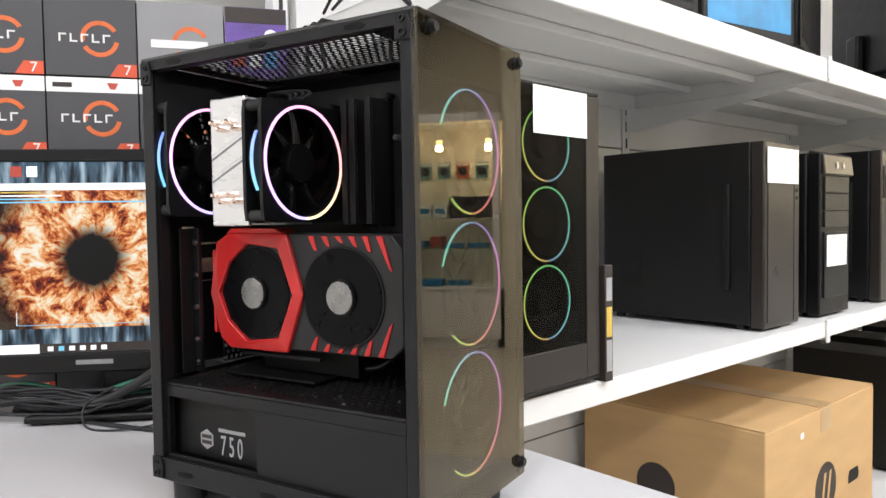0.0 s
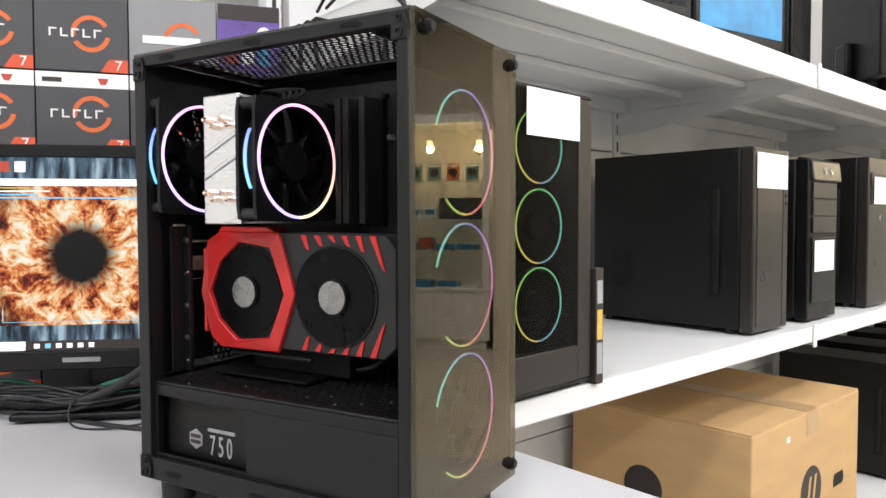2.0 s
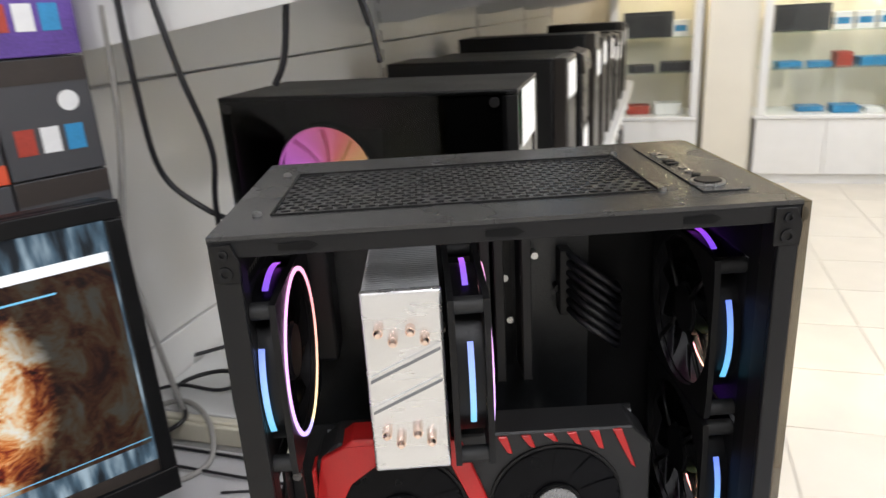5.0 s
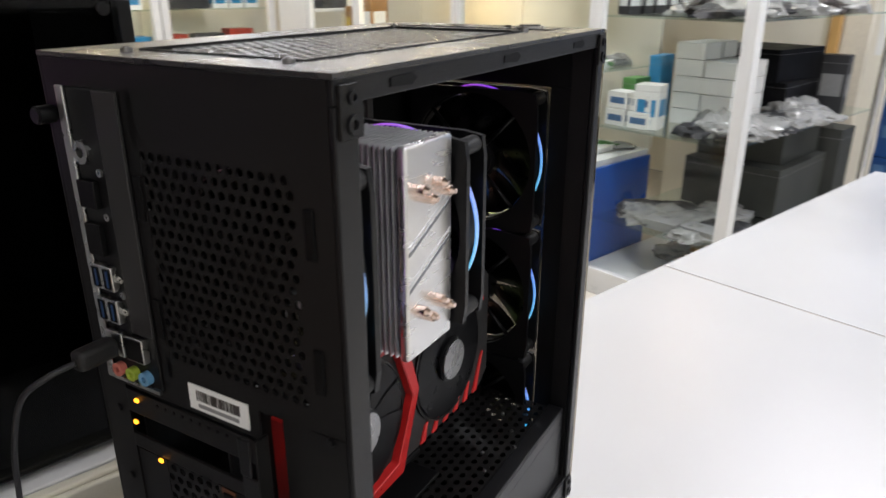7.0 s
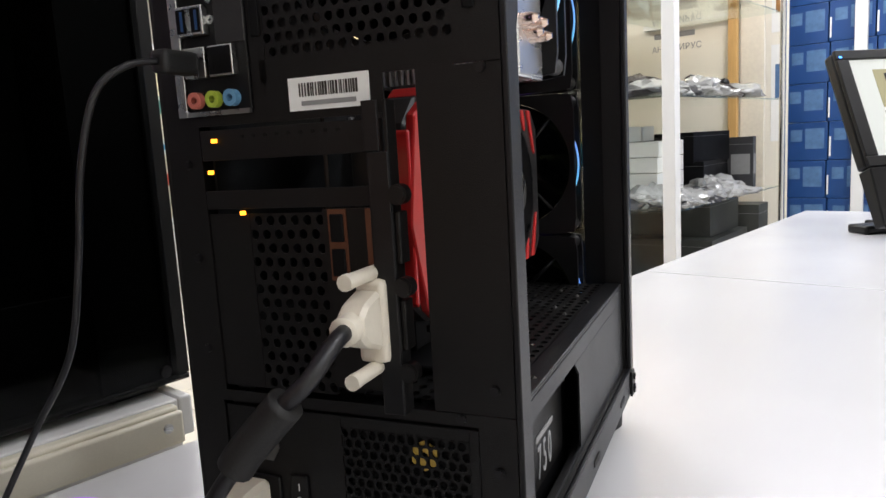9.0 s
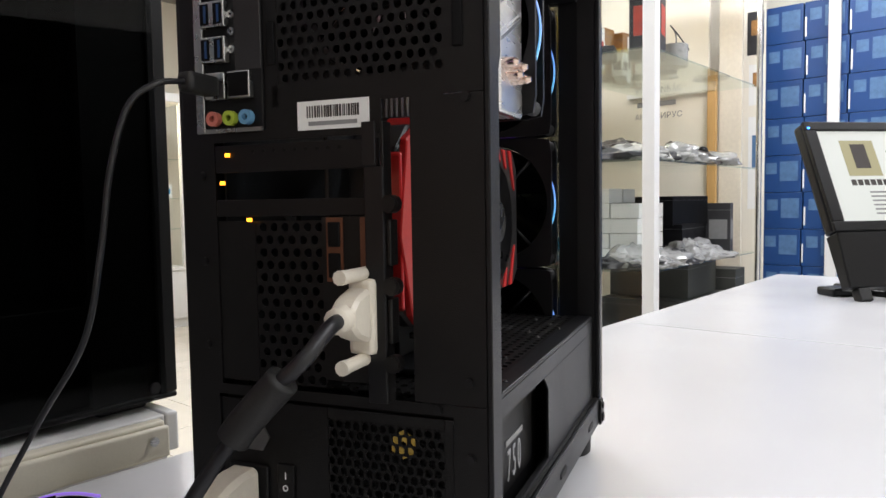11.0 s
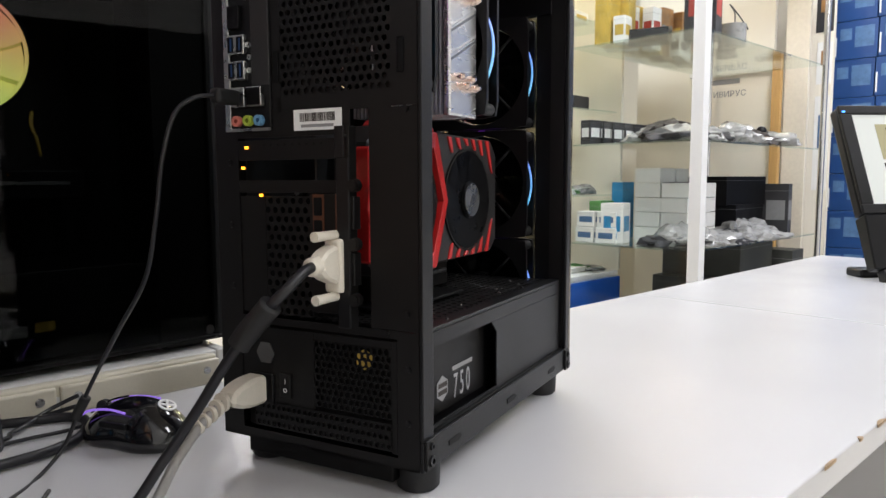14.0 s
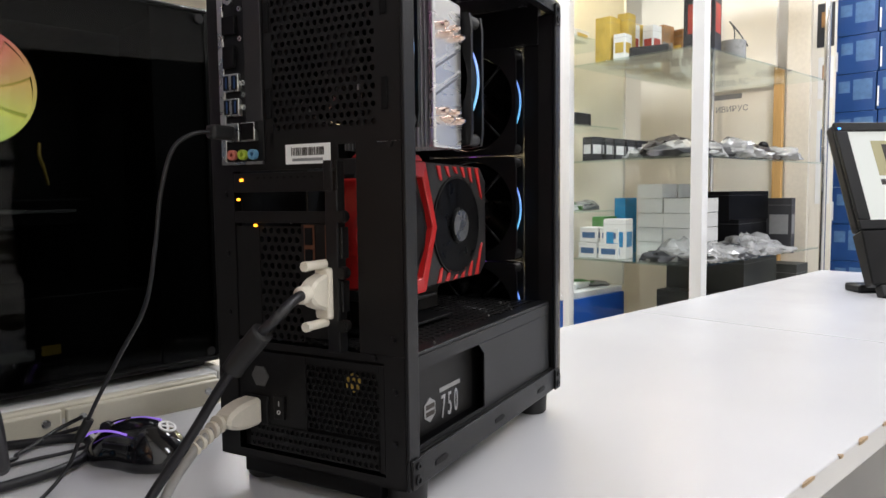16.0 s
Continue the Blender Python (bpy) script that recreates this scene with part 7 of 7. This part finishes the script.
# blue row
GOLD = mat("gold_foil_pack", (0.55, 0.38, 0.16), 0.28, 0.5, 0.4, 30)
cl = thing("clip_lamp", ROOM, (2.16, 2.47, 0.545), "small glowing lamp clipped under the showcase shelf", "lamp")
part("shade", cyl((2.165, 2.47, 0.515), 0.02, 0.056, "z", 18, 0.014), WHITEP, cl)
part("bulb", cyl((2.165, 2.47, 0.474), 0.018, 0.025, "z", 16, bevel=0.005), WARM, cl)
spot_lamp(2.2, 2.47, 0.43, 7.0)
for c, (ya, yb) in enumerate(ROWY):
    for z in (-0.187, 0.171, 0.551, 0.931):
        y = ya + 0.07
        while y < yb - 0.1:
            w = g_rnd.uniform(0.05, 0.12)
            if c == 1:
                break
            if c == 0:
                m = g_rnd.choice((DARKST, PAPER, GOODS_GREEN, DARKST))
                h = g_rnd.uniform(0.02, 0.07)
            else:
                m = g_rnd.choice((GOODS_BROWN, GOODS_BROWN, GOODS_YEL, DARKST, GOODS_RED))
                h = g_rnd.uniform(0.08, 0.26)
            carton(2.28 + g_rnd.uniform(-0.06, 0.1), y + w / 2, z, g_rnd.uniform(0.06, 0.14), w * 0.92, h, m, "small retail package in the wall showcase", g_rnd.uniform(-12, 12), "wall showcase goods", g_rnd.choice((None, WHITEINK, GOODS_YEL)))
            y += w + g_rnd.uniform(0.0, 0.04)
    for z in (-0.187, 0.171, 0.551):
        for k in range(16 if c == 1 else 7 if c == 0 else 0):
            m = g_rnd.choice((GOODS_BROWN, GOODS_BROWN, GOODS_YEL, DARKST, GOLD) if c == 1 else (BAGS, BAGS, PAPER, GOODS_GREEN))
            bag(g_rnd.uniform(2.22, 2.46), ya + g_rnd.uniform(0.09, 0.57), z, g_rnd.uniform(0.05, 0.085), m, "crumpled foil pack of coffee colour in the showcase" if c == 1 else "clear bag of small goods in the showcase", "showcase packs", 2.6 if c == 1 else 1.0)
    b = thing("spot_light", ROOM, (2.3, ya + 0.33, 1.34), "small warm spot lamp under the showcase top", "lamp", "showcase spot lamps")
    part("bulb", cyl((2.3, ya + 0.33, 1.338), 0.022, 0.024, "z", 16, bevel=0.004), WARM, b)
    spot_lamp(2.3, ya + 0.33, 1.29, 4.0)
# end showcases: flat packs below, cooling fans in small window boxes above
TEALP = mat("teal_box_print", (0.10, 0.26, 0.24), 0.4, 0, 0.3, 20)


def fan_box(x, z, m):
    t = thing("fan_box", pose(x, 5.15, z), (0, 0, 0), "small upright retail box with a dark round window", "box", "small fan boxes")
    part("carton", box(-0.05, 0.05, -0.02, 0.025, 0.0005, 0.135, 0.0015), m, t)
    part("round_window", cyl((0, -0.0206, 0.062), 0.036, 0.001, "y", 28), INK, t)
    part("print_strip", box(-0.045, 0.045, -0.0208, -0.0201, 0.107, 0.126), PAPER, t)


for xa, xb in ((-0.1, 0.52), (0.9, 1.8), (1.805, 2.7)):
    for z in (-0.237, 0.071):
        x = xa + 0.12
        while x < xb - 0.16:
            w = g_rnd.uniform(0.1, 0.26)
            m = g_rnd.choice((GOODS_BLUE, GOODS_BLUE, PAPER, DARKST, GOODS_RED))
            if g_rnd.random() < 0.8:
                carton(x + w / 2, 5.2 + g_rnd.uniform(-0.05, 0.06), z, w * 0.9, 0.16, g_rnd.uniform(0.03, 0.1), m, "flat packaged board in the end showcase", g_rnd.uniform(-8, 8), "end showcase goods")
            x += w + 0.02
    for k in range(int((xb - xa - 0.2) / 0.155)):
        fan_box(xa + 0.16 + 0.155 * k, 0.621, (TEALP, ORANGE, TEALP, TEALP, DARKST)[k % 5])
    carton(xa + 0.26, 5.24, 0.311, 0.34, 0.2, 0.17, DARKST, "dark electronic unit in the end showcase", 0, "end showcase goods")
    for k in range(3 if xb - xa > 0.7 else 1):
        carton(xb - 0.14 - 0.13 * k, 5.15, 0.311, 0.11, 0.09, 0.11, PAPER, "white carton with blue print in the end showcase", 0, "end showcase goods", GOODS_BLUE)

# ---- far corner: stacked blue cartons, posters, wood trim ----
def blue_carton(y, z):
    t = thing("blue_carton", pose(3.8, y, z), (0, 0, 0), "dark blue product carton with pale print, stacked by the wall", "carton", "stacked blue cartons")
    part("carton", box(-0.01, 0.26, -0.1, 0.1, 0.001, 0.196, 0.003), BLUEBOX, t)
    part("print_panel", box(-0.0108, -0.0101, -0.085, 0.005, 0.06, 0.165), BLUEPAN, t)
    part("print_panel", box(-0.0108, -0.0101, 0.02, 0.075, 0.1, 0.16), BLUEPAN, t)
    part("white_spine", box(-0.0108, -0.0101, 0.09, 0.098, 0.02, 0.12), WHITEINK, t)


for j in range(10):
    for i in range(9):
        blue_carton(0.86 - 0.206 * i + (0.008 if j % 2 else 0), FLOOR + 0.197 * j)
pw = thing("display_board", ROOM, (3.5, 0.9, FLOOR), "cream display board with notices and a honey wood edge", "board")
part("board", box(3.5, 3.53, 1.155, 1.95, FLOOR + 0.0, 1.5, 0.003), WALLB, pw)
part("wood_edge", box(3.47, 3.5, 1.105, 1.15, FLOOR + 0.0, 0.8, 0.002), WOOD, pw)
part("side_board", box(3.505, 3.53, 0.985, 1.1, FLOOR, 1.5, 0.002), CREAM, pw)
part("white_rail", box(3.46, 3.499, 1.11, 1.6, 0.803, 0.828, 0.003), WHITEP, pw)
for k, ch in enumerate("АНТИВИРУС"):
    b = letters(ch, 0.044)
    b.transform(Matrix.Translation((3.4985, 1.553 - 0.0305 * k, 0.7)) @ Matrix.Rotation(radians(-90), 4, "Z") @ Matrix.Rotation(radians(90), 4, "X"))
    part("poster_letter", b, GREYINK, pw)
part("poster_bar", box(3.4975, 3.4995, 1.33, 1.553, 0.755, 0.782), GREYINK, pw)
for y0, y1, z0, z1, m in ((0.91, 0.98, 0.18, 0.66, PAPER), (0.908, 0.98, 0.72, 0.93, PAPER), (0.908, 0.99, 0.98, 1.2, DARKST)):
    nt_ = thing("wall_notice", ROOM, (3.6, (y0 + y1) / 2, z0), "printed notice pinned to the display wall", "poster", "wall notices")
    part("sheet", box(3.6, 3.602, y0, y1, z0, z1), m, nt_)
    part("picture_block", box(3.5985, 3.5998, y0 + 0.02, y1 - 0.02, z1 - (z1 - z0) * 0.55, z1 - (z1 - z0) * 0.2), BLUEPAN if z0 < 0.5 else GOODS_BROWN, nt_)
solid("notice_wall", box(3.603, 3.63, 0.905, 1.02, FLOOR, 1.6), WALLB, label="cream painted narrow wall panel with notices", category="wall panel", **S)
sp = thing("carton_rack_post", ROOM, (3.77, 0.61, FLOOR), "grey steel post in front of the blue cartons", "post")
part("post", box(3.74, 3.765, 0.585, 0.64, FLOOR, 1.5, 0.003), SHELFW, sp)

# ---- floor tiles ----
b = bmesh.new()
tile_me = None
q = 0.4
nx, ny = int((X1 - X0) / q) + 1, int((Y1 - Y0) / q) + 1
own = box(0.0015, q - 0.0015, 0.0015, q - 0.0015, -0.004, 0.0, 0.0012, seg=1)
tile_me = bpy.data.meshes.new("tile")
own.to_mesh(tile_me)
own.free()
b.free()
tile_me.materials.append(TILE)
for i in range(nx):
    for j in range(ny):
        x, y = X0 + i * q, Y0 + j * q
        if x + q > X1 or y + q > Y1:
            continue
        ob = new("tile", tile_me)
        ob.parent = floor
        ob.location = (x, y, FLOOR)

spot_lamp(2.75, 1.3, 1.28, 9.0, (1.0, 0.84, 0.6))
t = thing("spot_light", ROOM, (2.75, 1.3, 1.3), "small warm spot lamp under the showcase top", "lamp", "showcase spot lamps")
part("bulb", cyl((2.75, 1.3, 1.306), 0.022, 0.024, "z", 16, bevel=0.004), WARM, t)
